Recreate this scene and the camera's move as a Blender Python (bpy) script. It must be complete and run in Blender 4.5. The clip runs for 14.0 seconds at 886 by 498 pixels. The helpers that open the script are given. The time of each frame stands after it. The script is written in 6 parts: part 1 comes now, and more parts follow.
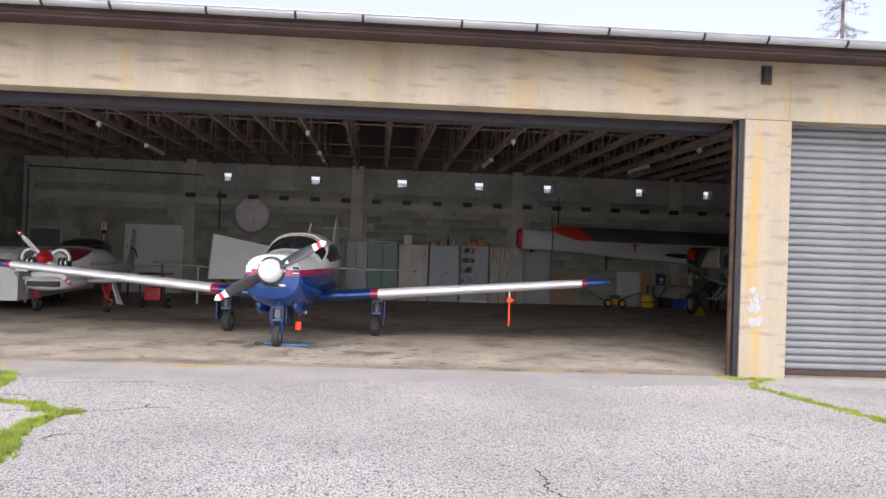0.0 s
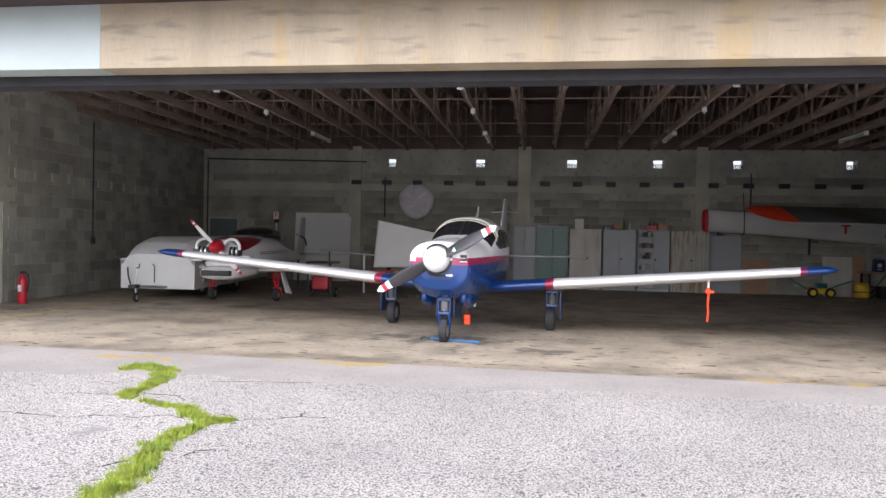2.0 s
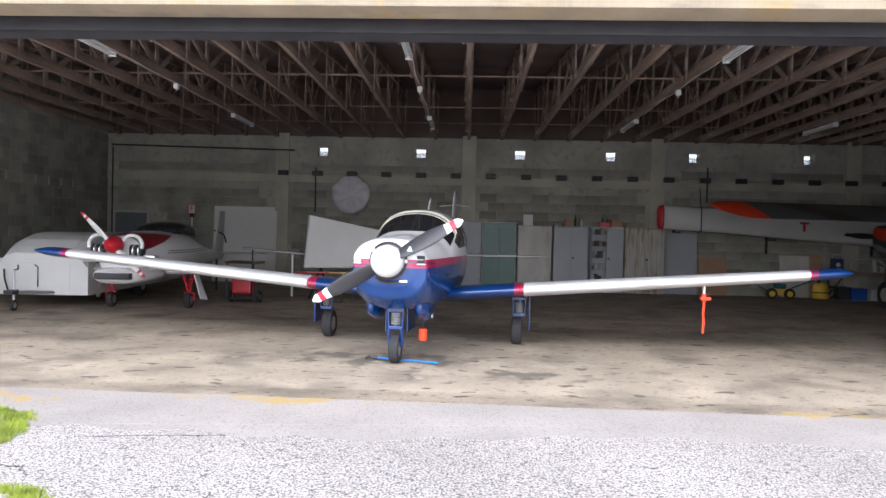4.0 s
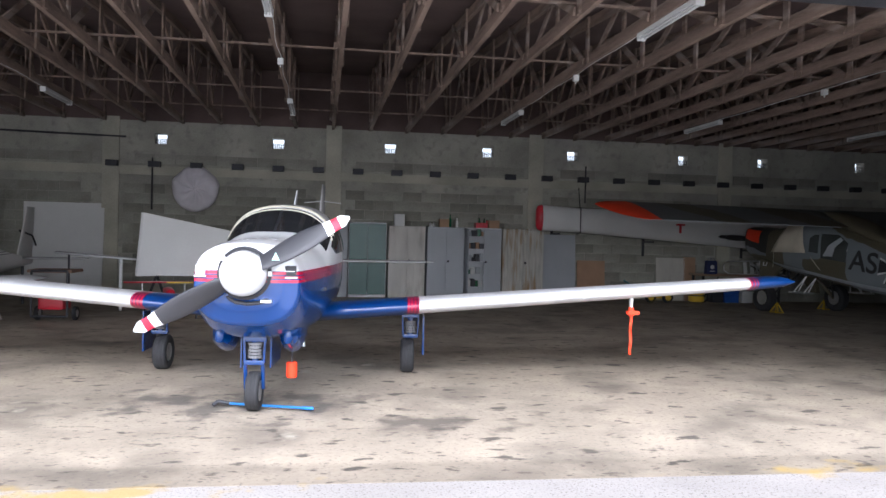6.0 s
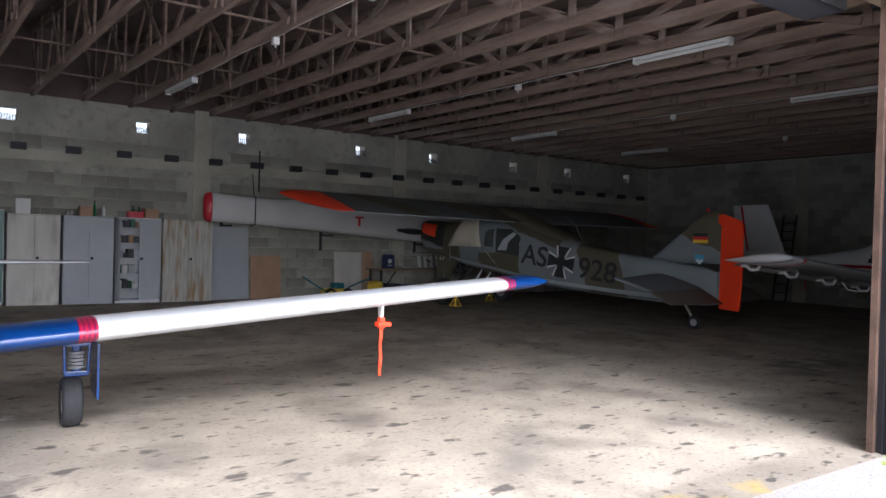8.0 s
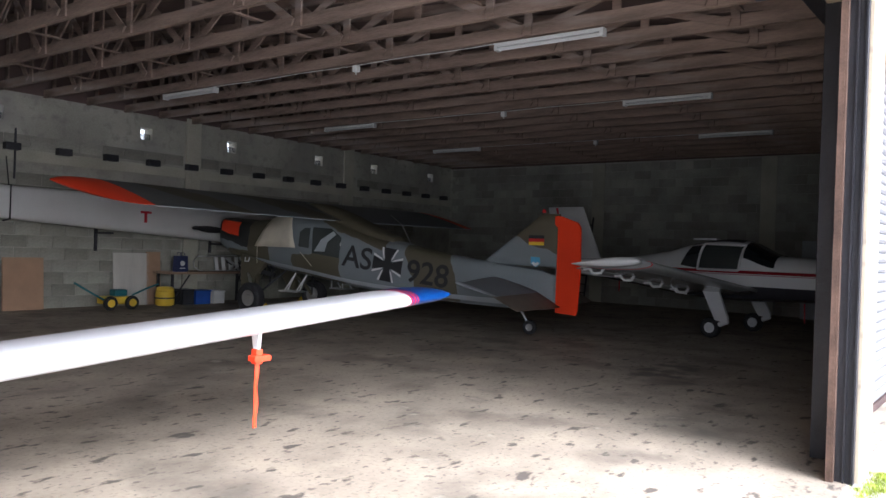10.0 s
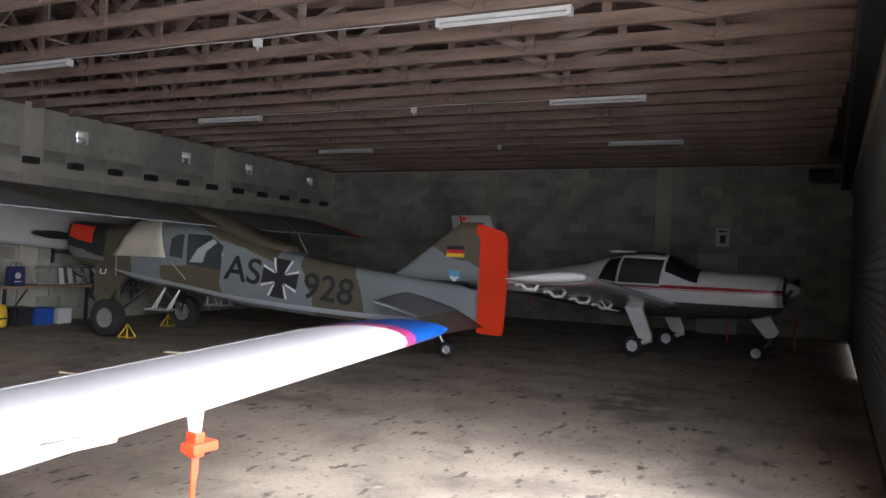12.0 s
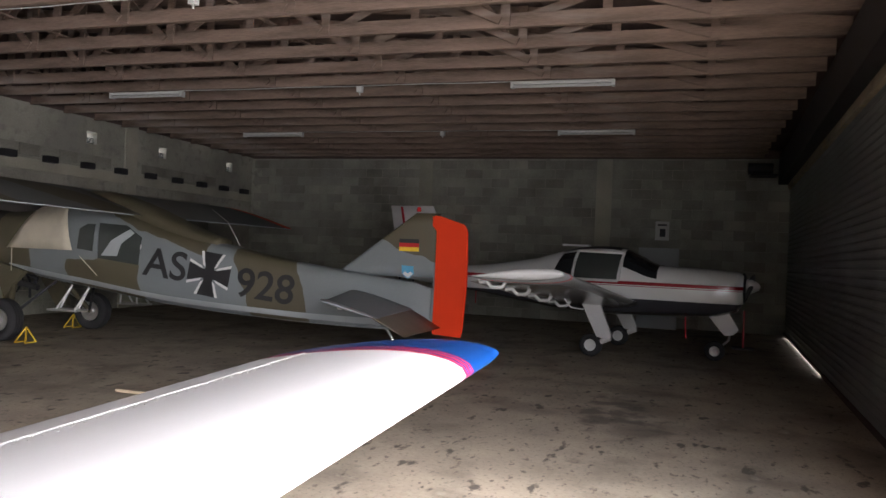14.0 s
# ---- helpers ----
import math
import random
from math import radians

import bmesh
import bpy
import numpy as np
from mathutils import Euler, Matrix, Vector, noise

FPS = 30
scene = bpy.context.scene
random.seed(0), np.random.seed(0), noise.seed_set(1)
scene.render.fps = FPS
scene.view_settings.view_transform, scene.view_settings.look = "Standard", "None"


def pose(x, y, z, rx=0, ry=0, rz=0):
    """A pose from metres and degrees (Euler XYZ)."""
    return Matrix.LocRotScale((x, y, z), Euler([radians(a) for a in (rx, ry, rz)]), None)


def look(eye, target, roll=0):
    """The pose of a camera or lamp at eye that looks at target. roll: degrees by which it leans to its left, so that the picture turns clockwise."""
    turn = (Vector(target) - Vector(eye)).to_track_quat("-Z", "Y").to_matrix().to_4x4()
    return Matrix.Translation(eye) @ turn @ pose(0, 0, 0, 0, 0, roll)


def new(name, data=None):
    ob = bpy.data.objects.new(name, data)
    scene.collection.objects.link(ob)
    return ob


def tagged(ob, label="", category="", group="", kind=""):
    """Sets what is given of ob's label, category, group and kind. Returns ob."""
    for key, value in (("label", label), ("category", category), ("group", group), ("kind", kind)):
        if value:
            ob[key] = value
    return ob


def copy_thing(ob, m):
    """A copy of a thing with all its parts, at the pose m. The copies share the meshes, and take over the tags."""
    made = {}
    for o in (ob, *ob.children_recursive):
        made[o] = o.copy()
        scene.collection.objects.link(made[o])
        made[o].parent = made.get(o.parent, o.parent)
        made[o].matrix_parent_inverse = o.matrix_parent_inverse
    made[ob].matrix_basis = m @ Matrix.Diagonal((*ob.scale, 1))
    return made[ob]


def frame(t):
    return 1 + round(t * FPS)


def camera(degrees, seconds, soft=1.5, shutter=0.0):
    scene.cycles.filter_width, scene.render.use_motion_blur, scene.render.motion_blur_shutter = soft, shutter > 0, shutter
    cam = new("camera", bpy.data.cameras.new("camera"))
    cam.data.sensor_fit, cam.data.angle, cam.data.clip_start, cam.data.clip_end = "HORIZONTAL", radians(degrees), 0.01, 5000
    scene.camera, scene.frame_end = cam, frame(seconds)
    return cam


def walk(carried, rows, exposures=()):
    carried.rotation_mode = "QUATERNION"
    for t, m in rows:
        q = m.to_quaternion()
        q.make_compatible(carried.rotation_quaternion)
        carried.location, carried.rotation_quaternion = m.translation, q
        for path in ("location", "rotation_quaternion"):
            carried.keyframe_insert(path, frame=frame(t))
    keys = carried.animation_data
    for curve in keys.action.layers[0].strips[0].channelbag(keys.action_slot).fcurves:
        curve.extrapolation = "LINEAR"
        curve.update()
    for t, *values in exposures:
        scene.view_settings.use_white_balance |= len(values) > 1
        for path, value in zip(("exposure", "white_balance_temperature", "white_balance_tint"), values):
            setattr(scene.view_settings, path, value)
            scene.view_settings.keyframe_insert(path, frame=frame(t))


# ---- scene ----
cam = camera(61.9, 14.0)
PATH = [
    (0, (0.427, 0.084, 1.549), (0.557, 2.08, 1.564), 1.9),
    (0.3, (0.467, 0.211, 1.535), (0.399, 2.21, 1.531), 2.2),
    (0.5, (0.477, 0.312, 1.534), (0.316, 2.306, 1.529), 1.9),
    (1, (0.406, 0.601, 1.52), (0.086, 2.575, 1.502), 1.8),
    (1.5, (0.298, 0.953, 1.553), (-0.066, 2.919, 1.522), 1.3),
    (2, (0.203, 1.391, 1.539), (-0.103, 3.367, 1.504), 1.2),
    (2.5, (0.041, 1.893, 1.498), (-0.172, 3.881, 1.461), 1.1),
    (2.7, (-0.049, 2.093, 1.496), (-0.235, 4.084, 1.459), 1.1),
    (4.8, (-0.464, 4.126, 1.538), (-0.512, 6.125, 1.501), 1.5),
    (5, (-0.491, 4.331, 1.54), (-0.508, 6.331, 1.504), 1.5),
    (5.5, (-0.606, 4.875, 1.548), (-0.498, 6.872, 1.516), 1.5),
    (6, (-0.694, 5.398, 1.529), (-0.414, 7.379, 1.503), 1.4),
    (6.5, (-0.777, 5.919, 1.505), (-0.282, 7.856, 1.481), 1.3),
    (7, (-0.843, 6.414, 1.534), (-0.114, 8.276, 1.502), 1.5),
    (7.5, (-0.848, 6.929, 1.518), (0.111, 8.684, 1.491), 1.5),
    (8, (-0.907, 7.427, 1.535), (0.256, 9.054, 1.513), 1.6),
    (8.5, (-0.921, 7.886, 1.538), (0.395, 9.391, 1.524), 1.6),
    (9, (-0.856, 8.341, 1.564), (0.584, 9.729, 1.558), 1.6),
    (9.2, (-0.828, 8.518, 1.554), (0.659, 9.856, 1.549), 1.7),
    (11.3, (-0.177, 10.387, 1.563), (1.543, 11.408, 1.573), 2.3),
    (11.5, (-0.055, 10.566, 1.572), (1.69, 11.543, 1.591), 2.4),
    (12, (0.196, 10.916, 1.573), (2.0, 11.779, 1.603), 2.3),
    (12.5, (0.389, 11.201, 1.594), (2.246, 11.944, 1.636), 2.3),
    (13, (0.641, 11.461, 1.587), (2.535, 12.101, 1.628), 2.4),
    (13.5, (0.815, 11.694, 1.579), (2.728, 12.277, 1.61), 2.5),
    (14, (0.888, 11.96, 1.597), (2.785, 12.594, 1.613), 2.5),
]
EXPOSURES = [(0.0, -0.68, 6100, 16), (2.5, -0.4, 6050, 16), (5.0, -0.1, 5750, 14), (7.5, 0.2, 5650, 14), (9.0, 0.4, 5700, 14), (11.5, 1.3, 5750, 15), (14.0, 1.68, 6250, 16)]
walk(cam, [(t, look(eye, target, roll)) for t, eye, target, roll in PATH], EXPOSURES)

# ---- daylight: overcast ----
world = bpy.data.worlds.new("overcast")
scene.world = world
world.use_nodes = True
wn, wl = world.node_tree.nodes, world.node_tree.links
sky = wn.new("ShaderNodeTexSky")
sky.sky_type = "NISHITA"
sky.sun_disc = False
sky.sun_elevation, sky.sun_rotation = radians(45), radians(193)
sky.dust_density, sky.air_density = 4.0, 1.0
hsv = wn.new("ShaderNodeHueSaturation")
hsv.inputs["Saturation"].default_value = 0.3
wl.new(sky.outputs[0], hsv.inputs["Color"])
wl.new(hsv.outputs[0], wn["Background"].inputs["Color"])
wn["Background"].inputs["Strength"].default_value = 0.45
sun = new("sun", bpy.data.lights.new("sun", "SUN"))
sun.data.energy, sun.data.angle, sun.data.color = 1.25, radians(40), (1.0, 0.97, 0.93)
sun.matrix_world = look((-4, -17, 17.5), (0, 0, 0))
# area lamp added in the open hangar door, topping up the sky's light inside
door_fill = new("door_fill_lamp", bpy.data.lights.new("door_fill_lamp", "AREA"))
door_fill.data.shape, door_fill.data.size, door_fill.data.size_y = "RECTANGLE", 15.2, 3.3
door_fill.data.energy, door_fill.data.color = 240, (1.0, 0.99, 0.96)
door_fill.matrix_world = pose(-2.6, 10.36, 1.72, 90, 0, 0)


# ---- materials ----
def material(name, base, rough=0.7, metal=0.0, vary=0.25, scale=3.0, fine=40.0, bump=0.2, spec=0.5, coat=0.0, second=None, amount=0.5, stretch=(1, 1, 1)):
    """A plain painted or mineral surface with variation at two scales and fine relief."""
    m = bpy.data.materials.new(name)
    m.use_nodes = True
    n, l = m.node_tree.nodes, m.node_tree.links
    b = n["Principled BSDF"]
    b.inputs["Roughness"].default_value, b.inputs["Metallic"].default_value = rough, metal
    b.inputs["Specular IOR Level"].default_value, b.inputs["Coat Weight"].default_value = spec, coat
    co = n.new("ShaderNodeTexCoord")
    mp = n.new("ShaderNodeMapping")
    mp.inputs["Scale"].default_value = stretch
    l.new(co.outputs["Object"], mp.inputs[0])
    big, small = n.new("ShaderNodeTexNoise"), n.new("ShaderNodeTexNoise")
    for t, s in ((big, scale), (small, fine)):
        t.inputs["Scale"].default_value, t.inputs["Detail"].default_value = s, 5
        l.new(mp.outputs[0], t.inputs["Vector"])
    mix = n.new("ShaderNodeMix")
    mix.data_type = "RGBA"
    mix.inputs[6].default_value = (*[c * (1 - vary) for c in base], 1)
    mix.inputs[7].default_value = (*[min(1, c * (1 + vary)) for c in base], 1)
    add = n.new("ShaderNodeMath")
    add.operation = "MULTIPLY_ADD"
    l.new(small.outputs[0], add.inputs[0])
    add.inputs[1].default_value = 0.35
    l.new(big.outputs[0], add.inputs[2])
    ramp = n.new("ShaderNodeMapRange")
    ramp.inputs[1].default_value, ramp.inputs[2].default_value = 0.42, 0.92
    l.new(add.outputs[0], ramp.inputs[0])
    l.new(ramp.outputs[0], mix.inputs[0])
    out = mix.outputs[2]
    if second:
        big2 = n.new("ShaderNodeTexNoise")
        big2.inputs["Scale"].default_value, big2.inputs["Detail"].default_value = scale * 0.6, 7
        l.new(mp.outputs[0], big2.inputs["Vector"])
        r2 = n.new("ShaderNodeMapRange")
        r2.inputs[1].default_value, r2.inputs[2].default_value = 0.72 - amount * 0.35, 0.84 - amount * 0.3
        l.new(big2.outputs[0], r2.inputs[0])
        m2 = n.new("ShaderNodeMix")
        m2.data_type = "RGBA"
        l.new(r2.outputs[0], m2.inputs[0])
        l.new(out, m2.inputs[6])
        m2.inputs[7].default_value = (*second, 1)
        out = m2.outputs[2]
    l.new(out, b.inputs["Base Color"])
    if bump:
        bp = n.new("ShaderNodeBump")
        bp.inputs["Strength"].default_value, bp.inputs["Distance"].default_value = bump, 0.01
        l.new(small.outputs[0], bp.inputs["Height"])
        l.new(bp.outputs[0], b.inputs["Normal"])
    return m


ASPHALT = material("asphalt", (0.62, 0.58, 0.54), 0.9, vary=0.28, scale=0.35, fine=110, bump=1.0, second=(0.44, 0.425, 0.41), amount=0.35)
APRON = material("apron_concrete", (0.42, 0.39, 0.36), 0.9, vary=0.15, scale=1.0, fine=50, bump=0.3)
FLOOR = material("floor_concrete", (0.36, 0.305, 0.235), 0.75, vary=0.25, scale=1.3, fine=22, bump=0.3, second=(0.22, 0.185, 0.145), amount=0.42)
CONCRETE = material("weathered_concrete", (0.44, 0.37, 0.27), 0.9, vary=0.18, scale=0.8, fine=25, bump=0.3, second=(0.5, 0.36, 0.17), amount=0.35, stretch=(2.2, 1, 0.35))
PALE_PAINT = material("pale_masonry_paint", (0.46, 0.53, 0.52), 0.8, vary=0.06, scale=1.2)
BLOCK = material("concrete_block", (0.37, 0.36, 0.305), 0.95, vary=0.35, scale=0.8, fine=30, bump=0.6, second=(0.32, 0.31, 0.28), amount=0.5)
BLOCK_FACE = material("block_face", (0.29, 0.285, 0.24), 0.95, vary=0.35, scale=1.5, fine=30, bump=0.5)
_n, _l = BLOCK_FACE.node_tree.nodes, BLOCK_FACE.node_tree.links
_oi, _hs, _mr = _n.new("ShaderNodeObjectInfo"), _n.new("ShaderNodeHueSaturation"), _n.new("ShaderNodeMapRange")
_mr.inputs[3].default_value, _mr.inputs[4].default_value = 0.74, 1.18
_l.new(_oi.outputs["Random"], _mr.inputs[0])
_l.new(_mr.outputs[0], _hs.inputs["Value"])
_l.new(_n["Principled BSDF"].inputs["Base Color"].links[0].from_socket, _hs.inputs["Color"])
_l.new(_hs.outputs[0], _n["Principled BSDF"].inputs["Base Color"])
BLOCK_SIDE = material("side_block_face", (0.33, 0.325, 0.28), 0.95, vary=0.3, scale=1.2, fine=30, bump=0.5)
_n, _l = BLOCK_SIDE.node_tree.nodes, BLOCK_SIDE.node_tree.links
_ge, _hs, _mr = _n.new("ShaderNodeNewGeometry"), _n.new("ShaderNodeHueSaturation"), _n.new("ShaderNodeMapRange")
_mr.inputs[3].default_value, _mr.inputs[4].default_value = 0.78, 1.15
_l.new(_ge.outputs["Random Per Island"], _mr.inputs[0])
_l.new(_mr.outputs[0], _hs.inputs["Value"])
_l.new(_n["Principled BSDF"].inputs["Base Color"].links[0].from_socket, _hs.inputs["Color"])
_l.new(_hs.outputs[0], _n["Principled BSDF"].inputs["Base Color"])
BAND = material("cast_concrete", (0.44, 0.425, 0.345), 0.95, vary=0.25, scale=1.0, fine=30, bump=0.4)
TIMBER = material("old_timber", (0.25, 0.18, 0.14), 0.85, vary=0.5, scale=2.0, fine=25, bump=0.4, second=(0.36, 0.30, 0.26), amount=0.45, stretch=(3, 0.4, 3))
ROOF = material("roof_boards", (0.13, 0.09, 0.08), 0.95, vary=0.3, scale=1.0)
FASCIA = material("brown_fascia", (0.07, 0.04, 0.035), 0.7, vary=0.3, scale=2)
ZINC = material("zinc_gutter", (0.62, 0.64, 0.66), 0.42, metal=0.7, vary=0.12, scale=2)
SHUTTER = material("shutter_steel", (0.26, 0.265, 0.27), 0.45, metal=0.4, vary=0.12, scale=2)
RUSTY = material("rusty_steel", (0.11, 0.065, 0.045), 0.75, vary=0.5, scale=4, fine=50)
PATCH = material("faded_blue_paint", (0.45, 0.45, 0.46), 0.85, vary=0.15, scale=8)
STEEL_DARK = material("dark_steel", (0.035, 0.035, 0.04), 0.5, metal=0.3)
WHITE = material("white_gloss_paint", (0.74, 0.74, 0.74), 0.25, vary=0.03, scale=1.5, bump=0.0, coat=0.3)
DULL_WHITE = material("dull_white_paint", (0.66, 0.66, 0.64), 0.55, vary=0.08, scale=1.0, bump=0.05)
BLUE = material("blue_gloss_paint", (0.003, 0.036, 0.16), 0.2, vary=0.1, scale=1.5, bump=0.0, coat=0.5)
RED = material("red_paint", (0.5, 0.015, 0.03), 0.35, vary=0.1, bump=0.0)
ORANGE = material("fluorescent_orange", (1.0, 0.06, 0.01), 0.6, vary=0.06, bump=0.05)
RUBBER = material("black_rubber", (0.025, 0.025, 0.027), 0.8, vary=0.2)
# opaque pane: the dark of the cabin behind is put into its colour
DARK_GLASS = material("opaque_dark_glass", (0.02, 0.022, 0.025), 0.06, vary=0.0, bump=0.0, spec=0.7)
METAL = material("bare_metal", (0.6, 0.6, 0.6), 0.35, metal=0.9, vary=0.1)
YELLOW = material("yellow_paint", (0.75, 0.5, 0.04), 0.5, vary=0.1)


def speckle(m, scale, dark, low, high, detail=3.0, stretch=(1, 1, 1)):
    """Darken a material in small grains or spots of its own noise."""
    n, l = m.node_tree.nodes, m.node_tree.links
    b = n["Principled BSDF"]
    src = b.inputs["Base Color"].links[0].from_socket
    co, mp, t, r, x = n.new("ShaderNodeTexCoord"), n.new("ShaderNodeMapping"), n.new("ShaderNodeTexNoise"), n.new("ShaderNodeMapRange"), n.new("ShaderNodeMix")
    mp.inputs["Scale"].default_value = stretch
    t.inputs["Scale"].default_value, t.inputs["Detail"].default_value = scale, detail
    l.new(co.outputs["Object"], mp.inputs[0])
    l.new(mp.outputs[0], t.inputs["Vector"])
    r.inputs[1].default_value, r.inputs[2].default_value = low, high
    l.new(t.outputs[0], r.inputs[0])
    x.data_type = "RGBA"
    l.new(r.outputs[0], x.inputs[0])
    l.new(src, x.inputs[6])
    x.inputs[7].default_value = (*dark, 1)
    l.new(x.outputs[2], b.inputs["Base Color"])


speckle(ASPHALT, 70.0, (0.15, 0.143, 0.137), 0.50, 0.58, 2)
speckle(ASPHALT, 30.0, (0.16, 0.155, 0.15), 0.58, 0.66, 5)
speckle(ASPHALT, 1.3, (0.30, 0.29, 0.28), 0.64, 0.76, 8)
speckle(ASPHALT, 3.5, (0.12, 0.115, 0.11), 0.72, 0.76, 9)
speckle(APRON, 60.0, (0.2, 0.19, 0.17), 0.56, 0.70)
speckle(FLOOR, 1.1, (0.16, 0.137, 0.108), 0.52, 0.72, 9)
speckle(FLOOR, 5.2, (0.095, 0.08, 0.065), 0.615, 0.67, 7, (0.6, 1.15, 1))
speckle(FLOOR, 11.0, (0.15, 0.125, 0.10), 0.61, 0.68, 7, (0.7, 1.2, 1))
speckle(FLOOR, 2.2, (0.45, 0.40, 0.32), 0.66, 0.74, 9)
speckle(FLOOR, 30.0, (0.16, 0.14, 0.12), 0.58, 0.75)


def oil_stain(m, centre, squash, reach, dark):
    """One wide blotchy stain round a place on the floor."""
    n, l = m.node_tree.nodes, m.node_tree.links
    b = n["Principled BSDF"]
    src = b.inputs["Base Color"].links[0].from_socket
    co, sb, ml, ln, t, ad, r, x = (n.new(k) for k in ("ShaderNodeTexCoord", "ShaderNodeVectorMath", "ShaderNodeVectorMath", "ShaderNodeVectorMath", "ShaderNodeTexNoise", "ShaderNodeMath", "ShaderNodeMapRange", "ShaderNodeMix"))
    sb.operation, ml.operation, ln.operation = "SUBTRACT", "MULTIPLY", "LENGTH"
    sb.inputs[1].default_value, ml.inputs[1].default_value = centre, squash
    l.new(co.outputs["Object"], sb.inputs[0])
    l.new(sb.outputs[0], ml.inputs[0])
    l.new(ml.outputs[0], ln.inputs[0])
    t.inputs["Scale"].default_value, t.inputs["Detail"].default_value = 3.0, 8
    l.new(co.outputs["Object"], t.inputs["Vector"])
    ad.operation = "MULTIPLY_ADD"
    l.new(ln.outputs["Value"], ad.inputs[0])
    ad.inputs[1].default_value = -0.28 / reach
    l.new(t.outputs[0], ad.inputs[2])
    r.inputs[1].default_value, r.inputs[2].default_value, r.inputs[4].default_value = 0.36, 0.50, 0.8
    l.new(ad.outputs[0], r.inputs[0])
    x.data_type = "RGBA"
    l.new(r.outputs[0], x.inputs[0])
    l.new(src, x.inputs[6])
    x.inputs[7].default_value = (*dark, 1)
    l.new(x.outputs[2], b.inputs["Base Color"])


oil_stain(FLOOR, (-1.6, 12.3, 0), (0.5, 1.0, 1.0), 1.0, (0.09, 0.08, 0.07))
oil_stain(FLOOR, (0.2, 11.5, 0), (0.5, 1.3, 1.0), 0.7, (0.10, 0.085, 0.07))
for _x, _y in ((-2.0, 9.9), (-4.9, 9.65), (2.7, 10.1)):
    for _m in (APRON, FLOOR):
        oil_stain(_m, (_x, _y, 0), (0.3, 1.6, 1.0), 0.42, (0.52, 0.36, 0.11))
oil_stain(FLOOR, (9.0, 12.6, 0), (0.4, 1.0, 1.0), 0.8, (0.11, 0.095, 0.08))
speckle(CONCRETE, 1.6, (0.30, 0.26, 0.20), 0.55, 0.70, 6, (1, 1, 5))
speckle(CONCRETE, 0.9, (0.52, 0.35, 0.12), 0.60, 0.72, 4, (3, 1, 0.25))
speckle(BLOCK, 5.0, (0.27, 0.26, 0.23), 0.52, 0.72, 6)


# ---- mesh helpers ----
def thing(name, label, category, m=None, group="", kind=""):
    e = new(name)
    e.empty_display_size = 0.2
    if m is not None:
        e.matrix_basis = m
    return tagged(e, label, category, group, kind)


def part(name, bm, mat, parent=None, label="", smooth=False):
    me = bpy.data.meshes.new(name)
    bm.normal_update()
    bm.to_mesh(me)
    bm.free()
    for mt in (mat if isinstance(mat, (list, tuple)) else [mat]):
        me.materials.append(mt)
    if smooth:
        me.shade_smooth()
    ob = new(name, me)
    if parent is not None:
        ob.parent = parent
    if label:
        ob["label"] = label
    return ob


def structure(name, bm, mat, label, category, smooth=False):
    return tagged(part(name, bm, mat, None, "", smooth), label, category, kind="structure")


def box(bm, x0, x1, y0, y1, z0, z1, bevel=0.0, m=None, mi=0):
    r = bmesh.ops.create_cube(bm, size=1.0, matrix=Matrix.Translation(((x0 + x1) / 2, (y0 + y1) / 2, (z0 + z1) / 2)) @ Matrix.Diagonal((abs(x1 - x0), abs(y1 - y0), abs(z1 - z0), 1)))
    vs = r["verts"]
    if bevel:
        es = list({e for v in vs for e in v.link_edges})
        o = bmesh.ops.bevel(bm, geom=es, offset=bevel, segments=2, affect="EDGES", profile=0.7)
        vs = list({v for f in o["faces"] for v in f.verts} | {v for v in vs if v.is_valid})
    if m is not None:
        bmesh.ops.transform(bm, matrix=m, verts=vs)
    if mi:
        for f in {f for v in vs for f in v.link_faces}:
            f.material_index = mi
    return bm


def boxed(*a, **k):
    return box(bmesh.new(), *a, **k)


def rod(bm, p, q, r, r2=None, seg=10):
    p, q = Vector(p), Vector(q)
    d = q - p
    m = Matrix.Translation((p + q) / 2) @ d.to_track_quat("Z", "Y").to_matrix().to_4x4()
    bmesh.ops.create_cone(bm, cap_ends=True, segments=seg, radius1=r, radius2=r if r2 is None else r2, depth=d.length, matrix=m)
    return bm


def rods(pts, r, seg=8, bm=None):
    bm = bm or bmesh.new()
    for p, q in zip(pts, pts[1:]):
        rod(bm, p, q, r, seg=seg)
    return bm


def beam(bm, p, q, w, h):
    """A square timber from p to q, w wide and h high."""
    p, q = Vector(p), Vector(q)
    d = q - p
    side = d.cross(Vector((0, 0, 1)))
    side = Vector((1, 0, 0)) if side.length < 1e-6 else side.normalized()
    up = side.cross(d).normalized()
    vs = [bm.verts.new(o + side * (a * w / 2) + up * (b * h / 2)) for o in (p, q) for a, b in ((-1, -1), (1, -1), (1, 1), (-1, 1))]
    for f in ((3, 2, 1, 0), (4, 5, 6, 7), (0, 1, 5, 4), (1, 2, 6, 5), (2, 3, 7, 6), (3, 0, 4, 7)):
        bm.faces.new([vs[i] for i in f])
    return bm


def loft(rings, bm=None, closed=True, caps=True):
    """Skin over rings of points, all of one length."""
    bm = bm or bmesh.new()
    vv = [[bm.verts.new(p) for p in r] for r in rings]
    n = len(vv[0])
    for a, b in zip(vv, vv[1:]):
        for i in range(n if closed else n - 1):
            k = (i + 1) % n
            bm.faces.new((a[i], a[k], b[k], b[i]))
    if caps and closed:
        bm.faces.new(list(reversed(vv[0])))
        bm.faces.new(vv[-1])
    bmesh.ops.recalc_face_normals(bm, faces=bm.faces)
    return bm


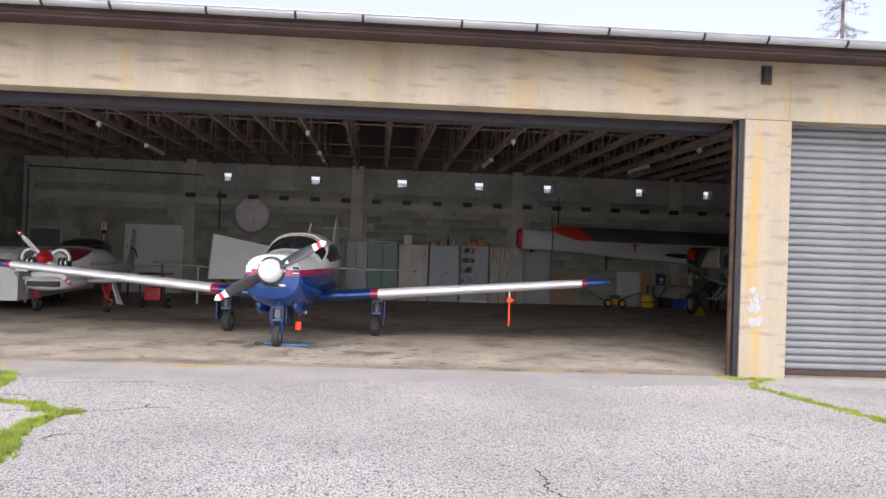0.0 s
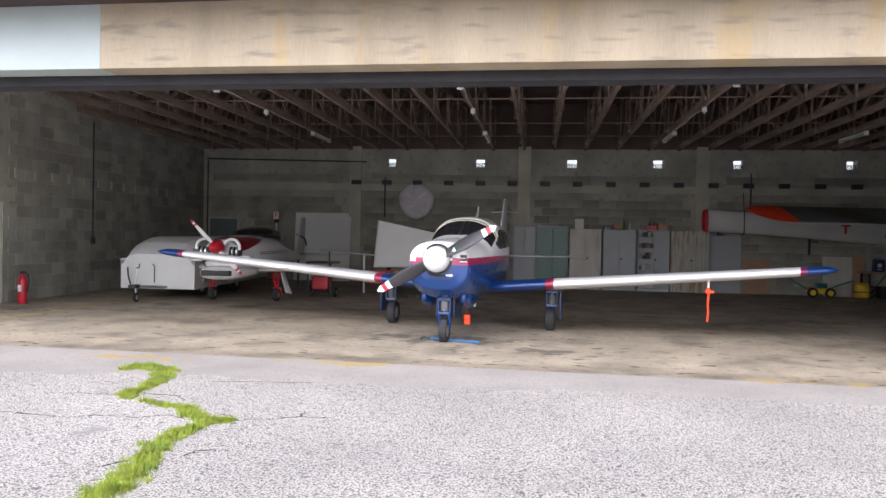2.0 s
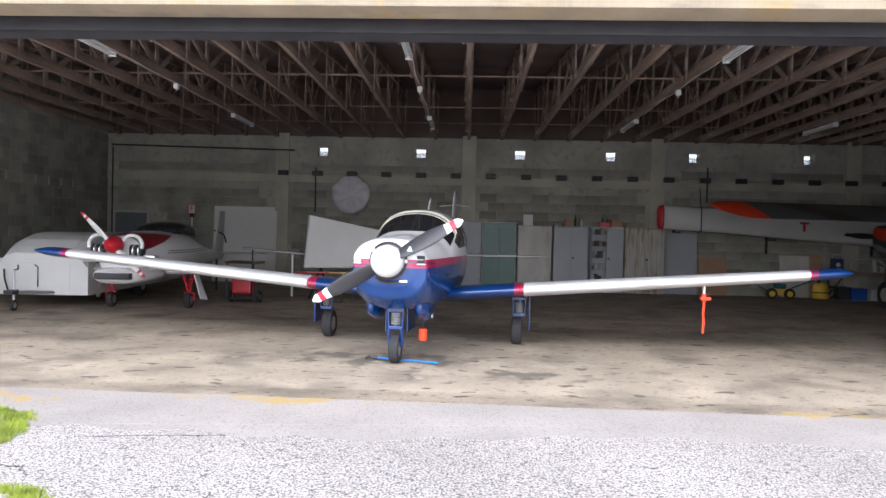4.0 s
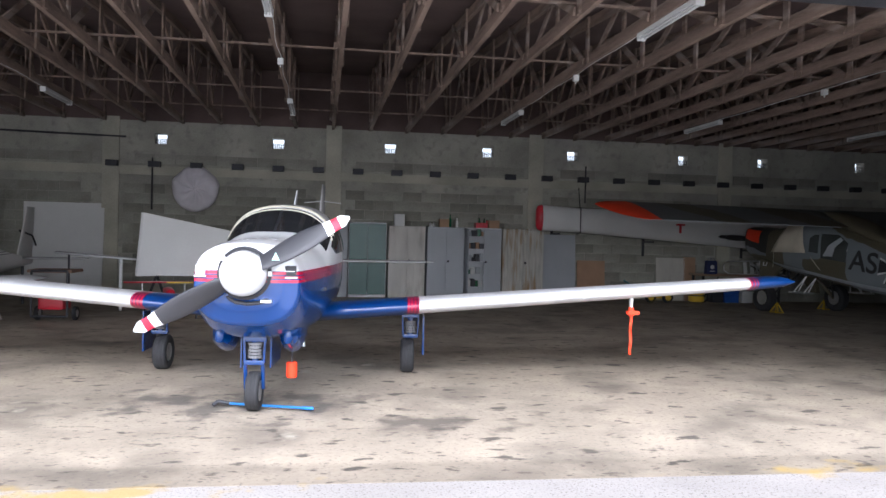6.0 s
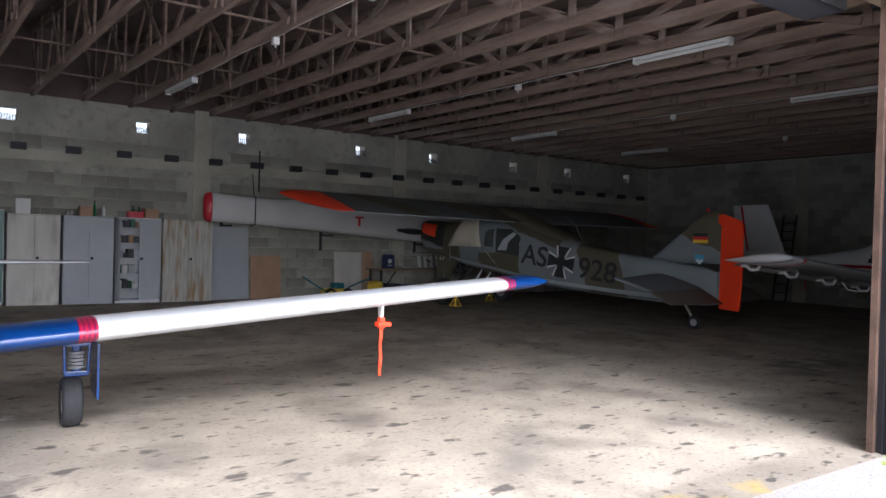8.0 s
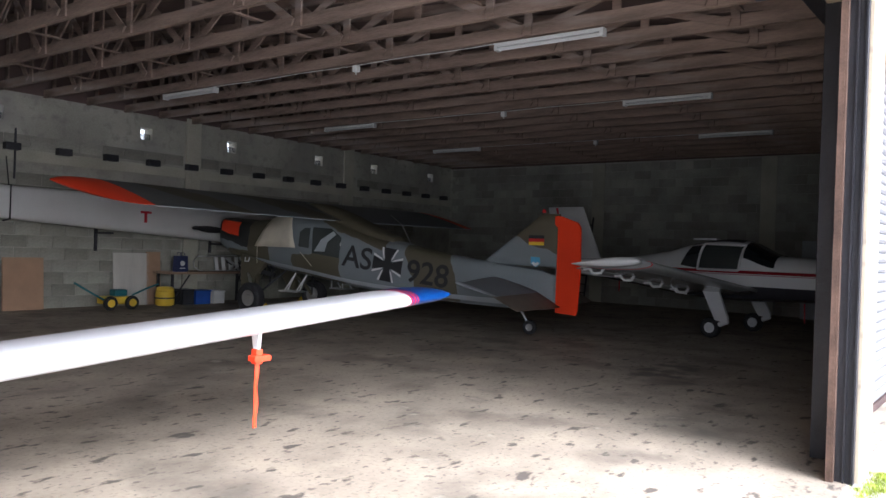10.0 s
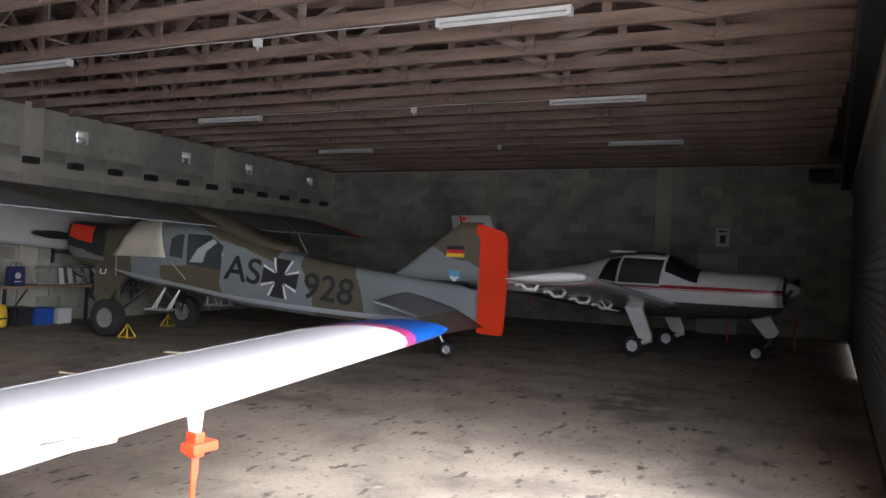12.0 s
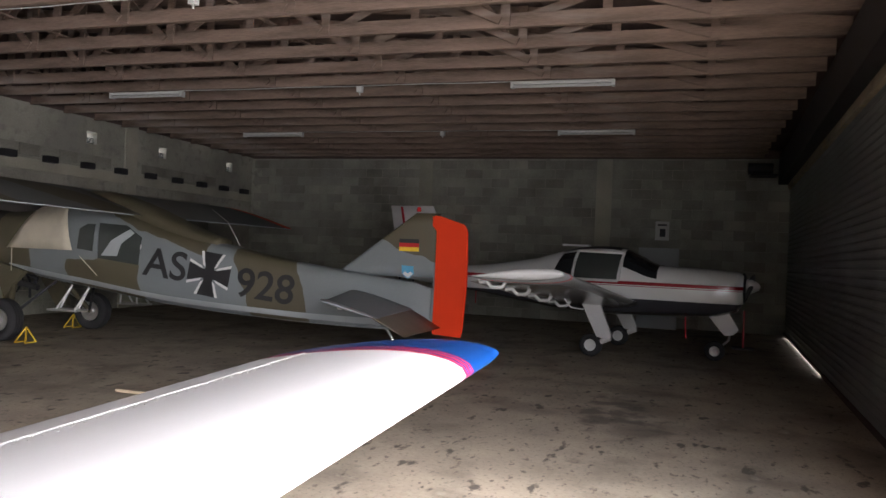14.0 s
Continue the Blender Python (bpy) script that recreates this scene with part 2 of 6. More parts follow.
def oval(y, hw, z0, z1, n=28, p=2.4, cx=0.0):
    """A rounded section across the axis y."""
    out = []
    for i in range(n):
        a = 2 * math.pi * i / n
        c, s = math.cos(a), math.sin(a)
        out.append((cx + hw * math.copysign(abs(c) ** (2 / p), c), y, (z0 + z1) / 2 + (z1 - z0) / 2 * math.copysign(abs(s) ** (2 / p), s)))
    return out


def smooth_sections(keys, steps=5, **k):
    """Ovals along y with eased sizes between key sections (y, half width, bottom, top)."""
    out = []
    ks = np.array(keys, float)
    for i in range(len(ks) - 1):
        p0, p1, p2, p3 = ks[max(i - 1, 0)], ks[i], ks[i + 1], ks[min(i + 2, len(ks) - 1)]
        for j in range(steps):
            u = j / steps
            m1, m2 = (p2 - p0) / 2, (p3 - p1) / 2
            v = (2 * u**3 - 3 * u**2 + 1) * p1 + (u**3 - 2 * u**2 + u) * m1 + (-2 * u**3 + 3 * u**2) * p2 + (u**3 - u**2) * m2
            v[0] = p1[0] + (p2[0] - p1[0]) * u
            out.append(v)
    out.append(ks[-1])
    return [oval(v[0], max(v[1], 0.004), v[2], max(v[3], v[2] + 0.008), **k) for v in out]


def airfoil(le, chord, thick, n=12, axis="x", nose_up=0.0):
    """Section ring at le (x, y, z); chord runs to +y. axis x: a wing; axis z: an upright fin."""
    up, dn = [], []
    for i in range(n + 1):
        u = (1 - math.cos(math.pi * i / n)) / 2
        t = 5 * thick * (0.2969 * math.sqrt(u) - 0.126 * u - 0.3516 * u * u + 0.2843 * u**3 - 0.1036 * u**4)
        up.append((u, t))
        dn.append((u, -0.75 * t if axis == "x" else -t))
    pts = up + dn[-2:0:-1]
    x, y, z = le
    if axis == "x":
        return [(x, y + chord * u, z + chord * t - nose_up * chord * u) for u, t in pts]
    return [(x + chord * t, y + chord * u, z) for u, t in pts]


def lathe(prof, seg=24, m=None, bm=None):
    """Turn (radius, along) pairs about the local y axis."""
    bm = bm or bmesh.new()
    rings = [[(max(r, 0.0005) * math.cos(2 * math.pi * i / seg), a, max(r, 0.0005) * math.sin(2 * math.pi * i / seg)) for i in range(seg)] for r, a in prof]
    n0 = len(bm.verts)
    loft(rings, bm)
    bm.verts.ensure_lookup_table()
    if m is not None:
        bmesh.ops.transform(bm, matrix=m, verts=bm.verts[n0:])
    return bm


def prism(pts, d, bm=None):
    """A flat polygon given thickness along the vector d."""
    bm = bm or bmesh.new()
    d = Vector(d)
    a = [bm.verts.new(Vector(p)) for p in pts]
    b = [bm.verts.new(Vector(p) + d) for p in pts]
    n = len(a)
    fs = [bm.faces.new(list(reversed(a))), bm.faces.new(b)]
    for i in range(n):
        fs.append(bm.faces.new((a[i], a[(i + 1) % n], b[(i + 1) % n], b[i])))
    bmesh.ops.recalc_face_normals(bm, faces=fs)
    return bm


# ---- ground and structure ----
XL, XR, YF, YB, ZC = -10.9, 20.5, 9.93, 24.8, 4.29  # left, right, front, back, underside of the roof timbers
structure("ground", boxed(-400, 400, -400, 900, -0.3, -0.012), ASPHALT, "grey weathered asphalt apron with cracks", "asphalt")
edge = [(-13 + 0.25 * k, 8.95 + 0.07 * max(-6, min(7, -13 + 0.25 * k)) + 0.10 * math.sin(k * 0.37) + 0.06 * math.sin(k * 1.7) + random.uniform(-0.03, 0.03)) for k in range(140)]
structure("apron_strip", prism([(x, y, -0.0113) for x, y in edge] + [(21.9, 9.49, -0.002), (5.2, 9.998, -0.002), (-13, 9.998, -0.002)], (0, 0, -0.15)), APRON, "pale worn concrete strip along the hangar front", "concrete apron")
structure("floor", prism([(-12.2, 10.0, 0), (5.2, 10.0, 0), (21, 9.5, 0), (21, 25.1, 0), (-12.2, 25.1, 0)], (0, 0, -0.25)), FLOOR, "stained brown-grey concrete hangar floor", "floor")
# back wall with the glass-block openings cut through
WINX = [-5.17, -2.29, 0.60, 3.20, 5.54, 8.73, 11.09, 14.09, 16.44, 19.31]
WZ0, WZ1 = 3.74, 4.02
bm = bmesh.new()
box(bm, -12.2, XR + 0.4, YB, YB + 0.35, -0.1, 2.97)
box(bm, -12.2, XR + 0.4, YB, YB + 0.35, 3.2, WZ0)
box(bm, -12.2, XR + 0.4, YB, YB + 0.35, WZ1, 6.3)
edges = [-12.2] + [e for x in WINX for e in (x - 0.15, x + 0.15)] + [XR + 0.4]
for a, b in zip(edges[::2], edges[1::2]):
    box(bm, a, b, YB, YB + 0.35, WZ0, WZ1)
WALL_BACK = structure("wall_back", bm, BLOCK, "dark dirty concrete-block back wall", "wall")
structure("ring_beam", boxed(-12.2, XR, YB - 0.03, YB + 0.3, 2.97, 3.2, 0.01), BAND, "paler cast concrete band along the back wall", "beam")
for i, x in enumerate((-6.35, -0.87, 4.52, 9.95, 15.3)):
    structure("pilaster", boxed(x - 0.2, x + 0.2, YB - 0.045, YB + 0.1, 0, 4.4, 0.01), BAND, "cast concrete pilaster in the block wall", "pilaster")
WL = pose(-10.75, 13.5, 0, 0, 0, 4.5)
bm = bmesh.new()
box(bm, -0.3, 0, -0.45, 0.4, -0.1, 6.0, m=WL)
box(bm, -0.3, 0, 1.25, 11.7, -0.1, 6.0, m=WL)
box(bm, -0.3, 0, 0.4, 1.25, 2.05, 6.0, m=WL)
WALL_LEFT = structure("wall_left", bm, BLOCK, "dark concrete-block side wall with a door", "wall")
structure("wall_left_painted", boxed(-0.3, 0.01, -3.9, -0.45, -0.1, 6.0, m=WL), PALE_PAINT, "pale painted masonry pier beside the hangar opening", "wall")
structure("end_boarding", boxed(-12.2, XR, YB - 0.02, YB - 0.004, ZC + 0.03, 5.9), ROOF, "dark boards closing the roof space above the back wall", "boarding")
structure("end_boarding", boxed(XR - 0.02, XR - 0.002, 9.4, YB - 0.03, ZC + 0.0, 5.9), ROOF, "dark boards closing the roof space above the side wall", "boarding")
WALL_RIGHT = structure("wall_right", boxed(XR, XR + 0.3, 9.3, YB, -0.1, 6.3), BLOCK, "dark concrete-block side wall", "wall")

for y in (14.15, 19.1):
    structure("pilaster", boxed(XR - 0.035, XR + 0.1, y - 0.2, y + 0.2, 0, 4.28, 0.01), BAND, "cast concrete pilaster in the side wall", "pilaster")
# front: beam, post, fascia and gutter
SKEW = pose(5.8, YF, 0, 0, 0, -2.2) @ pose(-5.8, -YF, 0)  # the bay with the closed shutter stands a little askew
structure("front_beam_end", boxed(5.802, 21.5, YF + 0.002, YF + 0.4, 3.55, 4.42, 0.0, m=SKEW), CONCRETE, "weathered yellowish concrete lintel beam over the closed shutter", "beam")
structure("front_beam", boxed(-5.53, 5.80, YF, YF + 0.4, 3.55, 4.42, 0.015), CONCRETE, "weathered yellowish concrete lintel beam over the hangar doors", "beam")
structure("front_beam_painted", boxed(-13.5, -5.532, YF + 0.004, YF + 0.4, 3.55, 4.42, 0.015), PALE_PAINT, "pale green painted end of the lintel beam", "beam")
structure("post", boxed(5.18, 5.84, YF + 0.004, YF + 0.20, -0.05, 3.548, 0.02), CONCRETE, "weathered concrete post with a mossy base", "post")
bm = boxed(5.135, 5.178, YF + 0.03, YF + 0.17, -0.02, 3.55, 0.004)
box(bm, 5.10, 5.135, YF + 0.03, YF + 0.042, -0.02, 3.55)
box(bm, 5.11, 5.135, YF + 0.09, YF + 0.10, -0.02, 3.55)
structure("guide_rail", bm, STEEL_DARK, "dark steel guide rail of the open shutter", "guide rail")
bm = boxed(5.085, 5.135, YF + 0.15, YF + 0.165, -0.02, 3.55, 0.003)
box(bm, 5.085, 5.095, YF + 0.165, YF + 0.20, -0.02, 3.55)
structure("guide_angle", bm, RUSTY, "rusty brown steel angle along the door guide", "guide rail")
pp = thing("paint_patch", "faded pale blue paint patch on the concrete post", "paint patch", kind="structure")
rg = random.Random(21)
for k in range(26):
    x, z, w = 5.38 + rg.gauss(0, 0.05), 0.98 + rg.uniform(-0.27, 0.27), rg.uniform(0.02, 0.055)
    n = [(x + w * rg.uniform(0.6, 1.1) * math.cos(q), YF + 0.0035 - 0.0001 * k, z + w * rg.uniform(0.7, 1.3) * math.sin(q)) for q in np.linspace(0, 2 * math.pi, 10)[:-1]]
    part("paint_fleck", prism(n, (0, 0.0012, 0)), PATCH, pp)
structure("inner_guide", boxed(5.70, 5.84, YF + 0.205, YF + 0.41, -0.02, 3.66, 0.006), STEEL_DARK, "dark steel guide channel of the closed shutter", "guide rail")
structure("shutter_box", boxed(-10.3, 5.0, YF + 0.41, YF + 0.75, 3.42, 4.3, 0.02), STEEL_DARK, "dark steel housing of the rolled-up shutter", "shutter box")
structure("shutter_lintel", boxed(5.8, XR - 0.02, YF + 0.41, YF + 0.62, 3.66, 4.28, 0.02, m=SKEW), STEEL_DARK, "dark steel housing above the closed shutter", "shutter box")
prof = [(9.38, 4.30), (9.98, 4.36), (9.98, 4.40), (9.38, 4.34)]
structure("soffit", loft([[(x, y, z) for y, z in prof] for x in (-14, 22)]), FASCIA, "dark brown boarded eaves soffit", "soffit")
bm = bmesh.new()
for z in (4.335, 4.385):
    box(bm, -14, 22, 9.36, 9.385, z, z + 0.045, 0.004)
structure("fascia", bm, FASCIA, "dark brown fascia boards below the gutter", "fascia")
gut = thing("gutter", "half-round zinc rain gutter along the eaves", "gutter", kind="structure")
ring = [(0.075 * math.cos(a), 0.075 * math.sin(a)) for a in np.linspace(math.pi, 2 * math.pi, 9)]
ring = ring + [(c * 0.93, s * 0.93) for c, s in reversed(ring)]
part("channel", loft([[(x, 9.27 + c, 4.47 + s) for c, s in ring] for x in (-14, 22)]), ZINC, gut, smooth=False)
part("bead", rod(bmesh.new(), (-14, 9.19, 4.475), (22, 9.19, 4.475), 0.012), ZINC, gut)
for i in range(30):
    x = -13.2 + 1.02 * i + 0.12 * math.sin(i * 2.3)
    bm = bmesh.new()
    for a0, a1 in zip(np.linspace(math.pi, 1.9 * math.pi, 7), np.linspace(math.pi, 1.9 * math.pi, 7)[1:]):
        beam(bm, (x, 9.27 + 0.081 * math.cos(a0), 4.47 + 0.081 * math.sin(a0)), (x, 9.27 + 0.081 * math.cos(a1), 4.47 + 0.081 * math.sin(a1)), 0.03, 0.006)
    box(bm, x - 0.015, x + 0.015, 9.18, 9.36, 4.47, 4.478)
    part("gutter_clip", bm, STEEL_DARK, gut)
fl = thing("wall_lamp_bracket", "small dark metal box fixed to the concrete beam", "bracket")
part("plate", boxed(5.37, 5.52, YF - 0.02, YF - 0.001, 4.03, 4.29, 0.004), FASCIA, fl)
part("bracket_box", boxed(5.39, 5.50, YF - 0.06, YF - 0.02, 4.07, 4.25, 0.008), STEEL_DARK, fl)

# closed roller shutter, slat by slat
sh = thing("roller_shutter", "closed grey corrugated steel roller shutter", "roller shutter", SKEW, kind="structure")
pitch = 0.104
prof = [(0.0, 0.0), (0.010, 0.018), (0.034, 0.034), (0.062, 0.034), (0.088, 0.016), (0.1035, 0.0)]
bm = loft([[(x, -d, z) for z, d in prof] + [(x, 0.008 - d, z) for z, d in reversed(prof)] for x in (5.80, XR + 0.04)])
first = part("slat", bm, SHUTTER, sh)
first.location = (0, YF + 0.36, 0.075)
for i in range(1, 34):
    o = new("slat", first.data)
    o.parent = sh
    o.location = (0, YF + 0.36, 0.075 + i * pitch)
for x0, x1, z in ((5.79, 13.2, 0.004), (13.2, 19.8, 0.03), (19.8, XR, 0.004)):
    part("bottom_bar", boxed(x0, x1, YF + 0.32, YF + 0.38, z, 0.078, 0.008), FASCIA, sh, "rusty brown bottom bar")

def tube_run(pts, r, seg=6):
    """One bent tube through points that run mainly along y."""
    return loft([[(x + r * math.cos(a), y, z + r * math.sin(a)) for a in np.linspace(0, 2 * math.pi, seg + 1)[:-1]] for x, y, z in pts])


# roof: mono-pitch boards on timber trusses
def roof_z(y):
    return 4.44 + (y - 9.3) * 0.085


bm = loft([[(x, 9.4, roof_z(9.4)), (x, 25.4, roof_z(25.4)), (x, 25.4, roof_z(25.4) + 0.12), (x, 9.4, roof_z(9.4) + 0.02)] for x in (-14, 22)])
for i in range(90):
    y = 9.45 + 0.18 * i
    if y < 25.2:
        beam(bm, (-13.9, y, roof_z(y) - 0.008), (21.9, y, roof_z(y) - 0.008), 0.168, 0.016)
structure("ceiling", bm, ROOF, "dark brown boarded roof underside", "roof")
COLS = [-11.0, -6.25, -1.6, 3.15, 7.6, 11.85, 16.1, 20.35]
chords = [a + (b - a) * k / 5 for a, b in zip(COLS, COLS[1:]) for k in range(5)] + [20.2]
truss = thing("roof_truss", "old weathered nailed timber roof truss", "roof truss", pose(0, 0, 0), "roof trusses", kind="structure")
y0, y1 = YF + 0.4, YB + 0.02
part("bottom_chord", beam(bmesh.new(), (0.07, y0, ZC + 0.08), (0.07 - 0.022 * (y1 - y0), y1, ZC + 0.08), 0.07, 0.16), TIMBER, truss)
part("top_chord", beam(bmesh.new(), (0.07, y0, roof_z(y0) - 0.1), (0.07 - 0.022 * (y1 - y0), y1, roof_z(y1) - 0.1), 0.06, 0.14), TIMBER, truss)
ys = list(np.linspace(y0 + 0.3, y1 - 0.3, 13))
for i, y in enumerate(ys):
    xo = 0.07 - 0.022 * (y - y0) + 0.05 * (-1) ** i
    part("web_post", beam(bmesh.new(), (xo, y, ZC + 0.01), (xo, y, roof_z(y) - 0.03), 0.03, 0.11), TIMBER, truss)
    if i + 1 < len(ys):
        a, b = (y + 0.05, ys[i + 1] - 0.05)
        za, zb = (ZC + 0.06, roof_z(b) - 0.08) if i % 2 else (roof_z(a) - 0.08, ZC + 0.06)
        part("web_brace", beam(bmesh.new(), (xo - 0.045, a, za), (xo - 0.045, b, zb), 0.028, 0.1), TIMBER, truss)
truss.matrix_basis = pose(chords[0], 0, 0)
rng = random.Random(4)
for x in chords[1:]:
    copy_thing(truss, pose(x, rng.uniform(-0.02, 0.02), rng.uniform(-0.012, 0.012)))
rng = random.Random(7)
for y in (11.7, 14.3, 17.2, 20.6, 23.0):
    x = -11.0
    while x < 20.3:
        n = rng.uniform(3.0, 5.5)
        structure("roof_batten", beam(bmesh.new(), (x, y + rng.uniform(-0.04, 0.04), ZC + 0.20), (min(x + n, 20.4), y + rng.uniform(-0.04, 0.04), ZC + 0.20), 0.06, 0.025), TIMBER, "thin timber batten tying the trusses together", "batten")
        x += n - 0.3


# fluorescent battens and junction boxes under the trusses
LAMP = material("lamp_enamel", (0.75, 0.75, 0.73), 0.4, vary=0.08, bump=0)
bt = thing("batten_lamp", "unlit white twin fluorescent batten lamp under a truss", "lamp", pose(0, 0, 0), "batten lamps")
part("housing", boxed(-0.05, 0.05, -0.77, 0.77, -0.05, 0.0, 0.012), LAMP, bt)
for sx in (-0.032, 0.032):
    part("tube", rod(bmesh.new(), (sx, -0.73, -0.075), (sx, 0.73, -0.075), 0.014), WHITE, bt)
for sy in (-0.75, 0.75):
    part("end_cap", boxed(-0.055, 0.055, sy - 0.025, sy + 0.025, -0.1, 0.0, 0.008), LAMP, bt)
jb = thing("junction_box", "small white junction box with cable under a truss", "junction box", pose(0, 0, 0), "junction boxes")
part("case", boxed(-0.045, 0.045, -0.045, 0.045, -0.1, 0.0, 0.012), LAMP, jb)
part("cable_gland", rod(bmesh.new(), (0, 0, -0.14), (0, 0, -0.1), 0.012), LAMP, jb)
firstl = True
for x in COLS[1:-1]:
    for y in (13.87, 21.3):
        p = pose(x + 0.10 - 0.022 * (y - y0), y, ZC - 0.012, 0, 0, 1.3)
        if firstl:
            bt.matrix_basis = p
        else:
            copy_thing(bt, p)
        q = pose(x + 0.10 - 0.022 * (17.15 - y0), 17.15, ZC - 0.012)
        if y > 20:
            continue
        if firstl:
            jb.matrix_basis = q
        else:
            copy_thing(jb, q)
        firstl = False
        cb = tube_run([(x + 0.10 - 0.022 * (yy - y0) + 0.02 * math.sin(yy * 3), yy, ZC - 0.006) for yy in np.linspace(14.6, 20.6, 14)], 0.006)
        tagged(part("lamp_cable", cb, LAMP), "thin pale cable clipped along a roof timber", "cable")

# glass-block windows
for x in WINX:
    w = thing("window", "small frosted window with a grating high in the block wall", "window", pose(x, YB + 0.1, WZ0), "small wall windows", kind="structure")
    part("window_frame", boxed(-0.15, 0.15, -0.02, 0.02, -0.001, 0.02), BAND, w)
    for k in range(5):
        part("bar", boxed(-0.15, 0.15, -0.006, 0.006, 0.03 + 0.027 * k, 0.042 + 0.027 * k), STEEL_DARK, w)
    for k in range(6):
        part("bar", boxed(-0.125 + 0.05 * k - 0.005, -0.125 + 0.05 * k + 0.005, -0.012, 0.0, 0.0, 0.15), STEEL_DARK, w)

# corbels along the ring beam, conduit below
corb = boxed(-0.14, 0.14, -0.16, 0.0, -0.06, 0.08, 0.01)
cmesh = part("corbel", corb, STEEL_DARK)
tagged(cmesh, "dark bracket stub on the ring beam", "bracket", "wall bracket stubs")
cmesh.location = (-6.3, YB - 0.03, 3.22)
for i in range(1, 27):
    o = new("corbel", cmesh.data)
    tagged(o, "dark bracket stub on the ring beam", "bracket", "wall bracket stubs")
    o.location = (-6.3 + i * 1.01, YB - 0.03, 3.22)
for x, z0, z1 in ((-5.35, 2.1, 3.4), (5.9, 2.6, 3.6), (-11.45, 0.0, 3.9)):
    tagged(part("conduit", rod(bmesh.new(), (x, YB - 0.06, z0), (x, YB - 0.06, z1), 0.02), STEEL_DARK), "thin dark upright conduit on the block wall", "conduit")
tagged(part("conduit", rod(bmesh.new(), (-11.5, YB - 0.03, 3.98), (-6.0, YB - 0.03, 3.9), 0.025), STEEL_DARK), "thin dark cable pipe along the block wall", "conduit")

# left wall: door, sign, extinguisher, plates for the glints
DOOR = material("grey_door_paint", (0.12, 0.14, 0.15), 0.5, vary=0.12)
dr = thing("door_1", "closed dark grey steel door in the side wall", "door", WL @ pose(0, -0.6, 0), kind="structure")
part("door_leaf", boxed(-0.12, -0.06, 1.02, 1.83, 0.0, 2.03, 0.005), DOOR, dr)
part("door_frame", box(box(boxed(-0.16, -0.02, 0.985, 1.02, 0, 2.06), -0.16, -0.02, 1.83, 1.865, 0, 2.06), -0.16, -0.02, 0.985, 1.865, 2.03, 2.065), BAND, dr)
hd = rods([(-0.06, 1.72, 1.02), (-0.02, 1.72, 1.02), (-0.02, 1.60, 1.02)], 0.01)
part("door_handle", hd, METAL, dr)
structure("door_lintel", boxed(-0.2, 0.02, 0.25, 1.6, 2.07, 2.35, 0.008, m=WL), BAND, "cast concrete lintel over the side door", "lintel")


def letters(txt, size, mat, name="lettering", depth=0.001):
    cu = bpy.data.curves.new(name, "FONT")
    cu.body, cu.size, cu.extrude, cu.align_x, cu.align_y = txt, size, depth, "CENTER", "CENTER"
    cu.offset = 0.013 * size
    ob = bpy.data.objects.new(name, cu)
    scene.collection.objects.link(ob)
    bpy.context.view_layer.update()
    me = bpy.data.meshes.new_from_object(ob.evaluated_get(bpy.context.evaluated_depsgraph_get()))
    bpy.data.objects.remove(ob)
    me.materials.clear()
    me.materials.append(mat)
    return me


def f_sign(m):
    s = thing("fire_sign", "white square sign with a red border and letter F", "sign", m)
    part("plate", boxed(-0.11, 0.11, -0.006, 0, -0.14, 0.14, 0.002), RED, s)
    part("face", boxed(-0.09, 0.09, -0.010, -0.006, -0.12, 0.12), WHITE, s)
    o = new("lettering", letters("F", 0.22, RED))
    o.parent = s
    o.matrix_basis = pose(0, -0.012, 0, 90)
    return s


f_sign(WL @ pose(0.012, 0.2, 1.92, 0, 0, 90))
sg2 = f_sign(pose(-8.85, 24.3, 2.1))
part("sign_pole", rod(bmesh.new(), (0, 0.02, -2.1), (0, 0.02, -0.12), 0.02), WHITE, sg2, "white pole")
part("pole_collar", boxed(-0.06, 0.06, -0.01, 0.06, -0.24, -0.13, 0.01), STEEL_DARK, sg2)
part("pole_foot", boxed(-0.16, 0.16, -0.14, 0.18, -2.1, -2.07, 0.01), STEEL_DARK, sg2)
ex = thing("fire_extinguisher", "red fire extinguisher on the floor by the wall", "fire extinguisher", pose(-10.42, 14.78, 0))
part("cylinder", lathe([(0.02, 0), (0.08, 0.005), (0.085, 0.03), (0.085, 0.46), (0.07, 0.53), (0.03, 0.57), (0.02, 0.6)], 20, pose(0, 0, 0, 90)), RED, ex, smooth=True)
part("valve", boxed(-0.03, 0.03, -0.03, 0.05, 0.6, 0.66, 0.008), STEEL_DARK, ex)
part("hose", rods([(0.03, 0, 0.63), (0.11, 0, 0.6), (0.14, 0, 0.48), (0.12, 0, 0.32), (0.1, 0, 0.25)], 0.014), RUBBER, ex)
part("label", boxed(-0.04, 0.04, -0.088, -0.083, 0.25, 0.38), WHITE, ex, "white label")
# row of pale plates, put in as the glints along this wall
br = boxed(-0.0, 0.03, -0.04, 0.04, -0.1, 0.1, 0.004)
brm = part("wall_glint", br, BAND)
tagged(brm, "small pale upright plate standing for a glint on the side wall", "bracket", "side wall brackets")
brm.matrix_basis = WL @ pose(0.0, 0.35, 2.66)
for i in range(1, 15):
    o = new("wall_glint", brm.data)
    tagged(o, "small pale upright plate standing for a glint on the side wall", "bracket", "side wall brackets")
    o.matrix_basis = WL @ pose(0.0, 0.35 + 0.63 * i, 2.66)
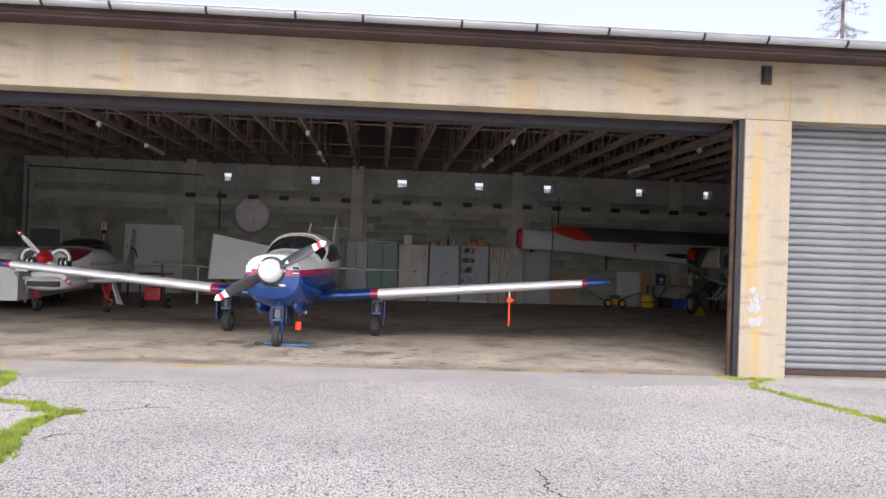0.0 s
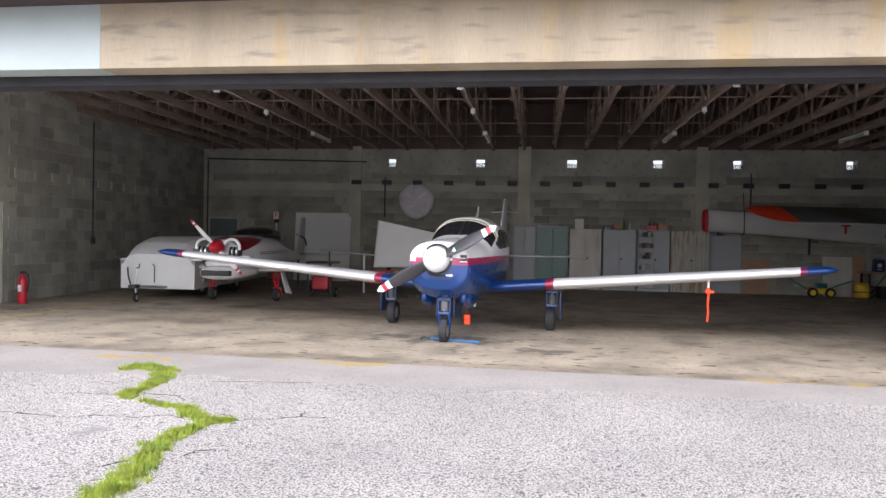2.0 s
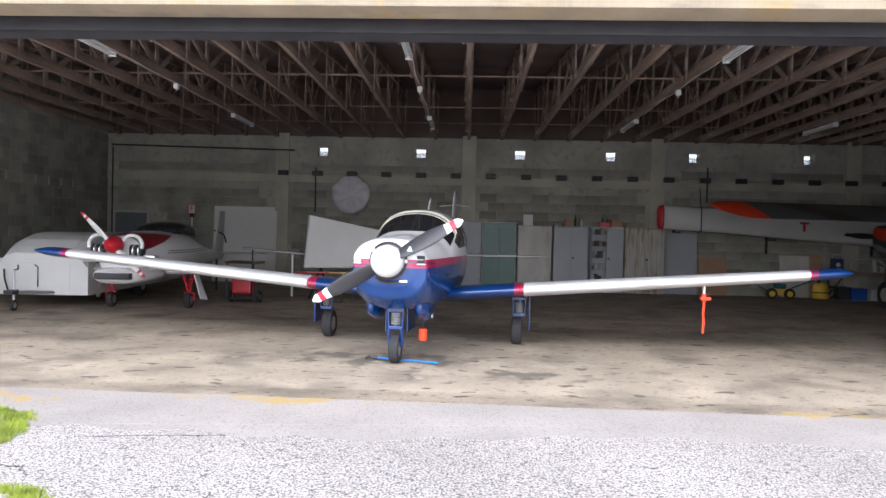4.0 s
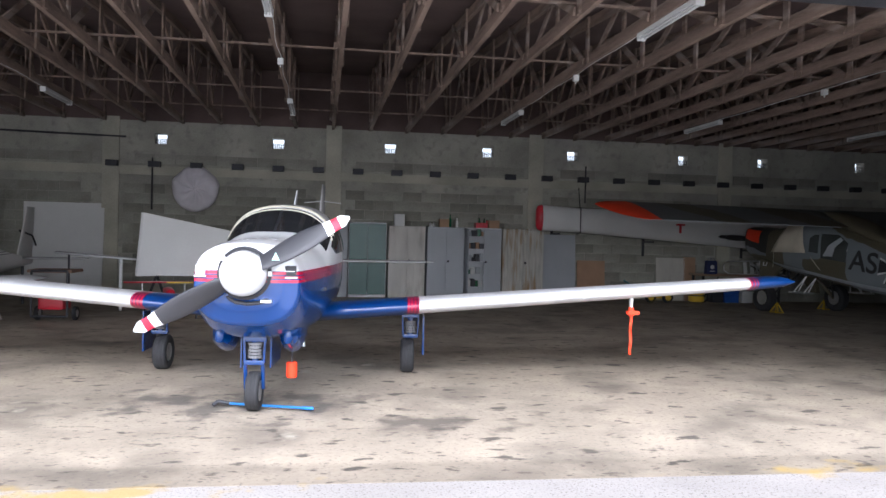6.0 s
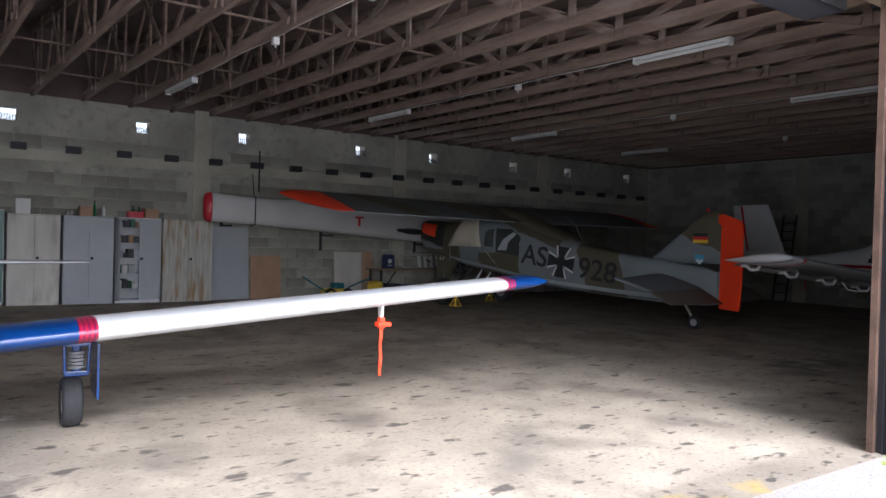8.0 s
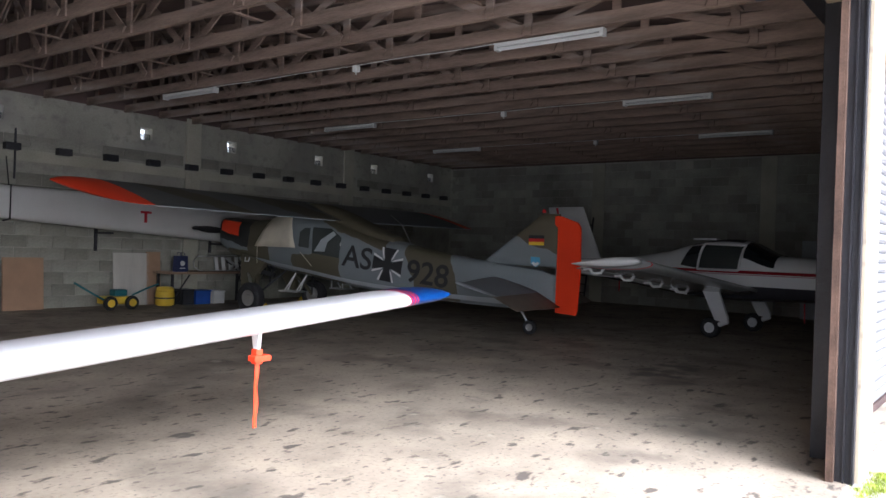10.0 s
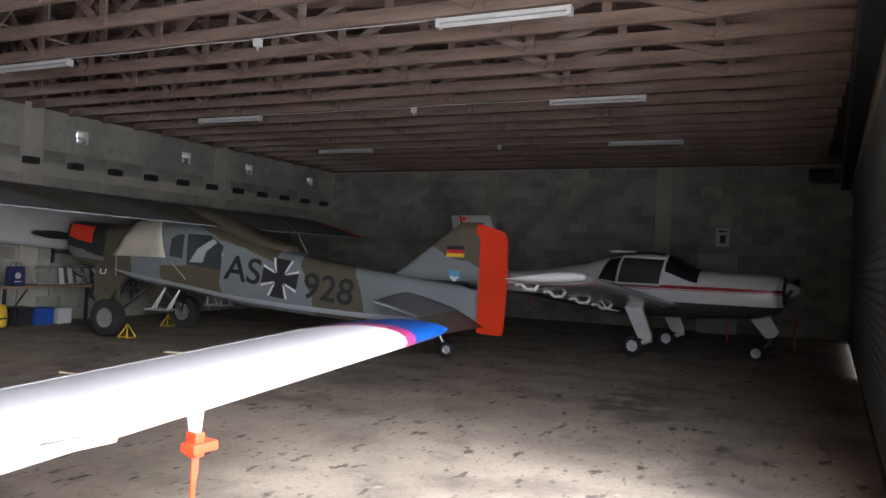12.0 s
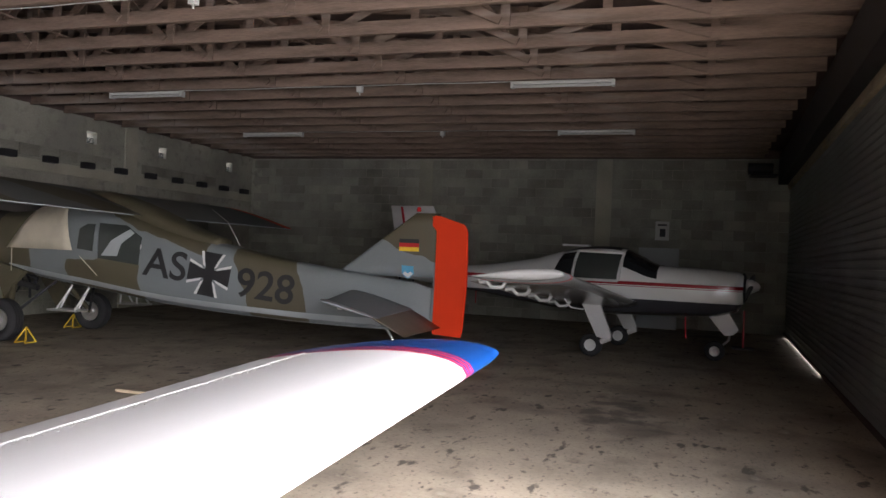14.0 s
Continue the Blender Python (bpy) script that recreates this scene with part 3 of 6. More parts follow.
sw = thing("switch_box", "small dark switch box with a pipe on the side wall", "switch box", WL @ pose(0, 4.5, 1.25))
part("case", boxed(0, 0.07, -0.06, 0.06, -0.08, 0.08, 0.008), STEEL_DARK, sw)
part("pipe", rod(bmesh.new(), (0.03, 0, 0.08), (0.03, 0, 2.9), 0.018), STEEL_DARK, sw)
d2 = thing("door_2", "grey door with a pale frame in the back wall", "door", kind="structure")
part("door_leaf", boxed(-11.36, -10.4, YB - 0.03, YB - 0.004, 0, 1.97, 0.005), DOOR, d2)
part("door_frame", box(box(boxed(-11.43, -11.36, YB - 0.04, YB - 0.002, 0, 2.04), -10.4, -10.33, YB - 0.04, YB - 0.002, 0, 2.04), -11.36, -10.4, YB - 0.04, YB - 0.002, 1.97, 2.04), BAND, d2)
part("door_handle", rods([(-10.5, YB - 0.03, 1.02), (-10.5, YB - 0.07, 1.02), (-10.62, YB - 0.07, 1.02)], 0.01), METAL, d2)

# worn yellow markings on the floor
LINE = material("worn_yellow_line", (0.5, 0.36, 0.12), 0.8, vary=0.3, scale=3, second=(0.33, 0.29, 0.24), amount=0.55)
structure("floor_marking", boxed(-9.05, -8.95, 11.0, 17.0, 0.0, 0.004, m=pose(0, 0, 0)), LINE, "thin yellow line painted on the hangar floor", "marking")


# ---- aircraft ----
def painted(name, base, layers, rough=0.25, coat=0.4, vary=0.04, scale=1.5, wobble=0.0):
    """Gloss paint with bands of other colours; a layer holds where all its (axis, low, high) hold, axis one of x y z or weights."""
    m = material(name, base, rough, vary=vary, scale=scale, bump=0.0, coat=coat)
    n, l = m.node_tree.nodes, m.node_tree.links
    b = n["Principled BSDF"]
    src = b.inputs["Base Color"].links[0].from_socket
    co = n.new("ShaderNodeTexCoord")
    ab = n.new("ShaderNodeVectorMath")
    ab.operation = "ABSOLUTE"
    l.new(co.outputs["Object"], ab.inputs[0])
    where = co.outputs["Object"]
    if wobble:
        tx, vm, va = n.new("ShaderNodeTexNoise"), n.new("ShaderNodeVectorMath"), n.new("ShaderNodeVectorMath")
        tx.inputs["Scale"].default_value, tx.inputs["Detail"].default_value = 1.6, 2
        l.new(where, tx.inputs["Vector"])
        vm.operation, vm.inputs[1].default_value, vm.inputs[2].default_value = "MULTIPLY_ADD", (wobble,) * 3, (-wobble / 2,) * 3
        l.new(tx.outputs["Color"], vm.inputs[0])
        l.new(where, va.inputs[0])
        l.new(vm.outputs[0], va.inputs[1])
        where = va.outputs[0]
    for col, conds in layers:
        mask = None
        for axis, lo, hi in conds:
            w = {"x": (1, 0, 0), "y": (0, 1, 0), "z": (0, 0, 1)}.get(axis, axis)
            dot = n.new("ShaderNodeVectorMath")
            dot.operation = "DOT_PRODUCT"
            l.new(ab.outputs[0] if axis == "x" else where, dot.inputs[0])
            if axis[0] == "ax":
                # distance out along the span with a share of y added
                sp = n.new("ShaderNodeSeparateXYZ")
                l.new(co.outputs["Object"], sp.inputs[0])
                cm = n.new("ShaderNodeCombineXYZ")
                fa = n.new("ShaderNodeMath")
                fa.operation = "ABSOLUTE"
                l.new(sp.outputs[0], fa.inputs[0])
                l.new(fa.outputs[0], cm.inputs[0])
                l.new(sp.outputs[1], cm.inputs[1])
                cm.inputs[2].default_value = 1.0
                l.new(cm.outputs[0], dot.inputs[0])
                w = (1, *axis[1:])
            dot.inputs[1].default_value = w
            for op, v in (("GREATER_THAN", lo), ("LESS_THAN", hi)):
                c = n.new("ShaderNodeMath")
                c.operation = op
                l.new(dot.outputs["Value"], c.inputs[0])
                c.inputs[1].default_value = v
                if mask is None:
                    mask = c.outputs[0]
                else:
                    mu = n.new("ShaderNodeMath")
                    mu.operation = "MULTIPLY"
                    l.new(mask, mu.inputs[0])
                    l.new(c.outputs[0], mu.inputs[1])
                    mask = mu.outputs[0]
        mx = n.new("ShaderNodeMix")
        mx.data_type = "RGBA"
        l.new(mask, mx.inputs[0])
        l.new(src, mx.inputs[6])
        mx.inputs[7].default_value = (*col, 1)
        src = mx.outputs[2]
    l.new(src, b.inputs["Base Color"])
    return m


class Body:
    """A fuselage: eased ovals along y, and the place of its skin for windows and markings."""

    def __init__(self, keys, p=2.4, n=36, steps=6):
        self.p, self.n = p, n
        self.rings = smooth_sections(keys, steps, n=n, p=p)
        a = np.array(self.rings)
        self.y, self.hw = a[:, 0, 1], a[:, :, 0].max(1)
        self.z0, self.z1 = a[:, :, 2].min(1), a[:, :, 2].max(1)

    def mesh(self, name, mat, parent, label=""):
        return part(name, loft(self.rings), mat, parent, label, smooth=True)

    def side(self, y, z):
        hw, z0, z1 = (np.interp(y, self.y, v) for v in (self.hw, self.z0, self.z1))
        t = min(abs((z - (z0 + z1) / 2) / max((z1 - z0) / 2, 1e-6)), 0.999)
        return hw * (1 - t**self.p) ** (1 / self.p)

    def top(self, y, x):
        hw, z0, z1 = (np.interp(y, self.y, v) for v in (self.hw, self.z0, self.z1))
        t = min(abs(x) / max(hw, 1e-6), 0.999)
        return (z0 + z1) / 2 + (z1 - z0) / 2 * (1 - t**self.p) ** (1 / self.p)

    def side_panel(self, poly, sx, off=0.014, cuts=7):
        """A panel on one side, from a polygon of (y, z), laid 8 mm proud on the skin."""
        bm = bmesh.new()
        f = bm.faces.new([bm.verts.new((0, y, z)) for y, z in poly])
        bmesh.ops.triangulate(bm, faces=[f])
        bmesh.ops.subdivide_edges(bm, edges=bm.edges[:], cuts=cuts, use_grid_fill=True)
        for v in bm.verts:
            v.co.x = sx * (self.side(v.co.y, v.co.z) + off)
        r = bmesh.ops.extrude_face_region(bm, geom=bm.faces[:])
        for v in (g for g in r["geom"] if isinstance(g, bmesh.types.BMVert)):
            v.co.x -= sx * 0.02
        bmesh.ops.recalc_face_normals(bm, faces=bm.faces)
        return bm

    def mark(self, me, y, z, sx, tilt=0.0, off=0.006):
        """Lay a flat mesh (x along the body, y up) on the skin of one side, its middle at (y, z)."""
        c, s = math.cos(radians(tilt)), math.sin(radians(tilt))
        for v in me.vertices:
            u, w, d = v.co
            yy, zz = y - sx * 0 + (u * c - w * s) * (1 if sx > 0 else -1), z + u * s + w * c
            v.co = (sx * (self.side(yy, zz) + off + d), yy, zz)
        return me

    def band(self, ya, yb, a0, a1, off=0.008, na=16, ny=8):
        """A curved pane over the top between two stations, from angle a0 to a1 (degrees, 90 is up); ya, yb: functions of the angle or numbers."""
        bm = bmesh.new()
        rows = []
        for i in range(na + 1):
            a = radians(a0 + (a1 - a0) * i / na)
            u0 = ya(a) if callable(ya) else ya
            u1 = yb(a) if callable(yb) else yb
            row = []
            for k in range(ny + 1):
                y = u0 + (u1 - u0) * k / ny
                hw, z0, z1 = (np.interp(y, self.y, v) for v in (self.hw, self.z0, self.z1))
                c, s = math.cos(a), math.sin(a)
                e = 2 / self.p
                row.append(((hw + off) * math.copysign(abs(c) ** e, c), y, (z0 + z1) / 2 + ((z1 - z0) / 2 + off) * math.copysign(abs(s) ** e, s)))
            rows.append(row)
        vv = [[bm.verts.new(p) for p in r] for r in rows]
        for r, q in zip(vv, vv[1:]):
            for i in range(ny):
                bm.faces.new((r[i], r[i + 1], q[i + 1], q[i]))
        bmesh.ops.recalc_face_normals(bm, faces=bm.faces)
        return bm


def wing(le_root, chord_root, le_tip, chord_tip, thick, n=10, nose_up=0.0, rounded=True, reach=0.2, cut=0.45, blunt=0.35):
    """A tapered wing panel with a rounded tip: reach of the tip, share cut from the front, length of its end."""
    a, b = Vector(le_root), Vector(le_tip)
    rings = []
    us = [i / n for i in range(n + 1)]
    for u in us:
        rings.append(airfoil(a.lerp(b, u), chord_root + (chord_tip - chord_root) * u, thick, nose_up=nose_up))
    if rounded:
        d = (b - a).normalized()
        for t in (0.35, 0.65, 0.85, 0.96, 1.0):
            k = math.sqrt(1 - t * t)
            c = chord_tip * (blunt + (1 - blunt) * k)
            rings.append(airfoil(b + d * (reach * chord_tip * t) + Vector((0, (chord_tip - c) * cut, -nose_up * (chord_tip - c) * cut)), c, thick * (0.15 + 0.85 * k), nose_up=nose_up))
    return loft(rings)


def fin(y0, c0, z0, y1, c1, z1, thick=0.1, x=0.0, n=6):
    rings = []
    for i in range(n + 1):
        u = i / n
        rings.append(airfoil((x, y0 + (y1 - y0) * u, z0 + (z1 - z0) * u), c0 + (c1 - c0) * u, thick, axis="z"))
    return loft(rings)


def wheel(parent, x, y, r, w, hub_mat, name="wheel"):
    """A wheel standing at (x, y): tyre with tread grooves, and hub."""
    e = part(name, lathe([(r * 0.5, -w * 0.34), (r * 0.62, -w * 0.46), (r * 0.85, -w * 0.5), (r * 0.96, -w * 0.40), (r, -w * 0.3), (r * 0.975, -w * 0.27), (r, -w * 0.23), (r, -w * 0.05), (r * 0.975, 0), (r, w * 0.05), (r, w * 0.23), (r * 0.975, w * 0.27), (r, w * 0.3), (r * 0.96, w * 0.4), (r * 0.85, w * 0.5), (r * 0.62, w * 0.46), (r * 0.5, w * 0.34)], 28, pose(x, y, r, 0, 0, 90)), RUBBER, parent, smooth=True)
    part("hub", lathe([(0.001, -w * 0.42), (r * 0.2, -w * 0.42), (r * 0.26, -w * 0.36), (r * 0.45, -w * 0.38), (r * 0.52, -w * 0.42), (r * 0.52, w * 0.42), (r * 0.45, w * 0.38), (r * 0.26, w * 0.36), (r * 0.2, w * 0.42), (0.001, w * 0.42)], 20, pose(x, y, r, 0, 0, 90)), hub_mat, e, smooth=False)
    return e


def blade(angle, length, width, centre, root=0.1):
    """A twisted propeller blade; angle in degrees about the shaft, 0 along x."""
    rings = []
    for i in range(15):
        u = i / 14
        r = root + (length - root) * u
        w = width * (0.55 + 0.55 * math.sin(math.pi * min(1, u * 1.15 + 0.08)) ** 0.8) * (1 if u < 0.9 else math.sqrt(max(0.04, 1 - ((u - 0.9) / 0.1) ** 2)))
        tw = radians(52 - 38 * u)
        th = 0.05 * (1 - u) + 0.012
        ring = []
        for k in range(12):
            a = 2 * math.pi * k / 12
            c, t = w / 2 * math.cos(a), th / 2 * math.sin(a)
            ring.append((r, c * math.sin(tw) + t * math.cos(tw), c * math.cos(tw) - t * math.sin(tw)))
        rings.append(ring)
    bm = loft(rings)
    bmesh.ops.transform(bm, matrix=Matrix.Translation(centre) @ pose(0, 0, 0, 0, -angle, 0), verts=bm.verts)
    return bm


GLASS_CABIN = DARK_GLASS
SPRING = material("dull_rubber_disc", (0.16, 0.16, 0.165), 0.6)


def blue_leg(parent, x, y, z_top, name):
    """Blue undercarriage leg with a stack of rubber discs, link and doors."""
    leg = part(name, rod(bmesh.new(), (x, y, z_top), (x, y, 0.42), 0.035), BLUE, parent)
    bm = boxed(x - 0.085, x + 0.085, y - 0.05, y + 0.05, 0.40, 0.44, 0.01)
    box(bm, x - 0.10, x + 0.10, y - 0.045, y + 0.045, z_top - 0.12, z_top - 0.08, 0.01)
    for sx in (-0.09, 0.09):
        rod(bm, (x + sx, y - 0.04, z_top - 0.1), (x + sx * 0.9, y - 0.04, 0.42), 0.012)
    part("link", bm, BLUE, leg)
    bm = bmesh.new()
    for k in range(5):
        rod(bm, (x, y - 0.005, 0.46 + 0.028 * k), (x, y - 0.005, 0.482 + 0.028 * k), 0.062 - 0.004 * (k % 2), seg=16)
    part("disc_stack", bm, SPRING, leg, "grey stacked shock discs")
    return leg


BEIGE_RIM = material("cream_rim", (0.66, 0.62, 0.5), 0.5, vary=0.08)


def low_wing_tourer():
    """White and blue touring aeroplane with a two-blade propeller."""
    M = pose(-1.252, 13.92, 0, 0, 0, -4.2)
    t = thing("low_wing_aeroplane", "white and blue single-engine aeroplane with red pinstripes, parked", "aeroplane", M)
    TIPLINE = ("ax", -0.2, -0.157)
    red, blue, white = (0.45, 0.012, 0.05), (0.003, 0.038, 0.17), (0.74, 0.74, 0.74)
    lines = [(red, [("z", 1.145, 1.168)]), (red, [("z", 1.178, 1.200)]), (red, [("z", 1.210, 1.236)])]
    skin = painted("touring_skin", white, [(blue, [("z", -1, 1.24)])] + lines, 0.22, 0.5)
    wing_skin = painted("touring_wing", white, [(blue, [("x", -1, 1.34)]), ((0.16, 0.01, 0.06), [("x", 1.34, 1.465)]), (red, [("x", 1.345, 1.366)]), (red, [("x", 1.38, 1.40)]), (red, [("x", 1.415, 1.435)]), (red, [("x", 1.45, 1.462)]), (blue, [(TIPLINE, 5.02, 9), ("x", 3, 9)]), (red, [(TIPLINE, 5.02, 5.045), ("x", 3, 9)]), (red, [(TIPLINE, 5.06, 5.08), ("x", 3, 9)]), (red, [(TIPLINE, 5.095, 5.11), ("x", 3, 9)])], 0.3, 0.3)
    b = Body([(-2.44, 0.30, 0.92, 1.42), (-2.38, 0.42, 0.80, 1.46), (-2.1, 0.47, 0.66, 1.49), (-1.6, 0.52, 0.59, 1.50), (-1.15, 0.55, 0.57, 1.52), (-0.85, 0.565, 0.56, 1.65), (-0.45, 0.58, 0.55, 1.83), (0.0, 0.585, 0.55, 1.88), (0.6, 0.57, 0.56, 1.84), (1.2, 0.49, 0.60, 1.70), (2.0, 0.34, 0.72, 1.46), (3.2, 0.19, 0.90, 1.33), (4.3, 0.07, 1.02, 1.26), (4.55, 0.02, 1.1, 1.2)], p=2.7)
    body = b.mesh("fuselage", skin, t)
    # glazing
    part("windscreen", b.band(lambda a: -1.04 + 0.05 * abs(math.cos(a)), lambda a: -0.50 - 0.08 * abs(math.cos(a)), 30, 150, na=24), GLASS_CABIN, body, "curved dark windscreen")
    for y0 in (-0.54, -0.42):
        pts = []
        for q in np.linspace(26, 154, 29):
            hw, z0, z1 = (np.interp(y0 - 0.08 * abs(math.cos(radians(q))), b.y, v) for v in (b.hw, b.z0, b.z1))
            c, sn = math.cos(radians(q)), math.sin(radians(q))
            pts.append((hw * math.copysign(abs(c) ** (2 / b.p), c), y0 - 0.08 * abs(c), (z0 + z1) / 2 + (z1 - z0) / 2 * sn ** (2 / b.p)))
        part("windscreen_rim", rods(pts, 0.016, 6), BEIGE_RIM, body, "pale cream windscreen rim")
    part("windscreen_pillar", b.band(-1.03, -0.5, 89.6, 90.4, off=0.010, na=2), STEEL_DARK, body)
    for sx in (1, -1):
        for poly in ([(-0.55, 1.35), (-0.72, 1.42), (-0.40, 1.60), (-0.18, 1.66), (-0.12, 1.36)], [(-0.06, 1.36), (-0.10, 1.66), (0.30, 1.67), (0.42, 1.38)], [(0.5, 1.39), (0.38, 1.66), (0.72, 1.60), (0.92, 1.42)]):
            part("side_window", b.side_panel(poly, sx), GLASS_CABIN, body, "dark side window")
        # inlets, vents, light
        part("air_inlet", boxed(sx * 0.21, sx * 0.40, -2.425, -2.32, 1.20, 1.285, 0.012), STEEL_DARK if sx > 0 else WHITE, body, "slot-shaped cooling inlet")
        part("inlet_lip", boxed(sx * 0.20, sx * 0.41, -2.43, -2.36, 1.183, 1.196, 0.004), WHITE, body)
        if sx > 0:
            part("inlet_vane", boxed(0.22, 0.39, -2.43, -2.38, 1.236, 1.244, 0.002), WHITE, body)
    part("door_seam", b.side_panel([(-0.62, 0.72), (-0.62, 0.735), (0.5, 0.735), (0.5, 0.72)], 1, off=0.003), STEEL_DARK, body)
    part("fuselage_vent", boxed(0.53, 0.555, -1.45, -1.36, 1.02, 1.05, 0.004), STEEL_DARK, body)
    bm = lathe([(0.208, -2.42), (0.216, -2.47), (0.19, -2.49), (0.185, -2.43)], 32, pose(0, 0, 1.22))
    part("spinner_ring", bm, STEEL_DARK, body, "black spinner backing ring")
    for a in (0, 150, 215):
        part("ring_tape", boxed(0.187, 0.219, -2.492, -2.46, -0.02, 0.02, 0.004, m=pose(0, 0, 1.22, 0, a, 0)), WHITE, body)
    part("spinner", lathe([(0.181, -2.46), (0.183, -2.52), (0.173, -2.60), (0.146, -2.68), (0.1, -2.745), (0.05, -2.775), (0.002, -2.785)], 32, pose(0, 0, 1.22)), WHITE, t, "white rounded spinner", smooth=True)
    cen = (0, -2.55, 1.22)
    for k, ang in enumerate((29.5, 209.5)):
        bl = part("propeller_blade", blade(ang, 0.95, 0.195, cen), BLADE, t, "dark grey blade with white and red tip", smooth=True)
        bl.matrix_basis = Matrix.Identity(4)
    part("blade_decal", prism([(0.24, -2.645, 1.335), (0.30, -2.645, 1.335), (0.27, -2.645, 1.395)], (0, 0.004, 0)), material("mint_sticker", (0.4, 0.75, 0.6), 0.5), t)
    # exhaust scoop under the spinner
    bm = rods([(-0.16, -2.42, 1.04), (-0.08, -2.45, 0.99), (0.02, -2.46, 0.975), (0.12, -2.45, 0.985), (0.18, -2.43, 1.01)], 0.016, 10)
    part("spinner_cover_cord", bm, STEEL_DARK, t)
    part("tow_fitting", boxed(0.13, 0.22, -2.49, -2.43, 0.985, 1.01, 0.008), METAL, t)
    # wings
    for sx in (1, -1):
        bm = wing((sx * 0.35, -0.82, 0.73), 1.63, (sx * 5.36, -0.77, 1.15), 1.13, 0.145, n=14, nose_up=0.075, reach=0.165, cut=0.14, blunt=0.66)
        w = part("wing", bm, wing_skin, t, smooth=True)
        # flap and aileron seams, rivets, static wicks
        for u0, u1, k in ((0.06, 0.55, 0.76), (0.56, 0.97, 0.76)):
            pts = []
            for u in (u0, u1):
                ch = 1.63 - 0.50 * u
                pts.append(Vector((sx * (0.35 + 5.01 * u), -0.82 + 0.05 * u + k * ch, 0.73 + 0.42 * u + ch * 0.145 * 0.2506 - 0.075 * k * ch)))
            part("hinge_seam", beam(bmesh.new(), pts[0], pts[1], 0.012, 0.004), STEEL_DARK if k > 1 else DULL_WHITE, w)
        bm = bmesh.new()
        for i in range(90):
            u = 0.12 + 0.84 * i / 90
            ch = 1.63 - 0.50 * u
            for k, hh in ((0.70, 0.303), (0.735, 0.274)):
                px, py, pz = sx * (0.35 + 5.01 * u), -0.82 + 0.05 * u + k * ch, 0.73 + 0.42 * u + ch * 0.145 * hh - 0.075 * k * ch
                box(bm, px - 0.0035, px + 0.0035, py - 0.0035, py + 0.0035, pz - 0.006, pz + 0.0015)
        ob = part("rivets", bm, METAL, w)
        ob["kind"] = "stuff"
        for u in (0.6, 0.72, 0.84):
            ch = 1.63 - 0.50 * u
            px, py, pz = sx * (0.35 + 5.01 * u), -0.82 + 0.05 * u + ch, 0.73 + 0.42 * u - 0.075 * ch
            part("static_wick", rod(bmesh.new(), (px, py - 0.03, pz), (px + sx * 0.02, py + 0.16, pz - 0.01), 0.006), BEIGE, w)
        # landing-light slot, tie-down ring, wing fairing strip
        part("light_slot", boxed(sx * 2.98, sx * 3.24, -0.808, -0.735, 0.94, 0.982, 0.012), METAL, w, "oblong metal-framed slot in the leading edge")
        part("tip_light", lathe([(0.002, -0.05), (0.03, -0.03), (0.035, 0.02), (0.002, 0.05)], 12, pose(sx * 5.44, -0.62, 1.13)), METAL, w)
        # main gear
        leg = blue_leg(t, sx * 1.395, -0.02, 0.75, "main_leg")
        part("leg_door", boxed(sx * 1.53, sx * 1.55, -0.16, 0.28, 0.22, 0.66, 0.01, m=pose(0, 0, 0)), BLUE, leg, "blue undercarriage door")
        wheel(t, sx * 1.395 - sx * 0.03, 0.0, 0.195, 0.15, METAL)
        # tailplane
        bm = wing((sx * 0.02, 3.3, 1.14), 0.85, (sx * 1.75, 3.5, 1.15), 0.55, 0.075, n=5)
        part("tailplane", bm, WHITE, t, smooth=True)
    part("fin", fin(3.0, 1.35, 1.25, 3.75, 0.55, 2.38, 0.07), WHITE, t, smooth=True)
    part("whisker_aerial", rods([(-0.3, 3.85, 2.08), (0, 3.8, 2.11), (0.3, 3.85, 2.08)], 0.008), WHITE, t)
    part("blade_aerial", prism([(-0.006, 0.25, 1.80), (-0.006, 0.50, 1.79), (-0.006, 0.66, 2.08), (-0.006, 0.60, 2.08)], (0.012, 0, 0)), WHITE, t)
    # nose gear, doors
    leg = blue_leg(t, 0.0, -1.93, 0.72, "nose_leg")
    wheel(t, 0.0, -1.94, 0.17, 0.12, METAL)
    for sx in (1, -1):
        bm = loft(smooth_sections([(-2.05, 0.03, 0.60, 0.72), (-1.9, 0.085, 0.54, 0.78), (-1.65, 0.10, 0.47, 0.80), (-1.2, 0.085, 0.55, 0.78), (-0.9, 0.03, 0.64, 0.7)], 4, n=16, cx=sx * 0.29))
        part("cowl_flap", bm, BLUE, t, "rounded blue bulge under the nose", smooth=True)
        part("nose_door", boxed(sx * 0.12, sx * 0.135, -1.9, -1.35, 0.36, 0.62, 0.006), BLUE, t)
        part("mud_link", rods([(sx * 0.075, -1.98, 0.4), (sx * 0.075, -1.94, 0.19)], 0.018), BLUE, t)
    part("drain_pipe", rods([(0.36, -1.5, 0.62), (0.37, -1.52, 0.50)], 0.014), METAL, t)
    # red covers and streamer
    tag = thing("warning_tag", "small fluorescent orange tag hanging below the nose", "warning tag", M @ pose(0.29, -1.72, 0.25))
    part("tube", lathe([(0.045, 0), (0.05, 0.01), (0.05, 0.13), (0.045, 0.14)], 16, pose(0, 0, 0, 90)), ORANGE, tag, smooth=False)
    part("cord", rod(bmesh.new(), (0, 0, 0.14), (0, 0, 0.22), 0.006), STEEL_DARK, tag)
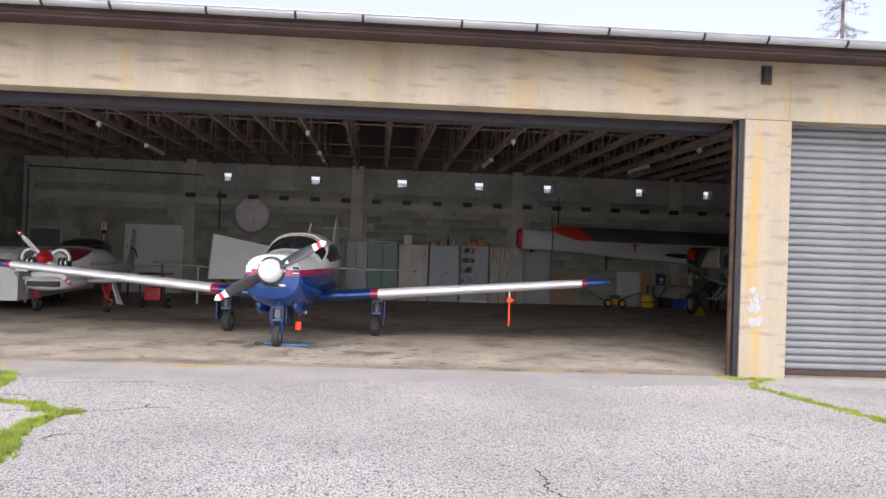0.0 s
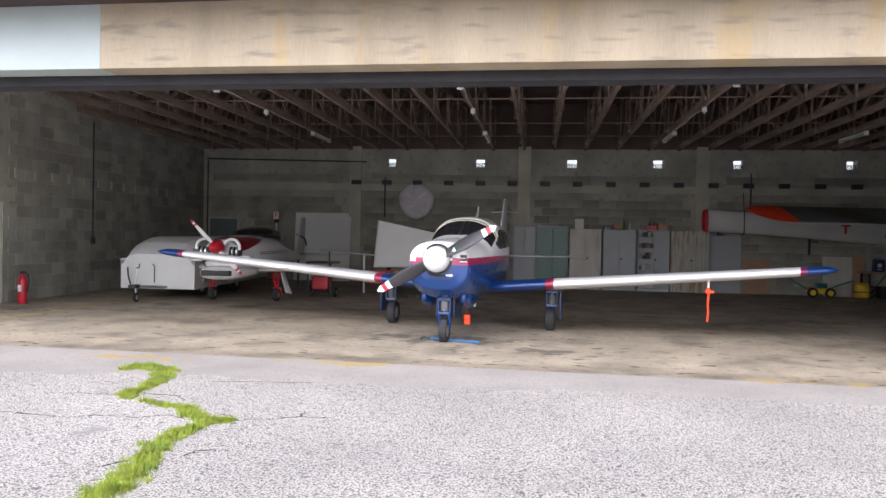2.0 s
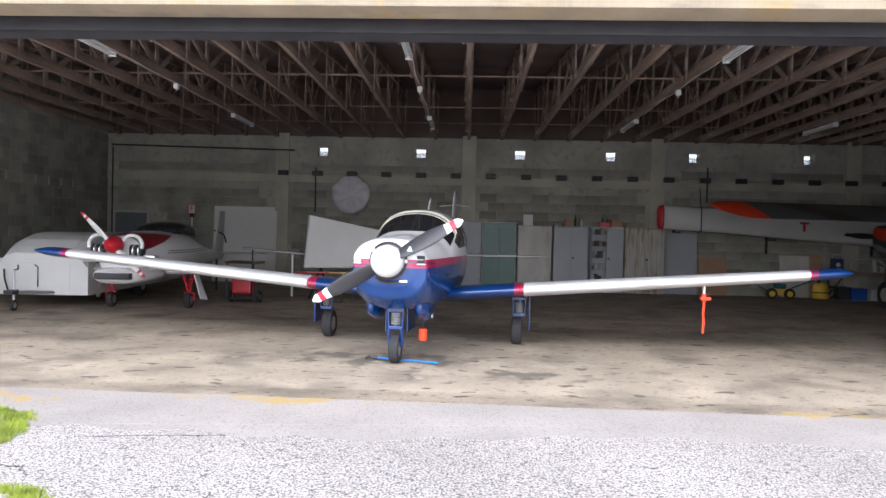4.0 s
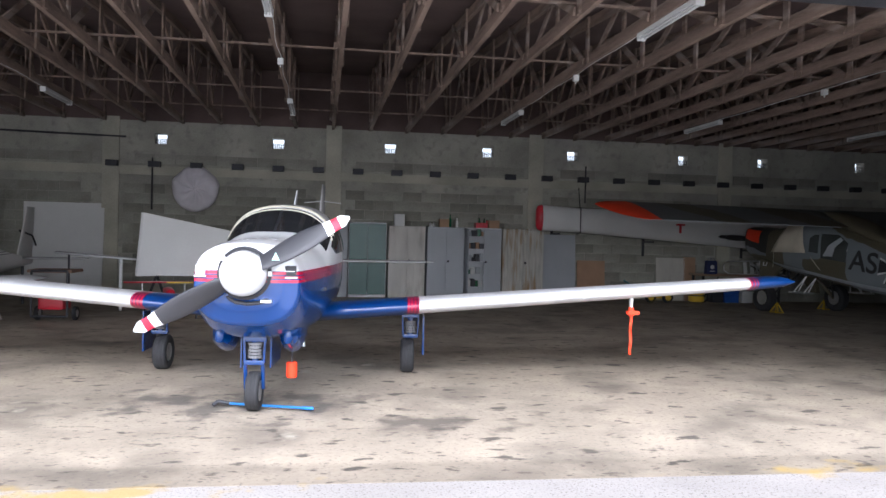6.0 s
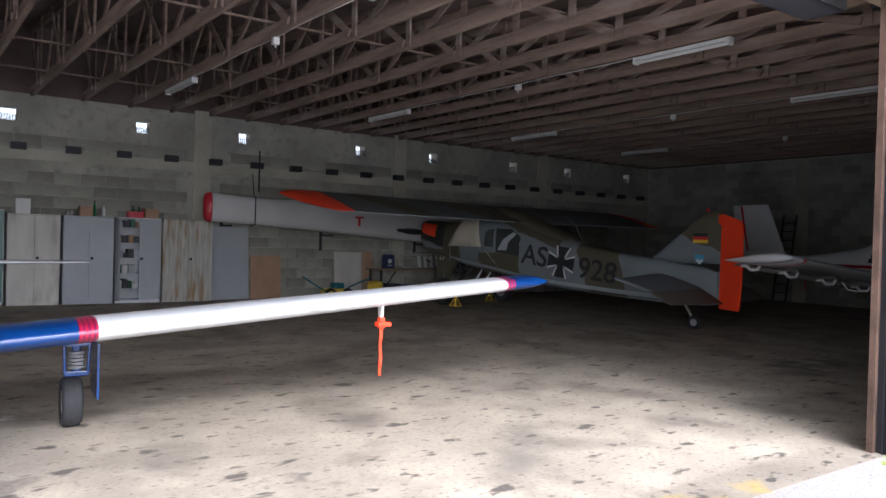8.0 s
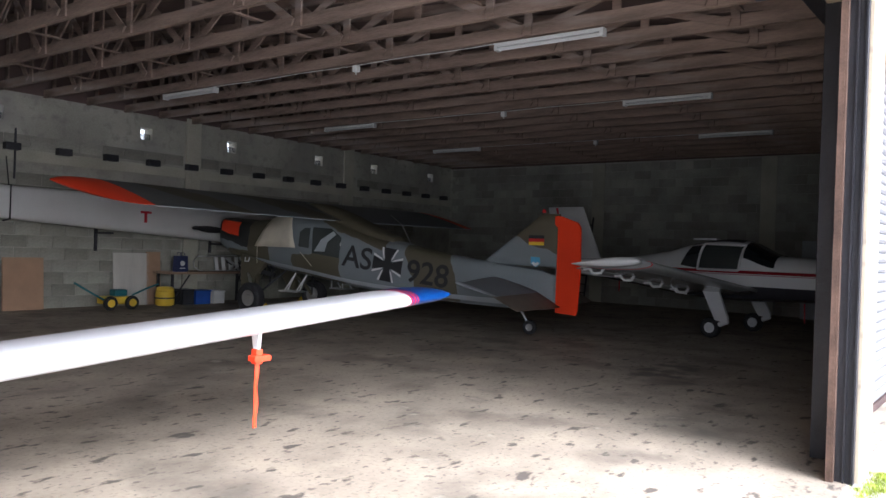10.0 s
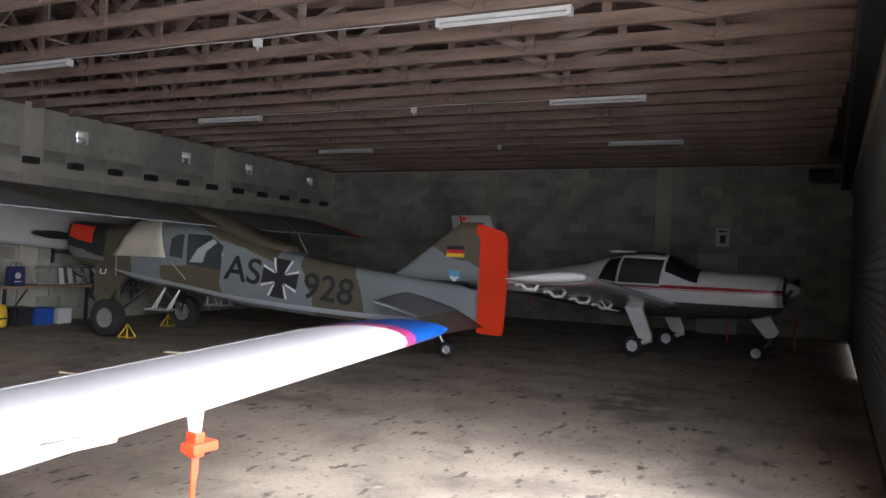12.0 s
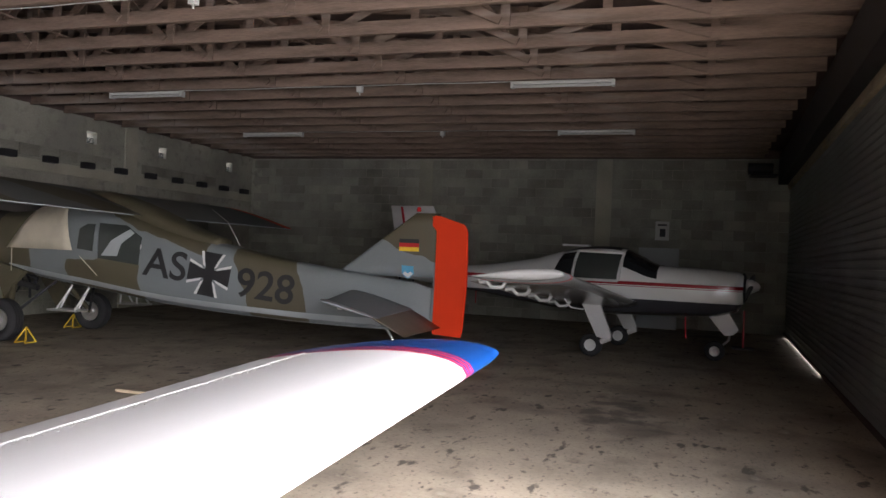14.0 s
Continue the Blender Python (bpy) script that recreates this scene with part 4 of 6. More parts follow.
    part("pitot_mast", prism([(3.77, -0.60, 0.98), (3.77, -0.50, 0.98), (3.77, -0.54, 0.83), (3.77, -0.58, 0.83)], (0.025, 0, 0)), WHITE, t)
    st = thing("pitot_streamer", "orange cloth streamer on the cover of a wing probe", "streamer", M @ pose(3.785, -0.56, -0.02))
    part("sleeve", box(boxed(-0.05, 0.08, -0.05, 0.03, 0.78, 0.82, 0.01), -0.025, 0.025, -0.03, 0.03, 0.76, 0.86, 0.01), ORANGE, st)
    rr = []
    for i in range(12):
        z = 0.78 - 0.44 * i / 11
        o = 0.004 * math.sin(i * 1.1)
        rr.append([(o - 0.014, -0.003 + o, z), (o + 0.014, -0.003 - o, z), (o + 0.014, 0.003 - o, z), (o - 0.014, 0.003 + o, z)])
    part("ribbon", loft(rr), ORANGE, st)
    tb = thing("tow_bar", "blue tubular tow bar lying on the floor by the nose wheel", "tow bar", pose(0, 0, 0))
    part("bar", rod(bmesh.new(), (-1.62, 12.12, 0.03), (-0.9, 11.9, 0.03), 0.012), CYAN, tb)
    part("fork", rods([(-1.62, 12.12, 0.03), (-1.72, 12.13, 0.05), (-1.76, 12.10, 0.02)], 0.016), STEEL_DARK, tb)
    part("grip", rod(bmesh.new(), (-0.98, 11.925, 0.03), (-0.88, 11.895, 0.03), 0.016), CYAN, tb)


BEIGE = material("beige_plastic", (0.6, 0.5, 0.35), 0.6)
CYAN = material("blue_tube_paint", (0.015, 0.15, 0.42), 0.4)


def blade_paint(name, base, centre, bands):
    """Blade paint with bands of other colours from given distances out."""
    m = material(name, base, 0.5, vary=0.1, bump=0)
    n, l = m.node_tree.nodes, m.node_tree.links
    b = n["Principled BSDF"]
    src = b.inputs["Base Color"].links[0].from_socket
    co = n.new("ShaderNodeTexCoord")
    d = n.new("ShaderNodeVectorMath")
    d.operation = "DISTANCE"
    d.inputs[1].default_value = centre
    l.new(co.outputs["Object"], d.inputs[0])
    for r, col in bands:
        g = n.new("ShaderNodeMath")
        g.operation = "GREATER_THAN"
        g.inputs[1].default_value = r
        l.new(d.outputs["Value"], g.inputs[0])
        mx = n.new("ShaderNodeMix")
        mx.data_type = "RGBA"
        l.new(g.outputs[0], mx.inputs[0])
        l.new(src, mx.inputs[6])
        mx.inputs[7].default_value = (*col, 1)
        src = mx.outputs[2]
    l.new(src, b.inputs["Base Color"])
    return m


BLADE = blade_paint("dark_blade_paint", (0.035, 0.035, 0.04), (0, -2.55, 1.22), ((0.735, (0.8, 0.8, 0.8)), (0.80, (0.55, 0.02, 0.05)), (0.86, (0.8, 0.8, 0.8))))
low_wing_tourer()


def fabric(name, col):
    return material(name, col, 0.9, vary=0.12, scale=3, fine=60, bump=0.3)


OLIVE = (0.10, 0.088, 0.055)
CAMO_DARK = material("dark_olive_paint", OLIVE, 0.6, vary=0.12, scale=1.5, bump=0.03)
CAMO = painted("camouflage_paint", (0.20, 0.225, 0.235), [((0.02, 0.022, 0.022), [("y", -3, -0.62), ((0, 0.1, 1), 1.35, 9)]), (OLIVE, [("y", -0.62, 0.0)]), (OLIVE, [("y", -3, -0.5), ("z", 0, 1.32)]), (OLIVE, [("y", 0.75, 1.95), ("z", 0, 1.30)]), (OLIVE, [("y", 0.9, 3.0), ((0, 0.42, 1), 2.62, 9)]), (OLIVE, [((0, 1, 0.35), 3.95, 4.85), ("y", 3, 5)]), (OLIVE, [((0, 0.35, 1), 3.75, 9)])], 0.55, 0.0, vary=0.08, scale=0.9, wobble=0.35)
BELLY = material("pale_grey_paint", (0.42, 0.46, 0.48), 0.5, vary=0.05, bump=0.03)
CANVAS = fabric("beige_canvas", (0.62, 0.57, 0.46))
BLACK = material("black_paint", (0.02, 0.02, 0.022), 0.5, vary=0.1, bump=0)
FLAG_RED = material("flag_red", (0.6, 0.02, 0.02), 0.6, bump=0)
FLAG_GOLD = material("flag_gold", (0.85, 0.55, 0.03), 0.6, bump=0)
SHIELD = material("shield_blue", (0.1, 0.4, 0.65), 0.6, bump=0)


def flat(pts, depth=0.001, cuts=0):
    """A flat mesh in the plane of x (along) and y (up)."""
    bm = bmesh.new()
    f = bm.faces.new([bm.verts.new((x, y, 0)) for x, y in pts])
    if cuts:
        bmesh.ops.triangulate(bm, faces=[f])
        bmesh.ops.subdivide_edges(bm, edges=bm.edges[:], cuts=cuts)
    me = bpy.data.meshes.new("marking")
    bm.to_mesh(me)
    bm.free()
    return me


def laid(body, me, mat, parent, name, y, z, sx, tilt=0.0, off=0.006, label=""):
    me.materials.clear()
    me.materials.append(mat)
    ob = new(name, body.mark(me, y, z, sx, tilt, off))
    ob.parent = parent
    if label:
        ob["label"] = label
    return ob


def high_wing_tailwheel():
    """Camouflaged high-wing aeroplane on a tail wheel, nose to the back wall."""
    M = pose(10.46, 21.94, 0, 0, 0, 186)
    t = thing("high_wing_aeroplane", "grey and olive camouflaged high-wing tailwheel aeroplane with orange rudder", "aeroplane", M)
    b = Body([(-1.78, 0.26, 1.50, 1.98), (-1.70, 0.36, 1.38, 2.05), (-1.3, 0.46, 1.18, 2.04), (-0.7, 0.52, 1.05, 2.0), (-0.2, 0.56, 0.98, 2.04), (0.35, 0.60, 0.90, 2.14), (1.0, 0.60, 0.82, 2.17), (1.6, 0.56, 0.73, 2.05), (2.15, 0.52, 0.65, 1.87), (2.8, 0.45, 0.585, 1.69), (3.6, 0.37, 0.53, 1.52), (4.5, 0.27, 0.48, 1.38), (5.4, 0.17, 0.455, 1.27), (6.2, 0.09, 0.46, 1.18), (6.45, 0.04, 0.5, 1.1)], p=3.6, n=40)
    body = b.mesh("fuselage", CAMO, t, "camouflaged fuselage with black lettering")
    rows = smooth_sections([(0.7, 0.10, 2.05, 2.40), (1.2, 0.30, 1.95, 2.36), (1.7, 0.36, 1.85, 2.22), (2.1, 0.36, 1.75, 2.06), (2.6, 0.33, 1.6, 1.86), (3.1, 0.25, 1.5, 1.70)], 5, n=24, p=2.6)
    part("spine_fairing", loft(rows), CAMO_DARK, body, "olive fairing behind the wing", smooth=True)
    # pale keel strip along the lower edge
    for sx in (1, -1):
        pts = [(y, np.interp(y, b.y, b.z0) + 0.02) for y in np.linspace(-0.4, 6.0, 20)]
        rows = [[(sx * (b.side(y, z + k * 0.075) + 0.006), y, z + k * 0.075) for k in (0, 1, 2)] for y, z in pts]
        bm = bmesh.new()
        vv = [[bm.verts.new(p) for p in r] for r in rows]
        for r, q in zip(vv, vv[1:]):
            for k in (0, 1):
                bm.faces.new((r[k], r[k + 1], q[k + 1], q[k]))
        part("lower_edge", bm, BELLY, body, "pale grey lower edge", smooth=True)
        for poly in ([(0.92, 1.45), (0.95, 1.76), (1.08, 1.84), (1.2, 1.84), (1.18, 1.42)], [(1.28, 1.32), (1.28, 1.86), (1.7, 1.84), (1.98, 1.66), (1.95, 1.24)]):
            part("cabin_window", b.side_panel(poly, sx), GLASS_HAZY, body, "hazy glossy cabin window")
        part("window_frame", b.side_panel([(1.21, 1.3), (1.21, 1.9), (1.26, 1.9), (1.26, 1.3)], sx, off=0.012), CAMO, body)
        if sx > 0:
            part("seat_shell", b.side_panel([(1.34, 1.36), (1.5, 1.6), (1.78, 1.78), (1.86, 1.72), (1.66, 1.55), (1.6, 1.36)], sx, off=0.022), BELLY, body)
    # lettering and markings on the side towards the open door
    laid(b, letters("AS", 0.61, BLACK), BLACK, body, "lettering", 2.39, 1.25, 1, -6.5, label="black letters AS")
    laid(b, letters("928", 0.61, BLACK), BLACK, body, "lettering", 3.96, 0.99, 1, -6.5, label="black digits 928")
    for k in range(4):
        a0 = 90 * k - 8
        c, s = math.cos(radians(a0)), math.sin(radians(a0))
        rot = lambda p: (p[0] * c - p[1] * s, p[0] * s + p[1] * c)
        laid(b, flat([rot(p) for p in ((0.0, -0.075), (0.12, -0.07), (0.33, -0.14), (0.33, 0.14), (0.12, 0.07), (0.0, 0.075))], cuts=2), BLACK, body, "cross_arm", 3.08, 1.15, 1, 0, 0.008)
        for sg in (1, -1):
            laid(b, flat([rot(p) for p in ((0.10, sg * 0.072), (0.33, sg * 0.145), (0.33, sg * 0.19), (0.13, sg * 0.112))], cuts=1), WHITE, body, "cross_edge", 3.08, 1.15, 1, 0, 0.007)
    laid(b, flat([(0.05 * math.cos(a), 0.05 * math.sin(a)) for a in np.linspace(0, 2 * math.pi, 17)[:-1]]), WHITE, body, "round_mark", 1.94, 1.52, 1, 0)
    laid(b, flat([(0.03 * math.cos(a), 0.03 * math.sin(a)) for a in np.linspace(0, 2 * math.pi, 13)[:-1]]), FLAG_RED, body, "round_mark", 1.94, 1.52, 1, 0, 0.009)
    for i in range(4):
        laid(b, flat([(-0.045, -0.08), (0.03, -0.08), (0.03, 0.08), (-0.045, 0.08)]), DULL_WHITE, body, "registration_bar", 5.12 + 0.12 * i, 0.80 - 0.012 * i, 1, -5)
    # wing: one panel a side, orange tips
    wing_skin = painted("camouflage_wing", (0.15, 0.165, 0.165), [((0.10, 0.09, 0.06), [((1, 0.5, 0), 1.2, 2.3)]), ((0.10, 0.09, 0.06), [((1, 0.5, 0), 3.6, 4.5)]), ((0.95, 0.07, 0.02), [("x", 4.9, 9)])], 0.5, 0.0, vary=0.12, scale=0.7, wobble=0.5)
    for sx in (1, -1):
        w = part("wing", wing((sx * 0.0, 0.02, 2.40), 1.86, (sx * 5.2, 0.02, 2.43), 1.84, 0.13, n=10, nose_up=0.215, reach=0.22, cut=0.15), wing_skin, t, "camouflaged wing with orange tip", smooth=True)
        part("flap_edge", beam(bmesh.new(), (sx * 0.62, 1.885, 2.0), (sx * 5.1, 1.87, 2.03), 0.02, 0.014), BELLY, w)
        part("flap_seam", beam(bmesh.new(), (sx * 0.62, 1.42, 2.135), (sx * 5.1, 1.40, 2.165), 0.012, 0.01), BLACK, w)
        part("slat", wing((sx * 0.7, -0.06, 2.40), 0.28, (sx * 5.0, -0.06, 2.43), 0.26, 0.16, n=4, rounded=False, nose_up=0.2), CAMO, w, smooth=True)
        # tailplane
        w = part("tailplane", wing((sx * 0.08, 5.25, 1.02), 0.95, (sx * 1.72, 5.45, 0.95), 0.72, 0.08, n=5, nose_up=0.25, reach=0.12, cut=0.2, blunt=0.6), CAMO, t, smooth=True)
        part("elevator", wing((sx * 0.12, 6.12, 0.79), 0.5, (sx * 1.76, 6.10, 0.78), 0.44, 0.09, n=4, nose_up=0.5, reach=0.05, cut=0.1, blunt=0.8), OLIVE_BROWN, t, smooth=True)
        part("elevator_tip", wing((sx * 1.74, 5.40, 0.965), 0.80, (sx * 1.86, 5.46, 0.96), 0.7, 0.07, n=2, nose_up=0.25, reach=0.1), BELLY, w, smooth=True)
        # undercarriage
        leg = part("main_leg", rods([(sx * 0.42, -0.35, 1.02), (sx * 0.72, -0.12, 0.62), (sx * 0.98, 0.0, 0.30)], 0.045, 10), CAMO, t)
        part("leg_fairing", prism([(sx * 0.58, -0.78, 1.25), (sx * 0.58, -0.05, 1.05), (sx * 0.66, -0.22, 0.80), (sx * 0.80, -0.30, 0.42), (sx * 0.80, -0.52, 0.42), (sx * 0.66, -0.70, 0.85)], (-sx * 0.10, 0, 0)), CAMO_DARK, leg, "olive sheet fairing down to the axle")
        part("tie_ring", rods([(sx * 0.60, -0.62, 1.16), (sx * 0.62, -0.62, 1.08), (sx * 0.62, -0.50, 1.08), (sx * 0.60, -0.50, 1.16)], 0.012), WHITE, leg)
        part("leg_brace", rods([(sx * 0.45, 0.45, 0.92), (sx * 0.9, 0.02, 0.36)], 0.022), STEEL_DARK, leg)
        part("shock_strut", rods([(sx * 0.5, -0.9, 1.15), (sx * 0.62, -0.5, 0.85), (sx * 0.95, -0.02, 0.42)], 0.03), METAL, leg)
        wheel(t, sx * 1.02, 0.0, 0.325, 0.22, METAL)
        ch = thing("wheel_chock", "small yellow tubular wheel chock on the floor", "wheel chock", M @ pose(sx * 1.02, 0.42 if sx > 0 else -0.42, 0), "wheel chocks")
        part("chock_frame", rods([(-0.11, -0.08, 0.012), (0.11, -0.08, 0.012), (0.0, 0.02, 0.24), (-0.11, -0.08, 0.012)], 0.012), YELLOW, ch)
        part("chock_frame", rods([(-0.11, 0.1, 0.012), (0.11, 0.1, 0.012), (0.0, 0.02, 0.24), (-0.11, 0.1, 0.012)], 0.012), YELLOW, ch)
        # boarding step
        st = part("boarding_step", boxed(sx * 0.68, sx * 0.96, 0.72, 1.22, 0.50, 0.53, 0.006), METAL, t, "grated metal boarding step")
        part("step_strut", rods([(sx * 0.72, 0.76, 0.52), (sx * 0.6, 0.86, 0.88), (sx * 0.93, 0.86, 0.52)], 0.016), WHITE, st)
        part("step_strut", rods([(sx * 0.72, 1.08, 0.52), (sx * 0.6, 1.16, 0.85), (sx * 0.93, 1.18, 0.52)], 0.016), WHITE, st)
    # fin, deflected rudder
    fn = part("fin", fin(4.95, 1.55, 1.25, 6.17, 0.36, 2.2, 0.06), CAMO, t, smooth=True)
    part("rudder_post", rod(bmesh.new(), (0, 6.46, 0.5), (0, 6.5, 2.1), 0.02), CAMO, fn)
    part("beacon", lathe([(0.03, 0), (0.035, 0.03), (0.025, 0.06), (0.002, 0.07)], 12, pose(0, 6.2, 2.22, 90)), FLAG_RED, fn, "small red beacon")
    ang = pose(0, 6.46, 0, 0, 0, -20)
    pr = [(0.02, 0.43), (0.50, 0.42), (0.53, 0.50), (0.58, 1.2), (0.56, 1.95), (0.50, 2.04), (0.10, 2.16), (-0.16, 2.18), (-0.15, 2.08), (0.03, 1.95)]
    bm = prism([(-0.02, y, z) for y, z in pr], (0.04, 0, 0))
    bmesh.ops.bevel(bm, geom=bm.edges[:], offset=0.012, segments=2, affect="EDGES")
    bmesh.ops.transform(bm, matrix=ang, verts=bm.verts)
    part("rudder", bm, ORANGE, t, "fluorescent orange rudder")
    bm = boxed(-0.01, 0.03, 6.2, 6.4, 0.86, 1.06, 0.01)
    part("trim_actuator", bm, STEEL_DARK, fn)
    fl = part("flag_mark", boxed(0.028, 0.034, 5.93, 6.23, 1.75, 1.81), BLACK, fn, "black, red and gold flag")
    part("flag_band", boxed(0.028, 0.034, 5.93, 6.23, 1.69, 1.75), FLAG_RED, fl)
    part("flag_band", boxed(0.028, 0.034, 5.93, 6.23, 1.63, 1.69), FLAG_GOLD, fl)
    bm = prism([(0.036, 5.98, 1.42), (0.036, 6.16, 1.41), (0.036, 6.17, 1.30), (0.036, 6.08, 1.22), (0.036, 5.99, 1.30)], (0.004, 0, 0))
    sd = part("shield_mark", bm, SHIELD, fn, "blue and white shield badge")
    part("shield_base", prism([(0.042, 6.0, 1.30), (0.042, 6.04, 1.33), (0.042, 6.08, 1.30), (0.042, 6.12, 1.33), (0.042, 6.16, 1.30), (0.042, 6.08, 1.235)], (0.002, 0, 0)), WHITE, sd)
    # tail wheel
    tl = part("tail_leg", rods([(0, 5.75, 0.5), (0, 5.85, 0.36), (0, 5.99, 0.13)], 0.025), METAL, t)
    wheel(t, 0.0, 5.99, 0.13, 0.08, METAL, "tail_wheel")
    # nose: cowling openings, orange band, covers, propeller
    part("cowl_band", b.band(-1.62, -0.95, 2, 44, off=0.012), ORANGE, body, "orange cover on the cowling side")
    part("cowl_front", lathe([(0.001, -1.80), (0.2, -1.80), (0.26, -1.76), (0.2, -1.68)], 24, pose(0, 0, 1.73)), BLACK, body)
    part("spinner", lathe([(0.14, -1.78), (0.12, -1.90), (0.06, -1.98), (0.002, -2.01)], 20, pose(0, 0, 1.73)), BLACK, t, smooth=True)
    for ang2 in (3, 183):
        part("propeller_blade", blade(ang2, 1.05, 0.17, (0, -1.86, 1.73)), BLACK, t, "black propeller blade", smooth=True)
    cv = thing("canvas_cover", "beige canvas cover over the windscreen of the camouflaged aeroplane", "cover", M)
    rows = []
    for i in range(15):
        a = radians(-8 + 196 * i / 14)
        row = []
        for k in range(9):
            u = max(math.sin(a), 0.0) ** 0.6
            y = (-0.38 + 0.50 * u) + (1.25 - 0.72 * u) * k / 8
            hw, z0, z1 = (np.interp(y, b.y, v) for v in (b.hw, b.z0, b.z1))
            c, s = math.cos(a), max(math.sin(a), 0.0)
            o = 0.05 + 0.02 * math.sin(3.1 * i + 2 * k) + (0.02 if k > 5 else 0)
            zz = 1.42 + (z1 + o - 1.42) * abs(s) ** 0.6
            row.append(((hw + o) * math.copysign(abs(c) ** 0.6, c), y, zz))
        rows.append(row)
    cb = loft(rows, closed=False, caps=False)
    bmesh.ops.solidify(cb, geom=cb.faces[:], thickness=0.008)
    part("cloth", cb, CANVAS, cv, smooth=True)
    for y0, y1 in ((-0.3, -0.25), (0.8, 1.3)):
        part("tie_cord", rods([(0.58, y0, 1.46), (0.62, y1, 1.05)], 0.007), CANVAS, cv)

    # exposed engine underside and hoses
    rng = random.Random(3)
    for i in range(14):
        y = rng.uniform(-1.7, -0.3)
        p0 = (rng.uniform(-0.3, 0.4), y, rng.uniform(0.95, 1.15))
        p1 = (rng.uniform(-0.3, 0.45), y + rng.uniform(-0.3, 0.3), rng.uniform(0.55, 0.9))
        part("engine_pipe", rods([p0, ((p0[0] + p1[0]) / 2, (p0[1] + p1[1]) / 2 + 0.08, (p0[2] + p1[2]) / 2), p1], rng.choice((0.015, 0.02, 0.03))), rng.choice((STEEL_DARK, RUBBER, METAL)), t)
    part("exhaust_pipe", rods([(0.45, -0.8, 0.98), (0.5, -0.3, 0.88), (0.5, 0.15, 0.80)], 0.05, 12), STEEL_DARK, t)
    part("whip_aerial", rods([(0.1, 3.4, 1.6), (0.12, 3.2, 1.95), (0.1, 2.9, 2.15)], 0.006), METAL, t)


GLASS_HAZY = material("hazy_glass", (0.05, 0.058, 0.055), 0.12, vary=0.15, scale=2, bump=0, spec=0.7)
OLIVE_BROWN = material("olive_brown_paint", (0.14, 0.12, 0.09), 0.6, vary=0.15, scale=2, bump=0.03)
high_wing_tailwheel()


